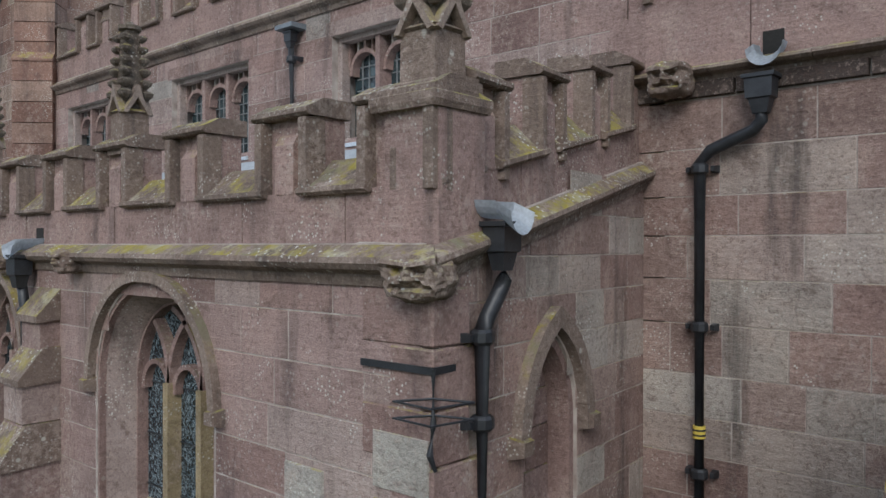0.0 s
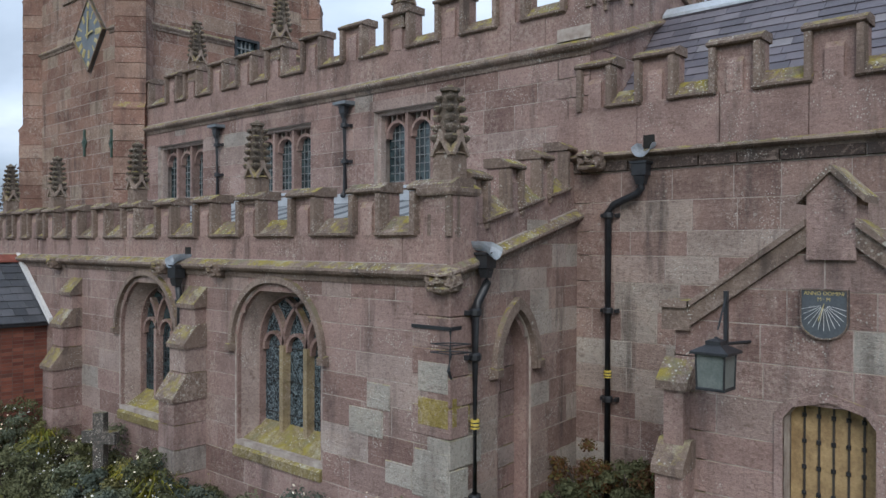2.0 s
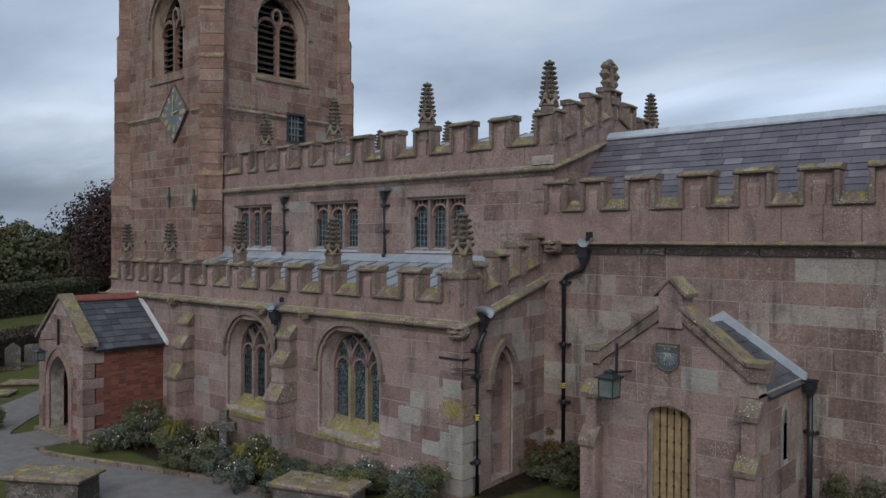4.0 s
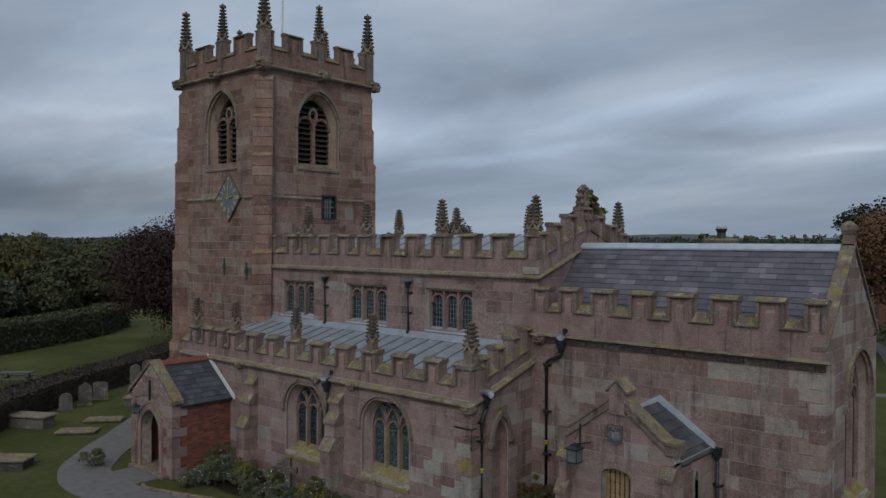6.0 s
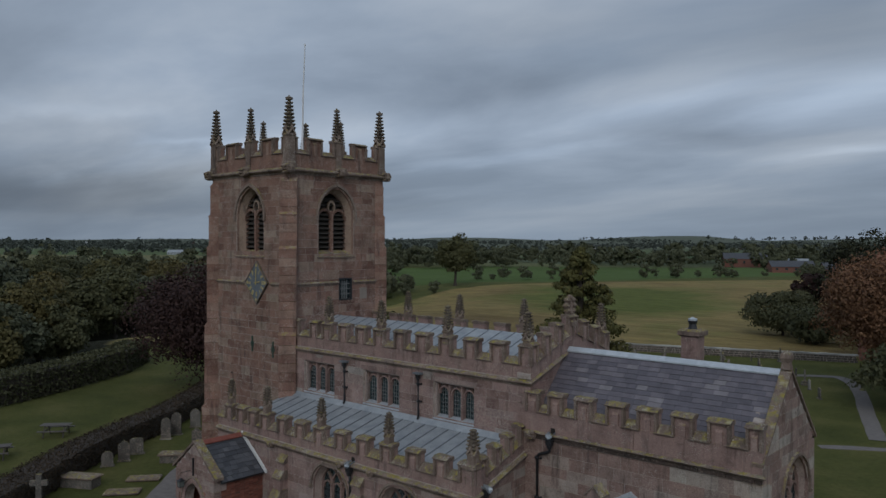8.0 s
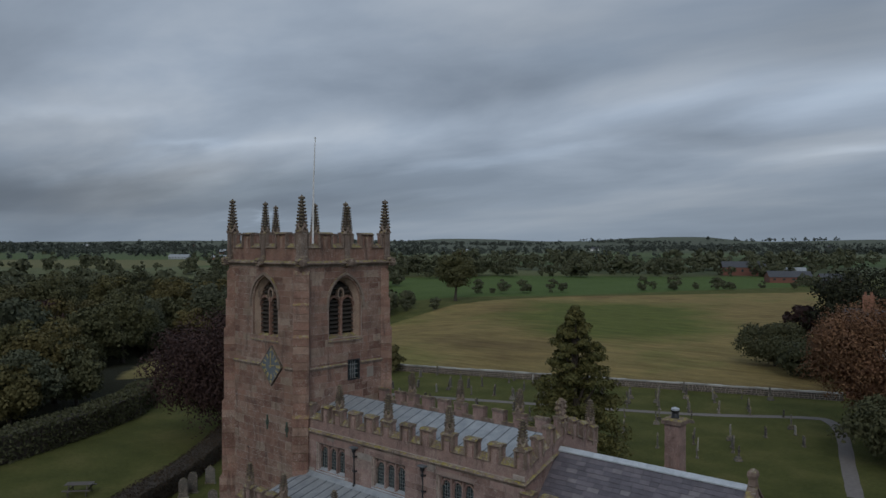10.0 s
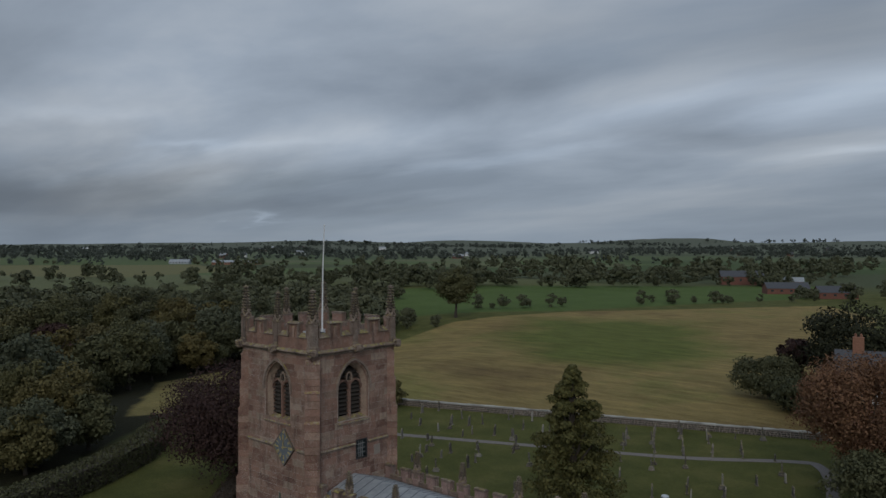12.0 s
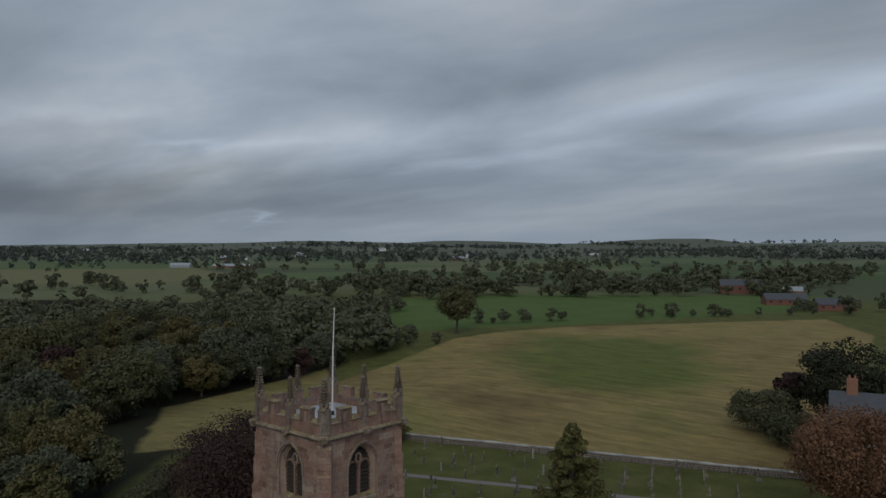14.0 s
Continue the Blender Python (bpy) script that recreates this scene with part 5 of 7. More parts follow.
for z in (3.06, 3.16):
    bm = bmesh.new(); tube(bm, [(XA1 + 0.03, YA - 0.03, z), (XA1 - 0.1, YA - 0.24, z), (XA1 + 0.22, YA - 0.26, z), (XA1 + 0.28, YA + 0.05, z), (XA1 + 0.03, YA - 0.03, z)], 0.008, 5); part("loop", bm, IRON, br)

# nave gable finial
fin = thing("gable_finial", "carved cross finial on the nave gable", "finial", at=Matrix.Translation((XN1 - 0.12, GY, 9.3)))
bm = bmesh.new(); stack(bm, 0, 0, [(0, 0.2), (0.18, 0.2), (0.26, 0.12), (0.42, 0.1)]); part("base", bm, TRIM, fin)
for k in range(8):
    a = math.pi / 4 * k
    bm = bmesh.new()
    stack(bm, 0.0, 0.26 * math.cos(a), [(0.80 + 0.3 * math.sin(a) - 0.12, 0.05), (0.80 + 0.3 * math.sin(a), 0.11), (0.80 + 0.3 * math.sin(a) + 0.12, 0.05)])
    part("lobe", bm, TRIM, fin)
bm = bmesh.new(); stack(bm, 0, 0, [(0.42, 0.09), (1.1, 0.07), (1.2, 0.02)]); part("stem", bm, TRIM, fin)
apexf = thing("gable_finial", "small worn finial on the chancel gable", "finial", at=Matrix.Translation((XC1 - 0.13, CGY, 8.55)))
bm = bmesh.new(); stack(bm, 0, 0, [(0, 0.15), (0.22, 0.12), (0.36, 0.17), (0.5, 0.15), (0.6, 0.06)]); part("stump", bm, TRIM, apexf)

# ---- priest's porch against the chancel ----
PX0, PX1, PY = -0.72, 2.38, 4.46
FP = wall_frame((0, PY, 0), (1, 0))
PC = 0.86
DOORH = [(0.42, 0.6), (1.25, 0.6), (1.25, 2.62), (1.16, 2.74), (0.835, 2.83), (0.51, 2.74), (0.42, 2.62)]
P_OUT = [(PX0, -0.2), (PX1, -0.2), (PX1, 3.5), (PC + 0.2, 4.5), (PC - 0.2, 4.5), (PX0, 3.5)]
pf = wall("wall_priest_porch", "gabled sandstone front of the small porch", FP, P_OUT, [DOORH], 0.35)
masonry(pf, FP, P_OUT, [DOORH], BLOCK, STONE, 51, v0=0.2, v1=4.45, pad=0.0, courses=(0.28, 0.42), length=(0.4, 0.95))
FPE = wall_frame((PX1, 0, 0), (0, 1))
LANC = arch(5.75, 0.12, 2.5, 0.3, 1.9)
pe = wall("wall_priest_porch_east", "side wall of the small porch with a lancet", FPE, rect(PY, YC, -0.2, 3.2), [LANC], 0.35)
masonry(pe, FPE, rect(PY, YC, -0.2, 3.2), [LANC], BLOCK_MIX, STONE, 52, v0=0.2, v1=3.15, pad=0.08)
lw = thing("window_11", "narrow lancet window in the porch side", "window", kind="structure")
bm = bmesh.new(); ring(bm, FPE, LANC, arch(5.75, 0.12, 2.5, 0.3, 1.9, grow=0.1), -0.1, 0.02); part("frame", bm, STONE, lw)
bm = bmesh.new(); panel(bm, FPE, LANC, [], -0.22, -0.2); part("pane", bm, GLASS, lw)
wall("wall_priest_porch_west", "west wall of the small porch", wall_frame((PX0, 0, 0), (0, -1)), rect(-YC, -PY, -0.2, 3.2), [], 0.35, STONE)
gc = thing("coping_priest_porch", "stone gable coping with kneelers and a gabled apex block", "coping", kind="structure")
for sgn, xe in ((-1, PX0 - 0.12), (1, PX1 + 0.12)):
    xi = PC + sgn * 0.22
    n = 3
    for i in range(n):
        a, b = i / n, (i + 1) / n
        xa, xb = xe + sgn * -0.3 + (xi - (xe - sgn * 0.3)) * a, xe + sgn * -0.3 + (xi - (xe - sgn * 0.3)) * b
        za, zb = 3.66 + 0.86 * a, 3.66 + 0.86 * b
        bm = bmesh.new()
        panel(bm, FP, [(xa, za - 0.2), (xb, zb - 0.2), (xb, zb), (xa, za)], [], -0.36, 0.075)
        panel(bm, FP, [(xa, za + 0.003), (xb, zb + 0.003), (xb, zb + 0.07), (xa, za + 0.07)], [], -0.4, 0.12)
        part("coping_stone", bm, TRIM, gc)
    bm = bmesh.new()
    u0, u1 = sorted((xe, xe - sgn * 0.31))
    bar(bm, FP, u0, u1, 3.42, 3.66, -0.36, 0.08); bar(bm, FP, u0 - 0.01, u1 + 0.01, 3.664, 3.74, -0.4, 0.12, 0.0)
    part("kneeler", bm, TRIM, gc)
bm = bmesh.new(); panel(bm, FP, [(PC - 0.22, 4.2), (PC + 0.22, 4.2), (PC + 0.22, 4.82), (PC, 5.04), (PC - 0.22, 4.82)], [], -0.4, 0.06); part("apex_block", bm, STONE, gc)
bm = bmesh.new()
for a, b in (((PC - 0.3, 4.74), (PC, 5.04)), ((PC, 5.04), (PC + 0.3, 4.74))):
    panel(bm, FP, [a, b, (b[0], b[1] + 0.07), (a[0], a[1] + 0.07)], [], -0.44, 0.11)
part("apex_cap", bm, TRIM, gc)
slates("roof_priest_porch_east", (PX1 + 0.06, PY + 0.36, 3.12), (PX1 + 0.06, YC, 3.12), (PC, YC, 4.16), (PC, PY + 0.36, 4.16), "slate roof of the small porch", 6, 0.36, SLATE_DARK, 6, piece=SLATE_DARK_PIECE)
slates("roof_priest_porch_west", (PX0 - 0.1, YC, 3.12), (PX0 - 0.1, PY + 0.36, 3.12), (PC, PY + 0.36, 4.16), (PC, YC, 4.16), "slate roof of the small porch, west slope", 6, 0.36, SLATE_DARK, 7)
bm = bmesh.new(); panel(bm, SC, [(PC, 4.17), (PX1 + 0.06, 3.1), (PX1 + 0.06, 3.28), (PC, 4.34)], [], 0.0, 0.12); panel(bm, SC, [(PX0 - 0.2, 3.1), (PC, 4.17), (PC, 4.34), (PX0 - 0.2, 3.28)], [], 0.0, 0.12)
tagged(part("trim_porch_flashing", bm, LEAD_PALE), "pale lead flashing above the porch roof", "flashing", kind="structure")
for u0, u1 in ((-0.80, -0.52), (2.12, 2.40)):
    b = thing("buttress", "small porch buttress with gabled caps", "buttress", "porch buttresses", "structure")
    bm = bmesh.new(); bar(bm, FP, u0 + 0.02, u1 - 0.02, 2.0, 2.84, 0, 0.17, 0.01); part("upper_stage", bm, STONE, b)
    bm = bmesh.new(); bar(bm, FP, u0 - 0.03, u1 + 0.03, -0.2, 1.95, 0, 0.27, 0.012); part("lower_stage", bm, STONE, b)
    for v, w, up, back in ((2.84, 0.17, 0.27, 0.0), (1.95, 0.27, 0.3, 0.13)):
        bm = bmesh.new(); sweep(bm, FP, [(-0.02, v), (w + 0.06, v - 0.05), (w + 0.06, v + 0.04), (back, v + up), (-0.02, v + up)], u0 - 0.04, u1 + 0.04); part("set_off", bm, TRIM, b)
door = thing("door_1", "closed pale oak plank door with dark studded strips", "door", kind="structure")
for i in range(6):
    a = 0.43 + 0.135 * i
    bm = bmesh.new()
    top = lambda u: 2.79 - 0.12 * (abs(u - 0.835) / 0.42) ** 2
    panel(bm, FP, [(a + 0.003, 0.62), (a + 0.132, 0.62), (a + 0.132, top(a + 0.132)), (a + 0.003, top(a))], [], -0.24, -0.2 + 0.004 * (i % 2)); part("board", bm, OAK, door)
for i in range(1, 6):
    a = 0.43 + 0.135 * i
    bm = bmesh.new(); bar(bm, FP, a - 0.010, a + 0.010, 0.62, top(a) - 0.01, -0.2, -0.184)
    strip = part("strip", bm, DARKWOOD, door)
    for j in range(8):
        bm = bmesh.new(); bar(bm, FP, a - 0.022, a + 0.022, 0.8 + 0.26 * j, 0.844 + 0.26 * j, -0.18, -0.16, 0.012); part("stud", bm, IRON, strip)
bm = bmesh.new(); ring(bm, FP, DOORH, [(0.34, 0.6), (1.33, 0.6), (1.33, 2.66), (1.22, 2.81), (0.835, 2.92), (0.45, 2.81), (0.34, 2.66)], -0.02, 0.035, 1); part("surround", bm, STONE, door)
bm = bmesh.new(); bar(bm, FP, 0.2, 1.5, 0.3, 0.62, -0.3, 0.45, 0.01); part("doorstep", bm, TRIM, door)
sd = thing("sundial", "dark slate sundial with gilt lines over the door", "sundial")
S0 = FP @ Matrix.Translation((0.80, 3.68, 0.03))
bm = bmesh.new()
shield = [(-0.215, 0.24), (-0.215, -0.08)] + [(-0.215 * math.cos(math.pi * i / 10), -0.08 - 0.17 * math.sin(math.pi * i / 10)) for i in range(1, 10)] + [(0.215, -0.08), (0.215, 0.24)]
panel(bm, S0, shield, [], -0.02, 0.02); plate = part("plate", bm, SLATEBLUE, sd)
bm = bmesh.new(); ring(bm, S0, [(u * 0.94, v * 0.94) for u, v in shield], shield, 0.015, 0.032); part("rim", bm, TRIM, sd)
for i in range(13):
    a = math.pi + math.pi * i / 12
    d = Vector((math.cos(a), math.sin(a)))
    n = Vector((-d.y, d.x)) * 0.0018
    r1 = 0.175
    bm = bmesh.new()
    panel(bm, S0, [tuple(d * 0.03 + n + Vector((0, 0.08))), tuple(d * 0.03 - n + Vector((0, 0.08))), tuple(d * r1 * 1.15 - n + Vector((0, 0.04))), tuple(d * r1 * 1.15 + n + Vector((0, 0.04)))], [], 0.02, 0.024)
    part("hour_line", bm, WHITE, plate)
bm = bmesh.new(); quad(bm, S0 @ Vector((0.0, 0.1, 0.02)), S0 @ Vector((0.006, 0.1, 0.02)), S0 @ Vector((-0.02, -0.06, 0.12)), S0 @ Vector((-0.026, -0.06, 0.12))); quad(bm, S0 @ Vector((0.0, 0.1, 0.02)), S0 @ Vector((-0.026, -0.06, 0.12)), S0 @ Vector((-0.02, -0.06, 0.12)), S0 @ Vector((-0.05, -0.08, 0.02))); part("gnomon", bm, GILT, sd)


def lettering(text, F, u, v, w, size, material, parent, name="lettering"):
    c = bpy.data.curves.new(name, "FONT")
    c.body, c.size, c.align_x, c.extrude = text, size, "CENTER", 0.002
    c.materials.append(material)
    ob = new(name, c)
    ob.parent = parent
    ob.matrix_basis = F @ Matrix.Translation((u, v, w))
    return ob


lettering("ANNO DOMINI", S0, 0, 0.18, 0.0225, 0.052, GILT, plate)
lettering("M \u00b7 M", S0, 0, 0.125, 0.0225, 0.05, GILT, plate)


def lantern(at, label, s=1.0):
    l = thing("wall_lantern", label, "lantern", "wall lanterns", at=at)
    bm = bmesh.new(); stack(bm, 0, 0, [(0.0, 0.15 * s), (0.02, 0.15 * s), (0.03, 0.14 * s)]); part("base", bm, IRON, l)
    for sx in (-1, 1):
        for sy in (-1, 1):
            bm = bmesh.new(); tube(bm, [(sx * 0.14 * s, sy * 0.14 * s, 0.02), (sx * 0.15 * s, sy * 0.15 * s, 0.38 * s)], 0.012, 5); part("corner_bar", bm, IRON, l)
    for k in range(4):
        R = Matrix.Rotation(radians(90 * k), 4, "Z")
        bm = bmesh.new()
        q = [R @ Vector(p) for p in ((-0.14 * s, -0.14 * s, 0.03), (0.14 * s, -0.14 * s, 0.03), (0.148 * s, -0.15 * s, 0.37 * s), (-0.148 * s, -0.15 * s, 0.37 * s))]
        quad(bm, *q); part("pane", bm, FROST, l)
    bm = bmesh.new(); stack(bm, 0, 0, [(0.37 * s, 0.20 * s), (0.395 * s, 0.20 * s), (0.46 * s, 0.08 * s), (0.50 * s, 0.08 * s), (0.52 * s, 0.03 * s)]); part("roof", bm, IRON, l)
    return l


FROST = simple("dusty_lantern_glass", (0.10, 0.12, 0.115), (0.17, 0.19, 0.18), 6, 0.3, 0, 0.1)
ln = lantern(Matrix.Translation((-0.03, PY - 0.6, 2.93)), "square black lantern on an iron wall bracket", 0.95)
bm = bmesh.new(); tube(bm, [(0.12, 0.6, 0.42), (0, 0.25, 0.42), (0, 0.0, 0.5)], 0.018, 6); part("arm", bm, IRON, ln)
bm = bmesh.new(); box(bm, -0.02, 0.02, 0.24, 0.28, 0.3, 0.95); part("upright", bm, IRON, ln)
bm = bmesh.new(); tube(bm, [(0, 0.26, 0.9), (0, 0.05, 0.58)], 0.01, 5); part("stay", bm, IRON, ln)

# ---- south porch of brick ----
QX0, QX1, QY = -17.9, -14.92, 1.05
QC = (QX0 + QX1) / 2
FQ = wall_frame((0, QY, 0), (1, 0))
QARCH = arch(QC - 0.05, 0.68, 1.45, 0.86, -0.2)
Q_OUT = [(QX0, -0.2), (QX1, -0.2), (QX1, 2.75), (QC, 4.0), (QX0, 2.75)]
qf = wall("wall_porch_front", "gabled porch front of brick and sandstone", FQ, Q_OUT, [QARCH], 0.4)
masonry(qf, FQ, [(QX0, 2.0), (QX1, 2.0), (QX1, 2.75), (QC, 3.95), (QX0, 2.75)], [arch(QC - 0.05, 0.68, 1.45, 0.86, -0.2, grow=0.2)], BLOCK, STONE, 61, v0=2.1, v1=3.9, courses=(0.25, 0.36), length=(0.35, 0.7))
FQE = wall_frame((QX1, 0, 0), (0, 1))
BRICKJOINT = simple("brick_mortar", (0.12, 0.075, 0.06), (0.19, 0.125, 0.10), 8, 0.95)
qe = wall("wall_porch_east", "red brick side wall of the porch", FQE, rect(QY, YA, -0.2, 2.75), [], 0.3, BRICKJOINT)
masonry(qe, FQE, rect(QY + 0.36, YA, -0.2, 2.75), [], BRICK, CLAYRED, 62, v0=0.0, v1=2.7, courses=(0.077, 0.0771), length=(0.223, 0.2232), proud=0.006)
masonry(qf, FQ, [(QX0 + 0.3, 0), (QX1 - 0.3, 0), (QX1 - 0.3, 2.1), (QX0 + 0.3, 2.1)], [arch(QC - 0.05, 0.68, 1.45, 0.86, -0.2, grow=0.2)], BRICK, CLAYRED, 63, v0=0.0, v1=2.1, courses=(0.077, 0.0771), length=(0.223, 0.2232), proud=0.006)
wall("wall_porch_west", "west wall of the porch", wall_frame((QX0, 0, 0), (0, -1)), rect(-YA, -QY, -0.2, 2.75), [], 0.3, CLAYRED)
quoins(qf, QX1, QY, 64, 0.0, 2.7)
for i in range(8):
    a = 0.42 if i % 2 else 0.28
    bm = bmesh.new(); bar(bm, FQ, QX0, QX0 + a, 0.34 * i, 0.34 * i + 0.33, -0.02, 0.02, 0.01); part("quoin", bm, BLOCK, qf)
bm = bmesh.new(); ring(bm, FQ, arch(QC - 0.05, 0.68, 1.45, 0.86, -0.2, grow=0.0), arch(QC - 0.05, 0.68, 1.45, 0.86, -0.2, grow=0.2), -0.02, 0.04, 1); part("arch_ring", bm, STONE, qf)
bm = bmesh.new(); ring(bm, FQ, arch(QC - 0.05, 0.68, 1.45, 0.86, 1.35, grow=0.2), arch(QC - 0.05, 0.68, 1.45, 0.86, 1.35, grow=0.28), -0.02, 0.08, 1); part("hood_mould", bm, TRIM, qf)
d2 = thing("door_2", "shadowed timber inner door of the porch", "door", kind="structure")
bm = bmesh.new(); box(bm, QC - 0.7, QC + 0.7, YA - 0.1, YA - 0.03, 0.05, 2.3); part("leaf", bm, DARKWOOD, d2)
bm = bmesh.new(); box(bm, QX0 + 0.2, QX1 - 0.2, QY - 0.25, YA, -0.1, 0.1); tagged(part("porch_floor", bm, TRIM), "worn stone porch floor and step", "floor", kind="structure")
slates("roof_porch_east", (QX1 + 0.2, QY + 0.3, 2.62), (QX1 + 0.2, YA, 2.62), (QC, YA, 3.95), (QC, QY + 0.3, 3.95), "dark slate porch roof", 9, 0.3, SLATE_DARK, 8, piece=SLATE_DARK_PIECE)
slates("roof_porch_west", (QX0 - 0.2, YA, 2.62), (QX0 - 0.2, QY + 0.3, 2.62), (QC, QY + 0.3, 3.95), (QC, YA, 3.95), "dark slate porch roof, west slope", 9, 0.3, SLATE_DARK, 9)
bm = bmesh.new()
sweep(bm, FQE @ Matrix.Translation((0, 0, QC - QX1)), [(-0.16, 3.9), (0, 4.02), (0.16, 3.9), (0.16, 3.94), (0, 4.08), (-0.16, 3.94)][::-1], QY + 0.35, YA)
tagged(part("ridge_porch", bm, CLAYRED), "red clay ridge tiles on the porch", "ridge", kind="structure")
gable_coping("coping_porch", FQ, (QX0 - 0.2, 2.72), (QC, 4.02), (QX1 + 0.2, 2.72), -0.36, 0.06, 0.12)
bm = bmesh.new(); panel(bm, SA, [(QC, 3.98), (QX1 + 0.35, 2.58), (QX1 + 0.35, 2.72), (QC, 4.12)], [], 0.02, 0.1); tagged(part("trim_flashing", bm, WHITE), "pale flashing where the porch roof meets the wall", "flashing", kind="structure")
l2 = lantern(Matrix.Translation((QC - 0.3, QY - 0.45, 2.2)), "small black lantern before the porch gable", 0.7)
bm = bmesh.new(); tube(bm, [(0, 0.45, 0.6), (0, 0, 0.6), (0, 0, 0.36)], 0.014, 5); part("arm", bm, IRON, l2)
bm = bmesh.new(); box(bm, 0.28, 0.32, 0.36, 0.42, 0.45, 1.2); part("upright", bm, IRON, l2)

# ---- clock and iron ties on the tower ----
ck = thing("tower_clock", "diamond-shaped blue-grey clock dial with gilt figures", "clock")
CF = TS @ Matrix.Translation((-19.92, 10.5, 0.0))
dia = [(0, -1.1), (0.98, 0), (0, 1.1), (-0.98, 0)]
bm = bmesh.new(); panel(bm, CF, dia, [], 0.0, 0.1); dial = part("dial", bm, CLOCKBLUE, ck)
bm = bmesh.new(); ring(bm, CF, [(u * 0.955, v * 0.955) for u, v in dia], dia, 0.02, 0.14); part("frame", bm, TRIM, ck)
for h in range(12):
    a = radians(90 - 30 * h)
    G = CF @ Matrix.Translation((0.58 * math.cos(a), 0.58 * math.sin(a), 0.1)) @ Matrix.Rotation(a - math.pi / 2, 4, "Z")
    bm = bmesh.new()
    for j in range((2, 1, 2, 3, 2, 1, 2, 3, 3, 2, 1, 2)[h]):
        bar(bm, G, -0.08 + 0.06 * j, -0.04 + 0.06 * j, -0.12, 0.12, 0.0, 0.012)
    part("numeral", bm, GILT, dial)
for u, v in ((0, 0.86), (0, -0.86), (0.76, 0), (-0.76, 0)):
    bm = bmesh.new(); panel(bm, CF, [(u - 0.08, v), (u, v - 0.1), (u + 0.08, v), (u, v + 0.1)], [], 0.1, 0.115); part("corner_ornament", bm, GILT, dial)
for ang, ln_ in ((88, 0.55), (8, 0.36)):
    G = CF @ Matrix.Rotation(radians(ang), 4, "Z")
    bm = bmesh.new(); bar(bm, G, -0.12, ln_, -0.028, 0.028, 0.13, 0.145); part("pointer", bm, GILT, ck)
for u, z in ((-20.35, 7.35), (-18.6, 7.2)):
    t = thing("wall_tie", "green-painted iron wall tie on the tower", "wall tie", "wall ties")
    G = simple("green_iron", (0.03, 0.06, 0.045), (0.05, 0.085, 0.065)) if "green_iron" not in bpy.data.materials else bpy.data.materials["green_iron"]
    bm = bmesh.new(); panel(bm, TS, [(u - 0.05, z - 0.4), (u + 0.05, z - 0.4), (u + 0.02, z), (u + 0.06, z + 0.4), (u - 0.06, z + 0.4), (u - 0.02, z)], [], 0.01, 0.05); part("bar", bm, G, t)
    bm = bmesh.new(); ring(bm, TS, [(u - 0.1, z), (u, z - 0.16), (u + 0.1, z), (u, z + 0.16)], [(u - 0.16, z), (u, z - 0.24), (u + 0.16, z), (u, z + 0.24)], 0.01, 0.045); part("lozenge", bm, G, t)
# no real hole: a thin plate coloured as dark as an unlit slit
bm = bmesh.new(); bar(bm, TS, -22.3, -22.15, 5.6, 6.2, 0.0, 0.004); tagged(part("slit_window", bm, DARKROOM), "near-black plate standing for an unlit slit in the tower", "opening", kind="structure")

# ---- north vestry with its chimney ----
bm = bmesh.new(); box(bm, -3.4, 0.8, YCN, 18.0, -0.2, 4.2); tagged(part("wall_north_vestry", bm, STONE), "low north vestry of sandstone", "wall", kind="structure")
slates("roof_north_vestry", (1.0, YCN, 4.1), (1.0, 18.2, 4.1), (-1.3, 18.2, 5.6), (-1.3, YCN, 5.6), "slate roof of the north vestry", 8, 0.36, SLATE, 10)
slates("roof_north_vestry_west", (-3.6, 18.2, 4.1), (-3.6, YCN, 4.1), (-1.3, YCN, 5.6), (-1.3, 18.2, 5.6), "slate roof of the north vestry, west slope", 8, 0.36, SLATE, 10)
ch = thing("chimney", "square sandstone chimney stack with a clay pot", "chimney", at=Matrix.Translation((-1.4, 16.9, 0.45)))
for i in range(12):
    bm = bmesh.new(); stack(bm, 0, 0, [(4.0 + 0.33 * i, 0.37 + 0.01 * (i % 2)), (4.325 + 0.33 * i, 0.37 + 0.01 * (i % 2))]); part("stack_stone", bm, STONE, ch)
bm = bmesh.new(); stack(bm, 0, 0, [(7.96, 0.38), (8.02, 0.5), (8.2, 0.5), (8.28, 0.4)]); part("cap", bm, TRIM, ch)
bm = bmesh.new(); stack(bm, 0, 0, [(8.28, 0.2), (8.5, 0.16), (8.62, 0.22), (8.66, 0.22)], 0, 10); part("pot", bm, IRON, ch)
bm = bmesh.new(); stack(bm, 0, 0, [(8.66, 0.2), (8.74, 0.2), (8.8, 0.05)], 0, 10); part("cowl", bm, LEAD_PALE, ch)

# ---- land ----
def ease(x, a, b):
    t = max(0.0, min(1.0, (x - a) / (b - a)))
    return t * t * (3 - 2 * t)


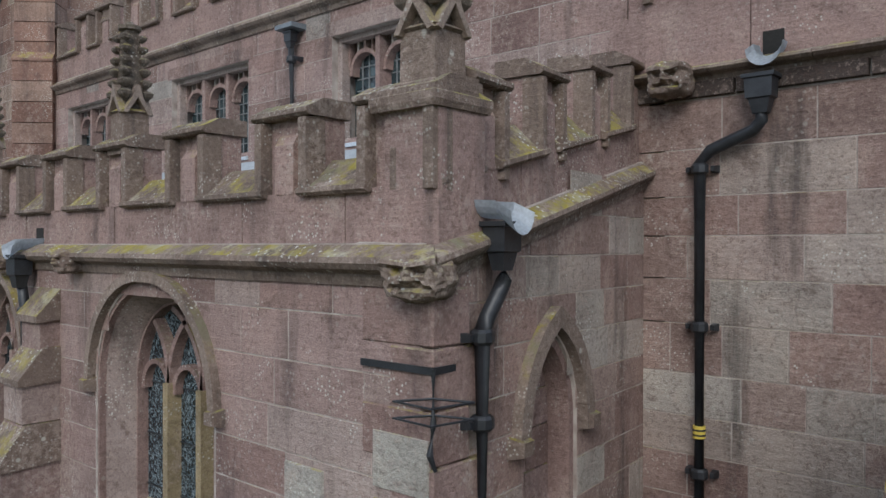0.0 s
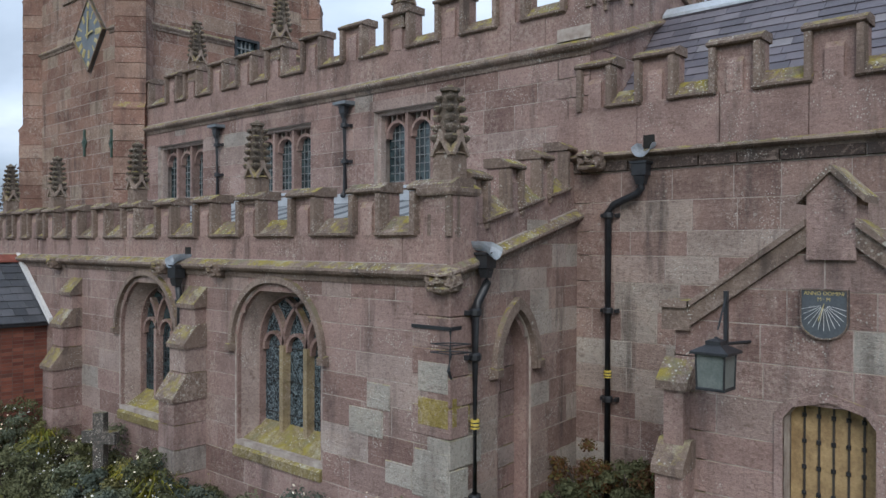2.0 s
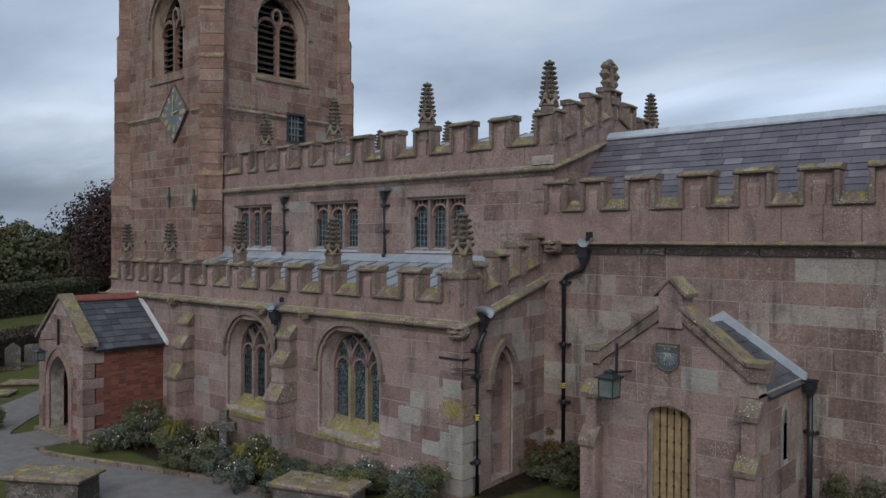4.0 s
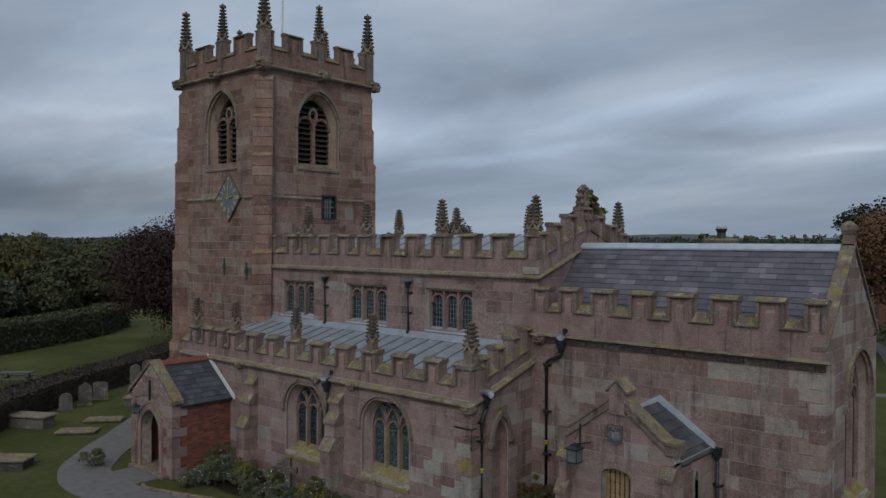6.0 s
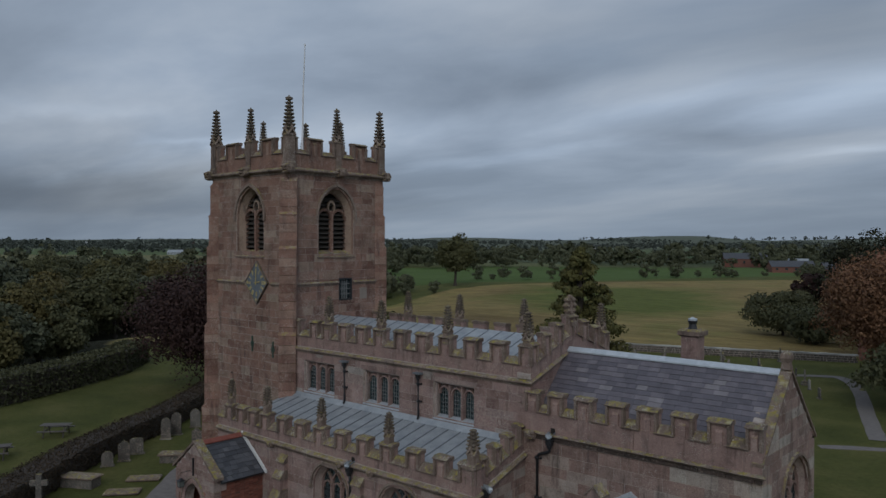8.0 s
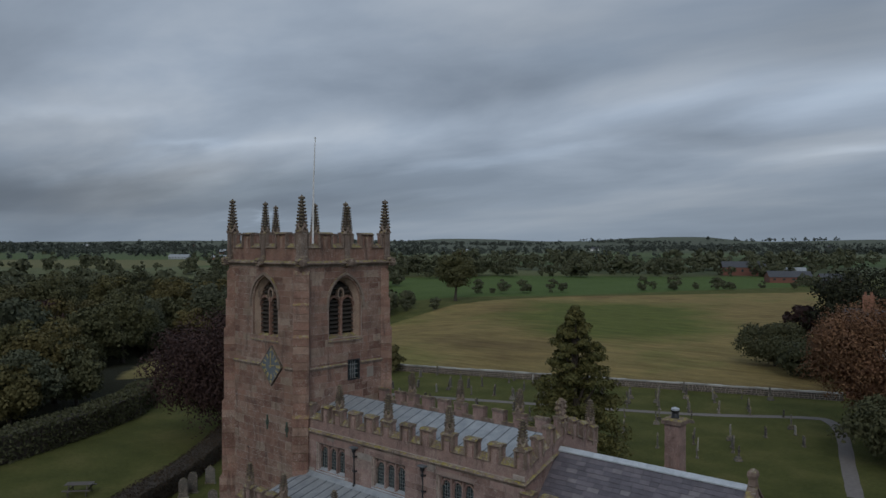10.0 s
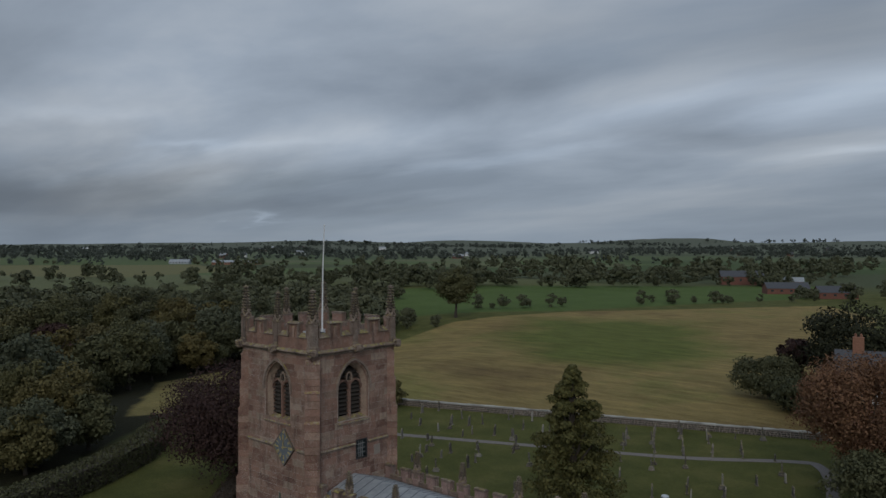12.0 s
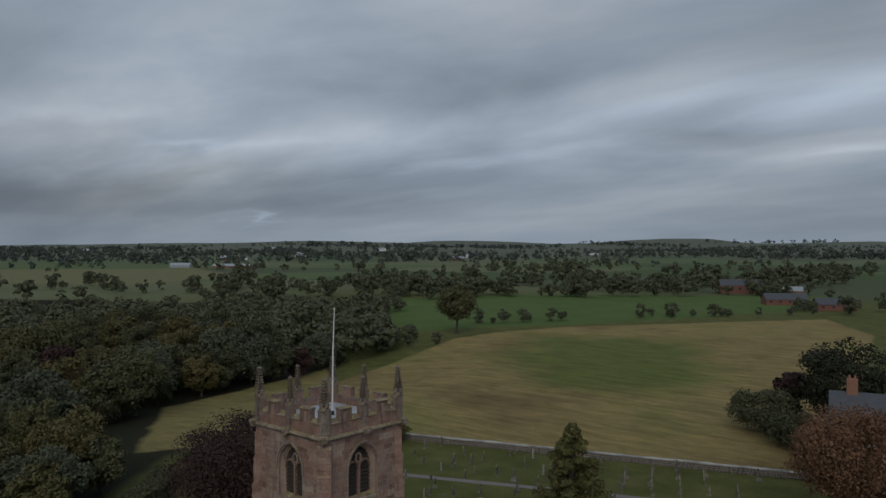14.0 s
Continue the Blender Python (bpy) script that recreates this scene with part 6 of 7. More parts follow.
def land(x, y):
    """Height of the ground."""
    z = 0.55 * ease(x, -8.0, -2.0) * (1 - ease(y, 10, 26)) * (1 - ease(-y, 4, 30)) * (1 - ease(x, 16, 40))
    far = math.hypot(x + 20, y - 20)
    if far > 260:
        k = ease(far, 260, 1200)
        z += k * (7 * noise.noise(Vector((x / 420, y / 420, 0.3))) + 3 * noise.noise(Vector((x / 150, y / 150, 2.1)))) - k * 3
    if far > 1800:
        z += 9 * ease(far, 1500, 3600) + 34 * ease(far, 1800, 3600) * max(0.0, noise.noise(Vector((x / 900, y / 900, 5.2))) + 0.35)
    # a long low hill on the skyline
    z += 22 * math.exp(-(((x + 1450) * 0.909 + (y - 3150) * 0.416) / 260) ** 4) * ease(far, 2900, 3400)
    # the wooded valley to the west lies lower
    z -= 5.0 * ease(-x, 75, 130) * (1 - ease(y + x * 0.4, 40, 120)) * (1 - ease(-x, 300, 480))
    return z


def poly_mask(k, pts, soft=1.0, wobble=2.0, scale=0.15):
    """1 inside a convex outline given anticlockwise, with an uneven edge."""
    x, y = k.axis(0), k.axis(1)
    best = None
    for (x0, y0), (x1, y1) in zip(pts, pts[1:] + pts[:1]):
        L = math.hypot(x1 - x0, y1 - y0)
        nx, ny = -(y1 - y0) / L, (x1 - x0) / L
        d = k.math("ADD", k.math("ADD", k.math("MULTIPLY", x, nx), k.math("MULTIPLY", y, ny)), -(nx * x0 + ny * y0))
        best = d if best is None else k.math("MINIMUM", best, d)
    n = k.math("MULTIPLY", k.math("SUBTRACT", k.noise(scale, 4), 0.5), wobble)
    return k.step(k.math("ADD", best, n), -soft, soft)


k = Nodes("grassland", 0.95)
k.b.inputs["Specular IOR Level"].default_value = 0.1
fine = k.noise(3.2, 6, 0.7)
lawn = k.ramp(k.noise(0.22, 6, 0.6), [(0.3, (0.070, 0.080, 0.026)), (0.5, (0.095, 0.103, 0.034)), (0.72, (0.14, 0.132, 0.052))])
# far patchwork of fields
cell = k.voronoi(0.0045, None, "Color")
sepc = k.t.nodes.new("ShaderNodeSeparateColor")
k.link(cell, sepc.inputs[0])
patch = k.ramp(sepc.outputs[0], [(0.0, (0.070, 0.10, 0.045)), (0.35, (0.10, 0.135, 0.060)), (0.55, (0.13, 0.145, 0.080)), (0.75, (0.080, 0.095, 0.055)), (1.0, (0.18, 0.165, 0.10))], "CONSTANT")
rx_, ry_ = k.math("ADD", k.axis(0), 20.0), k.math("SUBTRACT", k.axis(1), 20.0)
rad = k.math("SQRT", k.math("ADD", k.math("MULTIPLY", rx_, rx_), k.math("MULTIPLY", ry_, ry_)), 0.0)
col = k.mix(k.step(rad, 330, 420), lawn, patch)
# distance haze painted into the ground: colour fades to grey-green past 900 m
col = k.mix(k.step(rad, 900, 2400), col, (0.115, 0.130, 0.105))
GREENFIELD = [(-122, 196), (-60, 275), (-85, 420), (-235, 300), (-260, 210), (-140, 150)]
col = k.mix(poly_mask(k, GREENFIELD, 2, 4, 0.05), col, k.ramp(k.noise(0.06, 4), [(0.3, (0.075, 0.115, 0.035)), (0.7, (0.095, 0.14, 0.045))]))
STUB2 = [(-99, 39.9), (-8, 73.4), (-37, 232), (-62, 276), (-119, 193), (-131, 150), (-120, 104), (-106, 60)]
straw = k.ramp(k.noise(0.028, 6, 0.62, k.pos(1.2, 1.0, 1)), [(0.36, (0.20, 0.155, 0.075)), (0.45, (0.255, 0.205, 0.094)), (0.55, (0.265, 0.22, 0.10)), (0.62, (0.215, 0.205, 0.082))])
LUSH = [(-66, 101), (-49, 111), (-48, 147), (-70, 188), (-112, 167), (-101, 127)]
straw = k.mix(k.math("MULTIPLY", poly_mask(k, LUSH, 9, 60, 0.03), 0.85), straw, (0.105, 0.145, 0.038))
BARE = [(-75, 80), (-57, 77), (-58, 90), (-76, 88)]
straw = k.mix(k.math("MULTIPLY", poly_mask(k, BARE, 4, 22, 0.07), 0.6), straw, (0.12, 0.085, 0.05))
straw = k.mix(1.0, straw, (0.9, 0.86, 0.84), "MULTIPLY")
straw = k.mix(0.7, straw, k.ramp(k.noise(0.5, 6, 0.75, k.pos(0.2, 0.9, 1)), [(0.36, (0.6, 0.57, 0.52)), (0.5, (1.0, 1.0, 1.0)), (0.64, (1.42, 1.38, 1.3))]), "MULTIPLY")
straw = k.mix(0.5, straw, k.ramp(k.noise(0.5, 5, 0.7, k.pos(0.6, 3.0, 1)), [(0.3, (0.72, 0.72, 0.72)), (0.7, (1.28, 1.26, 1.2))]), "MULTIPLY")
col = k.mix(poly_mask(k, STUB2, 0.6, 3.0, 0.12), col, straw)
FARTAN = [(-640, 150), (-470, 215), (-560, 380), (-860, 500), (-1000, 260)]
col = k.mix(poly_mask(k, FARTAN, 4, 10, 0.02), col, (0.16, 0.155, 0.08))
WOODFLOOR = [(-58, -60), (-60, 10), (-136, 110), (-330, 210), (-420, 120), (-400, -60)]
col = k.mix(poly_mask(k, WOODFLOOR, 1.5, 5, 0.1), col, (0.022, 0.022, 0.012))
FIELD_CORNER = [(-80, 27), (-60, 54), (-136, 106), (-123, 54)]
col = k.mix(poly_mask(k, FIELD_CORNER, 0.6, 3.0, 0.12), col, k.mix(0.35, straw, (0.14, 0.15, 0.06)))
BED = [(-14.6, 0.35), (-13.4, 0.3), (-9.2, 1.7), (-3.0, 1.9), (-2.0, 6.8), (-14.7, 3.6)]
col = k.mix(poly_mask(k, BED, 0.1, 0.3, 1.0), col, k.ramp(k.noise(7, 5), [(0.3, (0.020, 0.015, 0.010)), (0.7, (0.050, 0.038, 0.026))]))
col = k.mix(0.55, col, k.ramp(fine, [(0.28, (0.55, 0.58, 0.5)), (0.72, (1.4, 1.36, 1.3))]), "MULTIPLY")
col = k.mix(0.35, col, k.ramp(k.noise(28, 3, 0.6), [(0.3, (0.6, 0.62, 0.5)), (0.7, (1.4, 1.35, 1.3))]), "MULTIPLY")
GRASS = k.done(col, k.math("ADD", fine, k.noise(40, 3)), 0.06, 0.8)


def grid_lines():
    v, out, s = 0.0, [0.0], 1.5
    while v < 3950:
        v += s
        s = max(1.5, v * 0.055)
        out.append(min(v, 3990.0))
    return out


half = grid_lines()
xs = sorted(set([-18 - v for v in half] + [-18 + v for v in half]))
ys = sorted(set([10 - v for v in half] + [10 + v for v in half]))
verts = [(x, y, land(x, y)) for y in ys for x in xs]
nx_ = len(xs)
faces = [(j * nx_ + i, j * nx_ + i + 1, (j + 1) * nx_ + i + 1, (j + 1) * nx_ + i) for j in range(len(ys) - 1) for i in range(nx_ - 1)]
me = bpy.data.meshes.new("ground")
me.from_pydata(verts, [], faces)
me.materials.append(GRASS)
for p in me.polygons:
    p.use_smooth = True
tagged(new("ground", me), "churchyard lawns, stubble field and far farmland greyed for haze", "ground", kind="structure")

GRAVEL = simple("grey_gravel", (0.145, 0.13, 0.12), (0.21, 0.19, 0.175), 3, 0.95, 0, 0.6, 60)


def ribbon(name, pts, width, label, material, lift=0.03):
    bm = bmesh.new()
    smooth_pts = []
    P = [Vector((*p, 0)) for p in pts]
    for i in range(len(P) - 1):
        p0, p1, p2, p3 = P[max(i - 1, 0)], P[i], P[i + 1], P[min(i + 2, len(P) - 1)]
        for s in range(8):
            t = s / 8
            smooth_pts.append(0.5 * ((2 * p1) + (p2 - p0) * t + (2 * p0 - 5 * p1 + 4 * p2 - p3) * t * t + (3 * p1 - p0 - 3 * p2 + p3) * t ** 3))
    smooth_pts.append(P[-1])
    prev = None
    for i, p in enumerate(smooth_pts):
        d = (smooth_pts[min(i + 1, len(smooth_pts) - 1)] - smooth_pts[max(i - 1, 0)]).normalized()
        n = Vector((-d.y, d.x, 0)) * (width / 2 + 0.08 * noise.noise(p * 0.7))
        row = [bm.verts.new((q.x, q.y, land(q.x, q.y) + z)) for q, z in ((p + n, -0.1), (p + n, lift), (p - n, lift), (p - n, -0.1))]
        if prev:
            for j in range(3):
                bm.faces.new((prev[j], prev[j + 1], row[j + 1], row[j]))
        prev = row
    return tagged(part(name, bm, material), label, "path", kind="structure")


ribbon("path_porch", [(-2.0, 1.5), (-5.5, 0.9), (-9.0, 0.6), (-13.2, -0.7), (-16.0, -1.0), (-18.2, -0.6), (-20.4, 1.1), (-22.6, 3.4), (-25.2, 6.0), (-28.0, 9.6)], 1.9, "grey gravel path round the porch", GRAVEL)
ribbon("path_door", [(-16.4, -0.6), (-16.4, 0.9)], 1.9, "gravel before the porch door", GRAVEL, 0.034)
ribbon("path_north", [(-60, 37.5), (-46.6, 42.9), (-31, 49.7), (-17.9, 55.5), (-8.5, 61.7), (-6.0, 61.4), (-3.6, 56.0), (-0.9, 46.7), (1.5, 38.7)], 1.1, "pale path through the far graves", GRAVEL)
ribbon("path_east", [(-0.9, 34.6), (0.8, 35.7), (2.5, 36.6)], 0.8, "narrow pale path east of the church", GRAVEL, 0.034)
kerb = thing("bed_kerb", "low stone kerb round the flower bed", "kerb", kind="structure")
kp = [(-15.0, 0.0), (-14.6, -0.15), (-13.4, 0.2), (-11.3, 0.95), (-9.2, 1.65), (-7.0, 1.95), (-4.5, 2.2)]
for a, b in zip(kp, kp[1:]):
    n = max(1, round(math.hypot(b[0] - a[0], b[1] - a[1]) / 0.7))
    for i in range(n):
        p, q = [Vector((a[0] + (b[0] - a[0]) * f, a[1] + (b[1] - a[1]) * f, 0)) for f in (i / n + 0.005, (i + 1) / n - 0.005)]
        F = wall_frame(p, (q - p).to_2d())
        bm = bmesh.new(); bar(bm, F, 0, (q - p).length, land(p.x, p.y) - 0.1, land(p.x, p.y) + 0.13, -0.06, 0.06, 0.01); part("kerb_stone", bm, TRIM, kerb)

# ---- growing things ----
def leaf_mat(name, stops, rough=0.7):
    k = Nodes(name, rough)
    k.b.inputs["Specular IOR Level"].default_value = 0.15
    c = k.ramp(k.rand(False), stops)
    c = k.mix(0.6, c, k.ramp(k.noise(0.35, 4), [(0.3, (0.75, 0.77, 0.75)), (0.7, (1.25, 1.22, 1.18))]), "MULTIPLY")
    o = k.t.nodes.new("ShaderNodeObjectInfo")
    c = k.mix(0.7, c, k.ramp(o.outputs["Random"], [(0, (0.62, 0.68, 0.7)), (0.5, (1, 1, 1)), (0.8, (1.25, 1.18, 0.9)), (1, (1.5, 1.1, 0.7))]), "MULTIPLY")
    return k.done(c)


GREEN = leaf_mat("dark_green_leaves", [(0, (0.062, 0.067, 0.036)), (1, (0.090, 0.091, 0.048))])
# haze is put into these two leaf colours: greyer and paler with distance
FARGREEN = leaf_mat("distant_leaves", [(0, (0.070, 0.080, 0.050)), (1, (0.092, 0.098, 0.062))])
HAZEGREEN = leaf_mat("haze_paled_leaves", [(0, (0.088, 0.10, 0.085)), (1, (0.112, 0.125, 0.105))])
COPPER = leaf_mat("copper_beech_leaves", [(0, (0.044, 0.024, 0.024)), (1, (0.080, 0.044, 0.036))])
AUTUMN = leaf_mat("orange_autumn_leaves", [(0, (0.115, 0.062, 0.040)), (0.5, (0.165, 0.086, 0.048)), (1, (0.205, 0.118, 0.066))])
YEW = leaf_mat("dark_yew_needles", [(0, (0.017, 0.023, 0.018)), (1, (0.032, 0.040, 0.028))])
FIRG = leaf_mat("fir_needles", [(0, (0.052, 0.058, 0.026)), (1, (0.105, 0.100, 0.042))])
HEDGE = leaf_mat("clipped_hedge_leaves", [(0, (0.045, 0.034, 0.025)), (1, (0.085, 0.060, 0.040))])
PLANT = leaf_mat("border_plant_leaves", [(0, (0.075, 0.082, 0.042)), (1, (0.15, 0.15, 0.078))])
SILVER = leaf_mat("grey_green_leaves", [(0, (0.075, 0.092, 0.070)), (1, (0.15, 0.17, 0.135))])
RUSSET = leaf_mat("russet_shrub_leaves", [(0, (0.065, 0.029, 0.018)), (0.5, (0.117, 0.058, 0.026)), (1, (0.091, 0.104, 0.039))])
GOLD = leaf_mat("yellow_blades", [(0, (0.12, 0.13, 0.02)), (1, (0.26, 0.22, 0.04))])
PETAL = leaf_mat("white_petals", [(0, (0.5, 0.48, 0.46)), (1, (0.7, 0.68, 0.66))])
BARK = simple("bark", (0.035, 0.028, 0.022), (0.08, 0.066, 0.052), 5, 0.95, 0, 0.8)


def leaves(rng, centres, radii, per, size, squash=0.8, jitter=0.42):
    """Small leaf quads over the surfaces of clumps."""
    c = np.repeat(np.asarray(centres, float), per, axis=0)
    r = np.repeat(np.asarray(radii, float), per)
    n = len(c)
    d = rng.normal(size=(n, 3))
    d /= np.linalg.norm(d, axis=1)[:, None]
    d[:, 2] = np.where(d[:, 2] < -0.5, -d[:, 2], d[:, 2])
    rad = r * rng.uniform(0.55, 1.08, n)
    p = c + d * rad[:, None] * np.array([1, 1, squash])
    nn = d + rng.normal(scale=jitter, size=(n, 3))
    nn /= np.linalg.norm(nn, axis=1)[:, None]
    a = np.cross(nn, rng.normal(size=(n, 3)))
    a /= np.linalg.norm(a, axis=1)[:, None]
    b = np.cross(nn, a)
    s = (size * rng.uniform(0.6, 1.4, n))[:, None]
    v = np.stack([p - a * s, p - b * s * 0.6, p + a * s, p + b * s * 0.6], axis=1)
    return v.reshape(-1, 3)


def leaf_mesh(name, v, material):
    n = len(v) // 4
    me = bpy.data.meshes.new(name)
    me.vertices.add(len(v)); me.vertices.foreach_set("co", v.astype(np.float32).ravel())
    me.loops.add(4 * n); me.loops.foreach_set("vertex_index", np.arange(4 * n, dtype=np.int32))
    me.polygons.add(n); me.polygons.foreach_set("loop_start", np.arange(0, 4 * n, 4, dtype=np.int32))
    me.update(calc_edges=True)
    me.materials.append(material)
    return me


def clumps(rng, shape, R, H, base, n):
    """Clump centres filling a crown."""
    out, rad = [], []
    for _ in range(n):
        if shape == "cone":
            f = rng.uniform(0, 1) ** 1.25
            z = base + (H - base) * f
            rr = R * (1 - f) ** 0.62 * rng.uniform(0.25, 1.0)
            a = rng.uniform(0, 2 * np.pi)
            out.append((rr * np.cos(a), rr * np.sin(a), z)); rad.append(max(0.25, R * 0.24 * (1.1 - f * 0.75)))
        else:
            d = rng.normal(size=3); d /= np.linalg.norm(d)
            q = rng.uniform(0.3, 1.0) ** 0.5
            z = base + (H - base) * (0.5 + 0.5 * d[2] * q * 0.85)
            w = 1.0 if z > base + (H - base) * 0.35 else 0.8
            out.append((d[0] * q * R * 0.8 * w, d[1] * q * R * 0.8 * w, z)); rad.append(R * rng.uniform(0.2, 0.36))
    return out, rad


def tree(name, label, at, R, H, base, n, per, size, material, shape="round", seed=0, limbs=6, category="tree", group="", squash=0.8):
    rng = np.random.default_rng(seed)
    x, y = at
    t = thing(name, label, category, group, at=Matrix.Translation((x, y, land(x, y) - 0.05)))
    c, r = clumps(rng, shape, R, H, base, n)
    me = leaf_mesh("crown", leaves(rng, c, r, per, size, squash), material)
    ob = new("crown", me); ob.parent = t
    bm = bmesh.new()
    tr = max(0.06, H * 0.028)
    lean = rng.normal(scale=0.02 * H, size=2)
    top = H * (0.9 if shape == "cone" else 0.6)
    tube(bm, [(0, 0, -0.2), (0, 0, 0.1 * H), (lean[0] * 0.5, lean[1] * 0.5, top * 0.6), (lean[0], lean[1], top)], [tr * 1.5, tr, tr * 0.7, tr * 0.2], 8)
    if limbs > 4:
        part("trunk", bm, BARK, t)
        bm = None
    for i in range(limbs):
        j = rng.integers(len(c))
        bm = bmesh.new() if limbs > 4 else bm
        z0 = min(c[j][2] * 0.7, top * 0.9) * rng.uniform(0.6, 0.95)
        tube(bm, [(0, 0, z0), (c[j][0] * 0.5, c[j][1] * 0.5, (z0 + c[j][2]) * 0.52), c[j]], [tr * 0.5, tr * 0.3, tr * 0.1], 5)
        if limbs > 4:
            part("limb", bm, BARK, t)
    if limbs <= 4:
        part("trunk", bm, BARK, t)
    return t


tree("conifer_tree", "tall conifer with olive foliage behind the church", (-17.6, 34), 4.4, 12.1, 0.8, 190, 150, 0.125, FIRG, "cone", 3, 12, squash=0.6)
tree("copper_beech", "broad dark copper beech beside the hedge", (-45, 21), 9.0, 10.4, 0.6, 130, 420, 0.115, COPPER, "round", 4, 10)
tree("autumn_tree", "spreading tree with orange autumn leaves", (-0.5, 57), 7.5, 12.4, 1.5, 120, 420, 0.115, AUTUMN, "round", 5, 10)
tree("autumn_tree", "tree with thinning orange-brown leaves", (9.5, 55), 7.0, 12.0, 1.5, 100, 400, 0.115, AUTUMN, "round", 15, 10)
tree("dark_shrub", "dark evergreen shrub below the orange tree", (1.5, 49), 4.2, 5.2, 0.1, 50, 180, 0.15, GREEN, "round", 6, 4, "shrub")
tree("dark_shrub", "dark evergreen shrub beside the path", (7.5, 46), 4.4, 5.0, 0.1, 50, 180, 0.15, GREEN, "round", 16, 4, "shrub")
tree("yew_tree", "black-green yew behind the house", (-10.5, 94), 7.5, 14.5, 0.5, 90, 160, 0.22, YEW, "round", 7, 6)
tree("yew_tree", "black-green yew beside the house", (2, 100), 8, 16, 0.5, 90, 160, 0.22, YEW, "round", 17, 6)
tree("hedge_tree", "rounded dark green thicket at the field corner", (-21.5, 93), 5.6, 6.2, 0.1, 70, 180, 0.18, GREEN, "round", 8, 4, "shrub")
tree("hedge_tree", "rounded dark green thicket on the field edge", (-15.5, 86), 4.2, 4.6, 0.1, 60, 180, 0.18, GREEN, "round", 18, 4, "shrub")
tree("hedge_tree", "red-leaved shrub rising from the thicket", (-19, 97), 3.4, 9.0, 2.0, 40, 90, 0.26, COPPER, "round", 9, 4, "shrub")
tree("oak_tree", "lone round oak on the field boundary", (-137, 159), 6.6, 15.5, 3.2, 100, 110, 0.36, GREEN, "round", 10, 8)
tree("round_bush", "clipped dark bush by the churchyard wall", (-58, 52.5), 2.6, 3.6, 0.1, 30, 70, 0.25, GREEN, "round", 11, 3, "shrub")
tree("tree", "leafy tree at the wood's near corner", (-62, -8), 6, 6, 0.3, 90, 180, 0.14, GREEN, "round", 12, 6)

# near woodland: separate trees sharing a few shapes
rw = random.Random(77)
protos = []
for i, (R, H, m) in enumerate(((5.2, 10.5, GREEN), (6.0, 12.5, GREEN), (4.4, 9.0, GREEN), (5.5, 11.0, FARGREEN), (5.0, 8.6, COPPER))):
    protos.append(tree("woodland_tree", "leafy tree of the dark riverside wood", (-112 - 9 * i, 20 + 14 * i), R, H, 0.4, 64, 120, 0.26, m, "round", 100 + i, 4, "tree", "riverside wood"))


def west_edge(y):
    """x of the wood's eastern edge at y."""
    pts = [(-60, -58), (6, -59), (18, -66), (26, -84), (34, -104), (52, -120), (78, -129), (104, -133), (132, -139), (170, -190)]
    for (y0, x0), (y1, x1) in zip(pts, pts[1:]):
        if y0 <= y <= y1:
            return x0 + (x1 - x0) * (y - y0) / (y1 - y0)
    return -62 if y < -60 else -200


n_near = 0
far_list = []
y = -40.0
while y < 175:
    x = west_edge(y) - rw.uniform(1, 4)
    lim = -340 + max(0, y - 60) * 0.9
    while x > lim:
        px, py = x + rw.uniform(-2.5, 2.5), y + rw.uniform(-2.5, 2.5)
        river = abs((py - 30) - (-(px + 118)) * 0.15) < 5 and px > -150 or (math.hypot(px + 148, py - 98) < 9)
        if not river:
            if px > -215 and n_near < 270:
                n_near += 1
                s = rw.uniform(0.75, 1.25) if px < -95 else rw.uniform(0.55, 0.8)
                pr = rw.choices(protos, (5, 5, 5, 4, 1))[0]
                copy_thing(pr, Matrix.Translation((px, py, land(px, py) - 0.2)) @ Matrix.Rotation(rw.uniform(0, 6.28), 4, "Z") @ Matrix.Scale(s, 4))
            else:
                far_list.append((px, py, rw.uniform(4.5, 7), rw.uniform(8, 13)))
        x -= rw.uniform(7.5, 11.5) if x < -95 else rw.uniform(3.8, 5.6)
    y += 8.0

# hedgerows and belts of trees over the far farmland
def belt(x0, y0, x1, y1, step, h, spread=3.0, gap=0.0):
    L = math.hypot(x1 - x0, y1 - y0)
    n = int(L / step)
    for i in range(n):
        f = (i + rw.random()) / n
        if rw.random() < gap:
            continue
        hh = h * rw.uniform(0.55, 1.25)
        far_list.append((x0 + (x1 - x0) * f + rw.gauss(0, spread), y0 + (y1 - y0) * f + rw.gauss(0, spread), hh * rw.uniform(0.42, 0.6), hh))


belt(-175, 150, -128, 140, 4, 4.5, 2)
belt(-150, 176, -130, 212, 4.0, 5.0, 2, 0.2)
belt(-134, 215, -130, 240, 4.0, 5.0, 2, 0.1)
belt(-118, 236, -66, 292, 5.0, 4.5, 1.5, 0.25)
belt(-250, 235, -160, 352, 9, 11, 6, 0.3)
belt(-230, 280, -100, 420, 7, 10, 6, 0.15)
belt(-340, 190, -235, 300, 8, 12, 8)
belt(-400, 250, -140, 520, 8, 12, 10, 0.1)
belt(-200, 170, -235, 300, 8, 10, 6)
belt(-60, 300, 60, 420, 8, 11, 8)
belt(-120, 318, -50, 306, 6, 6, 3, 0.2)
belt(-150, 392, -90, 380, 8, 8, 4, 0.2)
belt(10, 120, 40, 330, 8, 12, 8, 0.1)
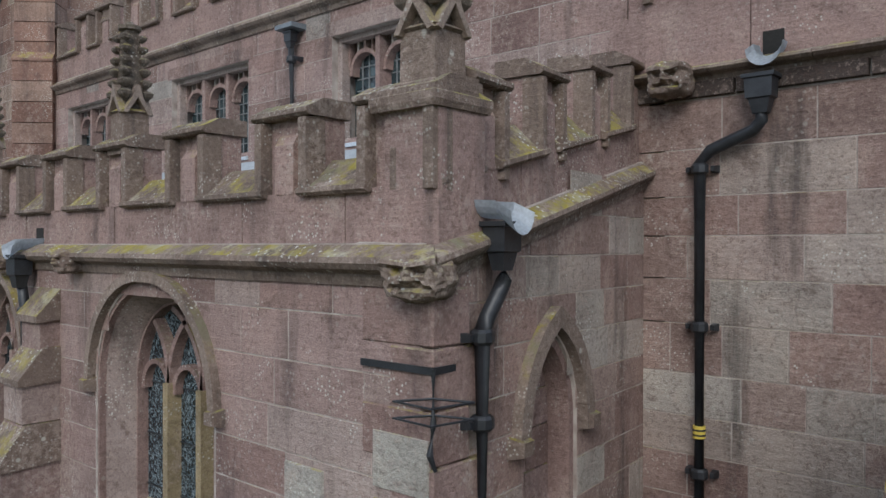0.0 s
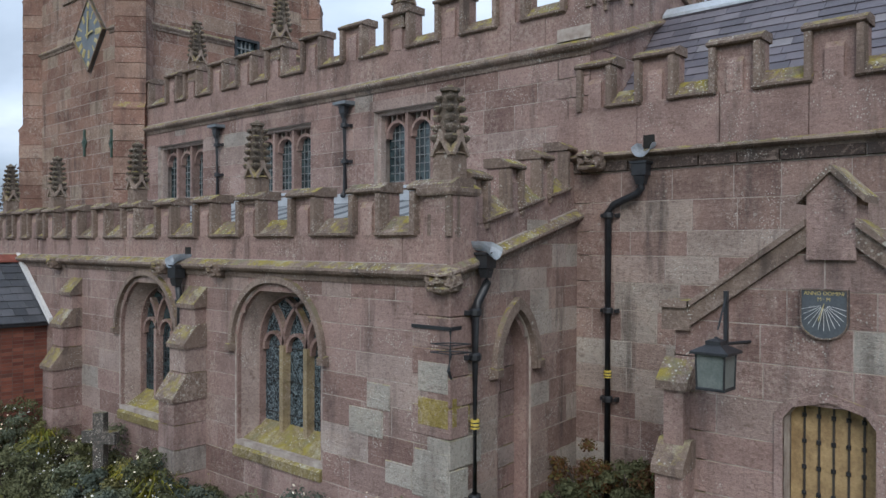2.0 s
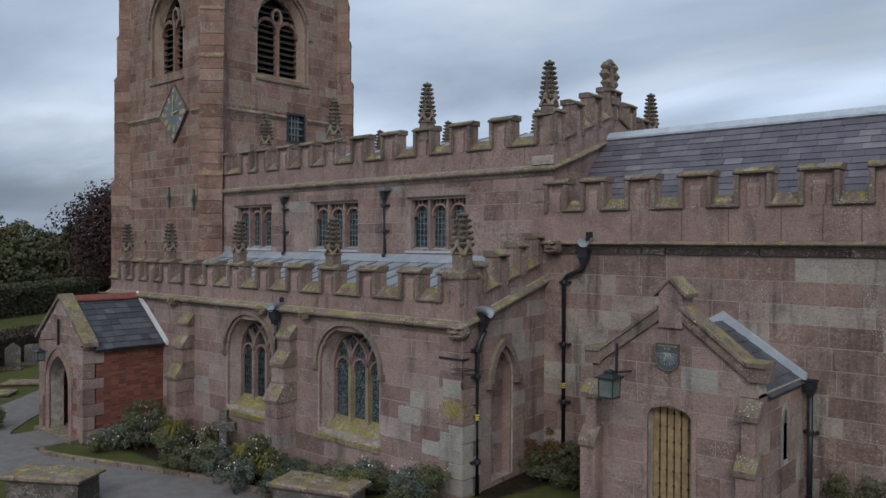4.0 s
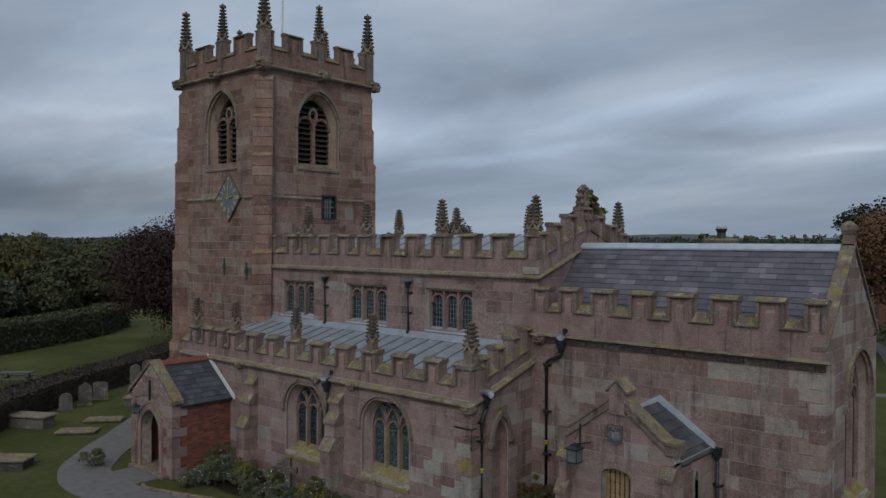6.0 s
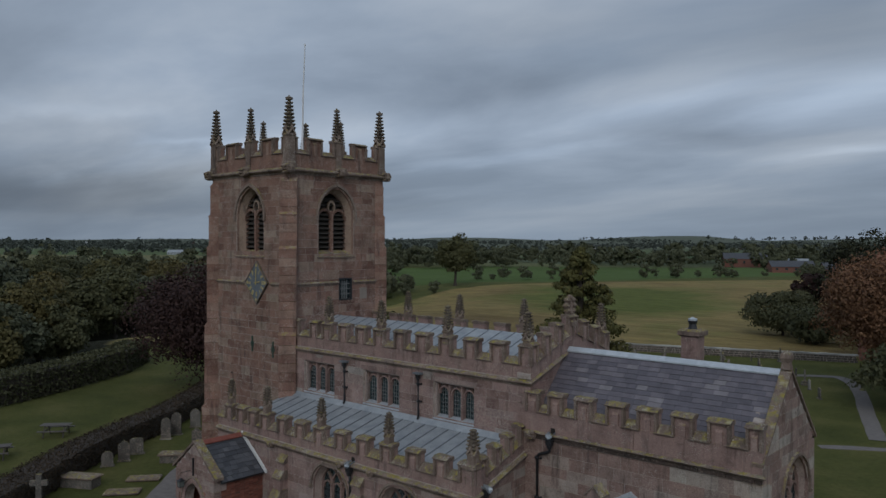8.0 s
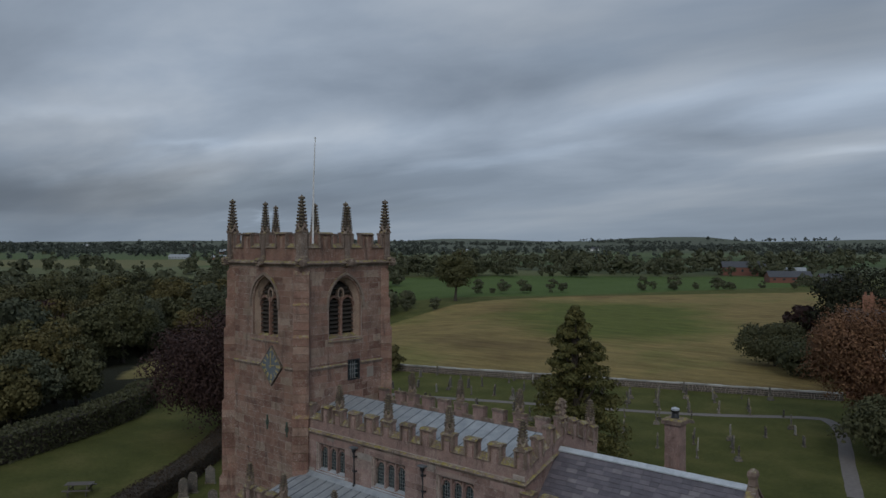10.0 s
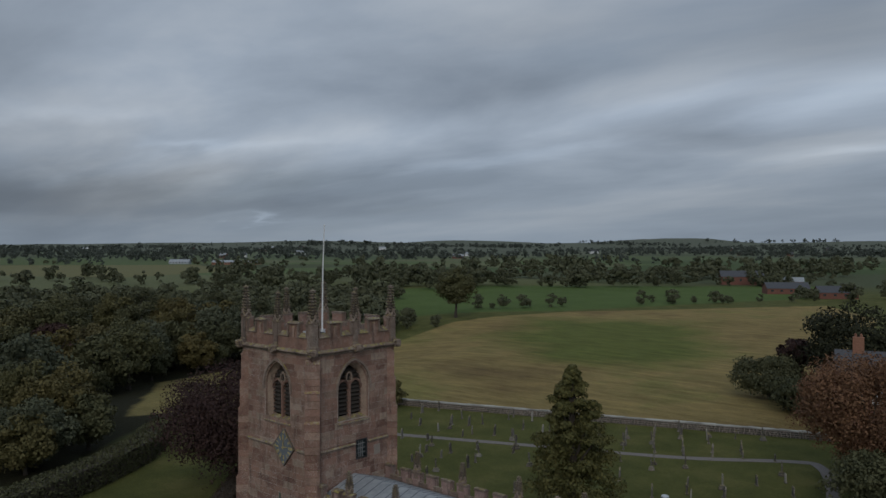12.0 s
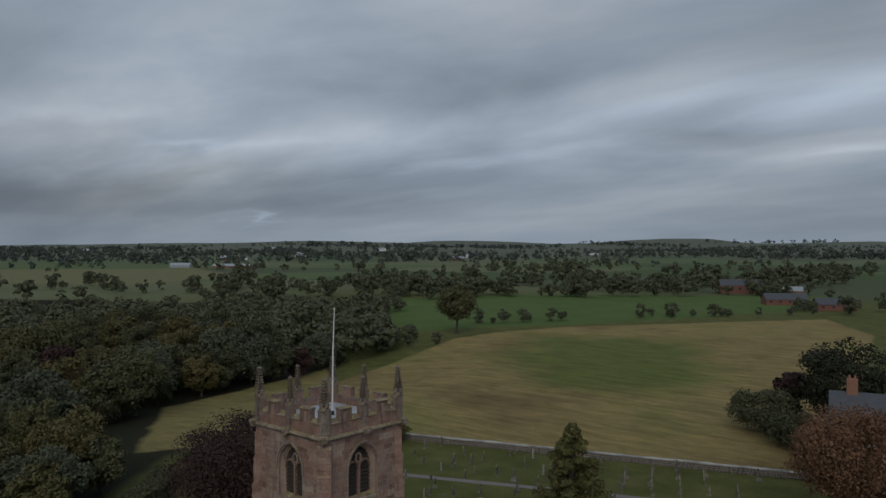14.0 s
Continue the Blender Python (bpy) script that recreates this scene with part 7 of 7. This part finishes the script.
for i in range(95):
    d = 420 + 2600 * (i / 95) ** 1.4
    a = radians(rw.uniform(-4, 86))
    cx, cy = 10 - d * math.sin(a), -10 + d * math.cos(a)
    b = rw.uniform(0, math.pi)
    ln_ = rw.uniform(60, 220) * (1 + d / 900)
    belt(cx - math.cos(b) * ln_ / 2, cy - math.sin(b) * ln_ / 2, cx + math.cos(b) * ln_ / 2, cy + math.sin(b) * ln_ / 2, 8 + d / 120, rw.uniform(8, 14), 3 + d / 150, 0.15)
for i in range(70):
    d = rw.uniform(1300, 3300)
    a = radians(8 + 68 * (i / 70) + rw.uniform(-3, 3))
    cx, cy = 10 - d * math.sin(a), -10 + d * math.cos(a)
    ln_ = rw.uniform(150, 500)
    belt(cx - math.cos(a) * ln_ / 2, cy - math.sin(a) * ln_ / 2, cx + math.cos(a) * ln_ / 2, cy + math.sin(a) * ln_ / 2, 11, rw.uniform(11, 17), 12, 0.1)


def within(pts, x, y, margin=6.0):
    """Whether a point lies inside a convex outline given anticlockwise."""
    return all(((x1 - x0) * (y - y0) - (y1 - y0) * (x - x0)) / math.hypot(x1 - x0, y1 - y0) > margin for (x0, y0), (x1, y1) in zip(pts, pts[1:] + pts[:1]))


rng = np.random.default_rng(9)
chunks, last = [], []
for x, y, R, H in far_list:
    if within(FARTAN, x, y) or within(GREENFIELD, x, y, 18) or within(STUB2, x, y, 4):
        continue
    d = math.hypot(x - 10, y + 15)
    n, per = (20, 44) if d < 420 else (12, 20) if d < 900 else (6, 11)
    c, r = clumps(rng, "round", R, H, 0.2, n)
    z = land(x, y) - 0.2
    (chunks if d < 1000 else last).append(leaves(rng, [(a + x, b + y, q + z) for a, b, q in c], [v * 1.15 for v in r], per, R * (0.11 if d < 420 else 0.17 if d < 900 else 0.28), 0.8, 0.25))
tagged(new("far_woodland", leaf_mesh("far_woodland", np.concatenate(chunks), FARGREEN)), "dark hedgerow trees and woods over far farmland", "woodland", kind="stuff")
# trees beyond 1000 m take the leaf colour paled for haze
tagged(new("horizon_woodland", leaf_mesh("horizon_woodland", np.concatenate(last), HAZEGREEN)), "woods towards the horizon, leaf colour paled for haze", "woodland", kind="stuff")

# the river, glimpsed between the trees
k = Nodes("river_water", 0.08)
WATER = k.done((0.02, 0.025, 0.025), k.noise(0.8, 4), 0.05, 0.2)
bm = bmesh.new()
for pts in (((-105, 24), (-150, 32), (-150, 40), (-105, 32)), ((-150, 92), (-140, 88), (-152, 108), (-162, 108)), ((-150, 30), (-240, 60), (-240, 76), (-150, 42))):
    quad(bm, *[(x, y, land(x, y) + 0.6) for x, y in pts])
tagged(part("water", bm, WATER), "grey river water between the trees", "river", kind="structure")


def hedge(name, label, pts, width, height, material, seed, size=0.09, dens=260):
    rng = np.random.default_rng(seed)
    h = thing(name, label, "hedge")
    vs = []
    bm = bmesh.new()
    for (x0, y0), (x1, y1) in zip(pts, pts[1:]):
        L = math.hypot(x1 - x0, y1 - y0)
        n = int(L * dens)
        f = rng.uniform(0, 1, n)
        u = rng.uniform(-1, 1, n); v = rng.uniform(0, 1, n)
        side = rng.integers(0, 3, n)
        off = np.where(side == 0, -1, np.where(side == 1, 1, u)) * width / 2 * rng.uniform(0.9, 1.06, n)
        zz = np.where(side == 2, 1.0, v) * height * rng.uniform(0.94, 1.04, n)
        dx, dy = (x1 - x0) / L, (y1 - y0) / L
        p = np.stack([x0 + (x1 - x0) * f - dy * off, y0 + (y1 - y0) * f + dx * off, zz], 1)
        vs.append(leaves(rng, p, np.full(n, 0.06), 1, size))
        F = wall_frame((x0, y0, 0), (dx, dy))
        bar(bm, F, 0, L, 0, height * 0.93, -width * 0.44, width * 0.44, 0.04)
    part("core", bm, BARK, h)
    ob = new("foliage", leaf_mesh("foliage", np.concatenate(vs), material)); ob.parent = h
    return h


hedge("clipped_hedge", "long clipped reddish-brown churchyard hedge", [(-20, -11), (-24.2, -5), (-27.6, -1), (-30.4, 2.2), (-32.7, 5.5), (-35.4, 10), (-39, 14.5), (-46, 22)], 1.7, 1.35, HEDGE, 21, 0.06, 520)
hedge("clipped_hedge", "dark hedge along the edge of the wood", [(-47, -14), (-49, -2), (-52, 6), (-54.5, 11), (-58.5, 17.5), (-64, 22.5)], 2.6, 2.3, GREEN, 22, 0.12, 420)

# ---- graves ----
def headstone(at, turn, w, h, d, top, label, material, group="churchyard graves"):
    g = thing("headstone", label, "headstone", group, at=Matrix.Translation((*at, land(*at))) @ Matrix.Rotation(radians(turn), 4, "Z"))
    F = wall_frame((0, 0, 0), (1, 0))
    if top == "cross":
        bm = bmesh.new(); stack(bm, 0, 0, [(-0.1, 0.32), (0.16, 0.32), (0.18, 0.24), (0.36, 0.22), (0.38, 0.14)]); part("plinth", bm, material, g)
        bm = bmesh.new()
        a = w * 0.16
        panel(bm, F, [(-a, 0.36), (a, 0.36), (a, h * 0.66), (w / 2, h * 0.66), (w / 2, h * 0.66 + 2 * a), (a, h * 0.66 + 2 * a), (a, h), (-a, h), (-a, h * 0.66 + 2 * a), (-w / 2, h * 0.66 + 2 * a), (-w / 2, h * 0.66), (-a, h * 0.66)], [], -d / 2, d / 2)
        part("cross", bm, material, g)
    else:
        bm = bmesh.new()
        if top == "round":
            o = [(-w / 2, -0.15), (w / 2, -0.15)] + [(w / 2 * math.cos(math.pi * i / 8), h - w / 2 + w / 2 * math.sin(math.pi * i / 8)) for i in range(9)]
        elif top == "point":
            o = [(-w / 2, -0.15), (w / 2, -0.15), (w / 2, h * 0.8), (w * 0.2, h * 0.93), (0, h), (-w * 0.2, h * 0.93), (-w / 2, h * 0.8)]
        else:
            o = [(-w / 2, -0.15), (w / 2, -0.15), (w / 2, h * 0.94), (w * 0.3, h), (-w * 0.3, h), (-w / 2, h * 0.94)]
        panel(bm, F, o, [], -d / 2, d / 2)
        part("slab", bm, material, g)
        bm = bmesh.new(); bar(bm, F, -w * 0.62, w * 0.62, -0.1, 0.07, -d * 1.3, d * 1.3, 0.02); part("foot", bm, material, g)
    return g


GRAVE = sandstone("grave_stone", True, [(0, (0.060, 0.058, 0.052)), (0.6, (0.11, 0.105, 0.095)), (0.92, (0.16, 0.155, 0.14)), (1, (0.36, 0.35, 0.33))], 0.35, 0.4)
for x, y, w, h, top in ((-29.3, 3.3, 0.62, 0.85, "round"), (-29.6, 4.4, 0.62, 1.2, "point"), (-30.5, 5.6, 0.75, 0.95, "flat"), (-32.4, 8.5, 0.6, 1.35, "round"), (-32.9, 9.5, 0.62, 1.45, "round"), (-33.8, 11.4, 0.66, 1.3, "point"), (-29.6, 9.0, 0.6, 1.1, "point")):
    headstone((x, y), 52 + 6 * math.sin(x), w, h, 0.12, top, "weathered grey upright headstone beside the hedge", GRAVE)
headstone((-25.1, -1.9), 50, 0.8, 1.6, 0.16, "cross", "grey stone cross on a stepped base", GRAVE)
headstone((-9.9, 2.35), 30, 0.62, 1.5, 0.14, "cross", "grey stone cross among the border plants", GRAVE)
rg = random.Random(31)
NORTH_PATH = [(-60, 37.5), (-46.6, 42.9), (-31, 49.7), (-17.9, 55.5), (-9.0, 59.6)]


def path_y(x):
    for (x0, y0), (x1, y1) in zip(NORTH_PATH, NORTH_PATH[1:]):
        if x <= x1:
            return y0 + (y1 - y0) * (x - x0) / (x1 - x0)
    return NORTH_PATH[-1][1]


kinds = [(0.55, 1.0, "round"), (0.6, 0.9, "flat"), (0.5, 1.2, "point"), (0.55, 1.35, "cross")]
first = {}
along = Vector((-0.435, 0.90))
for row in range(16):
    x0 = -9.4 - 2.75 * row
    start = Vector((x0, path_y(x0)))
    for i in range(-8, 9):
        d = 1.3 + 1.75 * i if i >= 0 else -1.4 + 2.1 * (i + 1)
        if rg.random() < (0.22 if i >= 0 and row < 7 else 0.55 if i >= 0 else 0.66):
            continue
        at = start + along * (d + rg.uniform(-0.3, 0.3)) + Vector((rg.uniform(-0.2, 0.2) * (1 if row < 7 else 4), 0))
        if (at - Vector((-58.5, 54.6))).dot(Vector((-0.345, 0.938))) > -0.9 or (at - Vector((-17.6, 34))).length < 4.5 or at.y < 22 or abs(at.y - path_y(at.x)) < 0.9:
            continue
        w, h, top = rg.choice(kinds)
        turn = 116 + rg.uniform(-9, 9)
        if top not in first:
            first[top] = headstone(tuple(at), turn, w, h, 0.12, top, "small dark headstone in a row on the lawn", GRAVE, "rows of far graves")
        else:
            copy_thing(first[top], Matrix.Translation((*at, land(*at))) @ Matrix.Rotation(radians(turn), 4, "Z") @ Matrix.Rotation(radians(rg.uniform(-6, 6)), 4, "X") @ Matrix.Scale(rg.uniform(0.8, 1.15), 4))


def chest_tomb(at, turn, L, W, H, label):
    t = thing("chest_tomb", label, "tomb", "chest tombs", at=Matrix.Translation((*at, land(*at))) @ Matrix.Rotation(radians(turn), 4, "Z"))
    bm = bmesh.new(); box(bm, -L / 2 + 0.1, L / 2 - 0.1, -W / 2 + 0.1, W / 2 - 0.1, -0.1, H - 0.1); part("chest", bm, GRAVE, t)
    bm = bmesh.new(); stack(bm, 0, 0, [(H - 0.1, 0.44), (H - 0.05, 0.5), (H, 0.5), (H + 0.04, 0.46)]); bmesh.ops.scale(bm, vec=(L, W, 1), verts=bm.verts); part("lid", bm, TRIM, t, "lichened lid slab")


chest_tomb((-10.5, -1.5), 32, 1.9, 0.95, 0.66, "stone chest tomb with a lichened slab beside the path")
chest_tomb((-5.2, 1.5), 20, 1.9, 0.9, 0.62, "low stone chest tomb with mossy top")
chest_tomb((-26.9, 0.8), 30, 2.0, 0.95, 0.55, "grey table tomb on the lawn by the hedge")
chest_tomb((-24.2, 1.7), 50, 1.7, 0.8, 0.12, "flat ledger stone in the grass")
chest_tomb((-25.5, 3.5), 50, 1.7, 0.8, 0.12, "flat grave slab in the grass")
chest_tomb((-27.4, 6.3), 45, 1.7, 0.85, 0.5, "low grey chest tomb near the tower foot")
chest_tomb((-21.0, -2.3), 40, 1.9, 0.95, 0.36, "low mossy ledger tomb beside the gravel path")
for x, y, a in ((-38.4, 4.2, 48), (-35.6, -0.4, 60)):
    p = thing("picnic_table", "weathered wooden picnic table on the lawn", "picnic table", "picnic tables", at=Matrix.Translation((x, y, 0)) @ Matrix.Rotation(radians(a), 4, "Z"))
    W = simple("grey_timber", (0.07, 0.06, 0.05), (0.12, 0.10, 0.085)) if "grey_timber" not in bpy.data.materials else bpy.data.materials["grey_timber"]
    for i in range(4):
        bm = bmesh.new(); box(bm, -0.9, 0.9, -0.38 + 0.19 * i, -0.2 + 0.19 * i, 0.71, 0.75); part("top_plank", bm, W, p)
    for s in (-1, 1):
        bm = bmesh.new(); box(bm, -0.9, 0.9, s * 0.72 - 0.12, s * 0.72 + 0.12, 0.42, 0.46); part("bench", bm, W, p)
        for e in (-1, 1):
            bm = bmesh.new(); tube(bm, [(e * 0.6, s * 0.62, 0), (e * 0.6, s * 0.25, 0.72)], 0.045, 4); part("leg", bm, W, p)
        bm = bmesh.new(); box(bm, s * 0.6 - 0.03, s * 0.6 + 0.03, -0.8, 0.8, 0.36, 0.43); part("bearer", bm, W, p)

# churchyard boundary wall
yw = thing("wall_churchyard", "low dry-stone churchyard boundary wall with pale coping", "wall", kind="structure")
A, Bv = Vector((-58.5, 54.6, 0)), Vector((-8.0, 73.2, 0))
F = wall_frame(A, (Bv - A).to_2d())
LW = (Bv - A).length
bm = bmesh.new(); bar(bm, F, 0, LW, -0.2, 0.72, -0.2, 0.2); part("core", bm, MORTAR, yw)
bm = bmesh.new()
for r in range(3):
    u = 0.0
    while u < LW:
        ln_ = rg.uniform(0.25, 0.6)
        bar(bm, F, u + 0.01, u + ln_ - 0.01, 0.24 * r + 0.01, 0.24 * r + 0.23, -0.22, 0.22 + rg.uniform(0, 0.04), 0.02)
        u += ln_
tagged(part("stonework", bm, GRAVE, yw), kind="stuff")
bm = bmesh.new(); u = 0.0
while u < LW:
    ln_ = rg.uniform(0.5, 1.0)
    bar(bm, F, u + 0.01, u + ln_ - 0.01, 0.73, 0.84 + rg.uniform(0, 0.07), -0.26, 0.26, 0.0); u += ln_
tagged(part("coping", bm, simple("pale_coping", (0.10, 0.095, 0.085), (0.52, 0.51, 0.48), 0.5), yw), kind="stuff")

# brick house beyond the churchyard
HB = simple("house_brick", (0.15, 0.065, 0.048), (0.21, 0.095, 0.07), 3, 0.9)
hs = thing("house", "red brick house with a slate roof and chimney", "house", at=pose(-3.0, 80.0, 0, 0, 0, 14))
bm = bmesh.new(); panel(bm, wall_frame((-6, 0, 0), (0, -1)), [(-3.6, 0), (3.6, 0), (3.6, 6.6), (0, 9.6), (-3.6, 6.6)], [], -13, 0); part("wall", bm, HB, hs)
for s in (-1, 1):
    bm = bmesh.new()
    q = [(-6.3, s * 3.95, 6.3), (7.3, s * 3.95, 6.3), (7.3, 0, 9.75), (-6.3, 0, 9.75)]
    quad(bm, *q); quad(bm, *[(x, y, z - 0.15) for x, y, z in q]); quad(bm, q[0], q[1], (q[1][0], q[1][1], 6.15), (q[0][0], q[0][1], 6.15)); quad(bm, q[0], q[3], (q[3][0], q[3][1], 9.6), (q[0][0], q[0][1], 6.15))
    part("roof", bm, SLATE_DARK, hs)
bm = bmesh.new(); box(bm, -4.4, -3.2, -0.4, 0.4, 9.0, 11.3); cs = part("chimney", bm, TILEORANGE, hs)
for x in (-4.1, -3.5):
    bm = bmesh.new(); stack(bm, x, 0, [(11.3, 0.15), (11.7, 0.12)], 0, 8); part("pot", bm, TILEORANGE, cs)
for x in (-2.5, 1.5):
    bm = bmesh.new(); box(bm, x, x + 1.0, -3.66, -3.58, 4.2, 5.6); part("window", bm, WHITE, hs)


def farmhouse(x, y, turn, L, W, eave, ridge, mat, roof, label, name="farm_building"):
    f = thing(name, label, "building", "distant buildings", at=Matrix.Translation((x, y, land(x, y))) @ Matrix.Rotation(radians(turn), 4, "Z"))
    bm = bmesh.new(); panel(bm, wall_frame((-L / 2, 0, 0), (0, -1)), [(-W / 2, -1), (W / 2, -1), (W / 2, eave), (0, ridge), (-W / 2, eave)], [], -L, 0); part("wall", bm, mat, f)
    for s in (-1, 1):
        bm = bmesh.new()
        q = [(-L / 2 - 0.3, s * (W / 2 + 0.3), eave - 0.1), (L / 2 + 0.3, s * (W / 2 + 0.3), eave - 0.1), (L / 2 + 0.3, 0, ridge + 0.15), (-L / 2 - 0.3, 0, ridge + 0.15)]
        quad(bm, *q); part("roof", bm, roof, f)
    for i in range(int(L // 4)):
        bm = bmesh.new(); box(bm, -L / 2 + 1.5 + 4 * i, -L / 2 + 2.6 + 4 * i, -W / 2 - 0.05, -W / 2 + 0.02, eave * 0.45, eave * 0.75); part("window", bm, GLASS, f)


farmhouse(-139, 402, 30, 22, 9, 4.5, 7.5, HB, SLATE_DARK, "distant red brick farmhouse among trees")
farmhouse(-95, 336, 35, 18, 8, 2.6, 5, HB, SLATE_DARK, "long low distant barn with a slate roof")
farmhouse(-70, 318, 35, 15, 7, 2.6, 5, HB, SLATE_DARK, "distant brick barn beside the field")
farmhouse(-110, 395, 20, 10, 6, 3, 5, TILEORANGE, LEAD, "distant barn with a pale roof")
farmhouse(-825, 536, 40, 60, 16, 3, 5.5, TILEORANGE, LEAD, "wide pale-roofed farm sheds far off")
farmhouse(-900, 500, 40, 26, 10, 3, 6, LEAD, LEAD, "white farm building far off")
for i in range(26):
    d = rw.uniform(1100, 2600); a = radians(rw.uniform(-5, 85))
    farmhouse(10 - d * math.sin(a), -10 + d * math.cos(a), rw.uniform(0, 90), rw.uniform(10, 26), 9, 5, 9, rw.choice((HB, WHITE, HB)), rw.choice((SLATE_DARK, SLATE_DARK, LEAD)), "house of the far villages", "far_house")

# ---- border plants ----
def plant(x, y, r, h, mat, seed, label, n=18, per=130, size=0.023, name="border_plant", flowers=None):
    rng = np.random.default_rng(seed)
    t = thing(name, label, "plant", "border plants", at=Matrix.Translation((x, y, land(x, y))))
    c, rr = clumps(rng, "round", r, h, 0.02, n)
    ob = new("foliage", leaf_mesh("foliage", leaves(rng, c, [v * 1.1 for v in rr], per, size), mat)); ob.parent = t
    bm = bmesh.new()
    for i in range(5):
        a = rng.uniform(0, 6.28); tube(bm, [(0, 0, -0.05), (0.5 * r * math.cos(a), 0.5 * r * math.sin(a), h * 0.7)], [0.012, 0.005], 4)
    part("stem", bm, BARK, t)
    if flowers:
        v = leaves(rng, [(0, 0, h * 0.55)], [max(r, h * 0.55)], 40, 0.022)
        ob = tagged(new("flower", leaf_mesh("flower", v, flowers)), kind="stuff"); ob.parent = t
    return t


def blades(x, y, r, h, mat, seed, label):
    rng = np.random.default_rng(seed)
    t = thing("grass_clump", label, "plant", "border plants", at=Matrix.Translation((x, y, land(x, y))))
    bm = bmesh.new()
    for i in range(150):
        a = rng.uniform(0, 6.28); q = rng.uniform(0.3, 1.0); hh = h * rng.uniform(0.6, 1.1)
        d = Vector((math.cos(a), math.sin(a), 0)); n = Vector((-d.y, d.x, 0)) * 0.012
        p0, p1, p2 = d * 0.05, d * r * q * 0.5 + Vector((0, 0, hh)), d * r * q * 1.15 + Vector((0, 0, hh * 0.7))
        vs = [bm.verts.new(v) for v in (p0 - n, p0 + n, p1 + n, p1 - n)]
        bm.faces.new(vs)
        v4 = bm.verts.new(p2); bm.faces.new((vs[3], vs[2], v4))
    part("blade", bm, mat, t)


rp = random.Random(5)
for i in range(60):
    x = rp.uniform(-14.4, -3.4)
    lo = 0.5 + (x + 14.4) * 0.14
    y = rp.uniform(max(0.5, lo), 3.15)
    mats = rp.choices(((PLANT, "leafy green border plant beside the aisle wall"), (SILVER, "grey-green border plant in the flower bed"), (GREEN, "dark green shrub in the flower bed")), (5, 4, 1))[0]
    fl = PETAL if rp.random() < 0.4 else GOLD if rp.random() < 0.1 else None
    plant(x, y, rp.uniform(0.3, 0.6), rp.uniform(0.45, 1.2 if x < -8 else 0.9), mats[0], 300 + i, mats[1] if not fl else "flowering border plant beside the aisle wall", flowers=fl)
for x, y in ((-9.3, 2.6), (-8.3, 2.5), (-12.6, 2.5)):
    blades(x, y, 0.7, 0.7, GOLD, int(-x * 10), "clump of yellow-green strap leaves in the bed")
for x, y, r, h, m in ((-2.9, 6.2, 0.55, 0.95, RUSSET), (-2.2, 6.3, 0.5, 0.75, PLANT), (-1.5, 6.1, 0.6, 1.05, RUSSET), (-2.6, 5.5, 0.5, 0.6, PLANT), (-1.7, 5.3, 0.5, 0.7, GREEN), (3.3, 6.2, 0.7, 1.2, GREEN), (4.2, 6.1, 0.8, 1.35, GREEN), (4.9, 6.0, 0.7, 1.1, PLANT), (3.7, 5.6, 0.7, 0.9, PLANT)):
    plant(x, y, r, h, m, int(abs(x * 100)), "leafy shrub at the foot of the chancel wall", 22, 170, 0.024, "wall_shrub")
plant(-18.6, -0.1, 0.6, 0.7, PLANT, 901, "low green bush beside the porch", 16, 90, 0.035, "wall_shrub")

# ---- the walls' separate stones ----
for args in MASONRY:
    lay_masonry(*args)
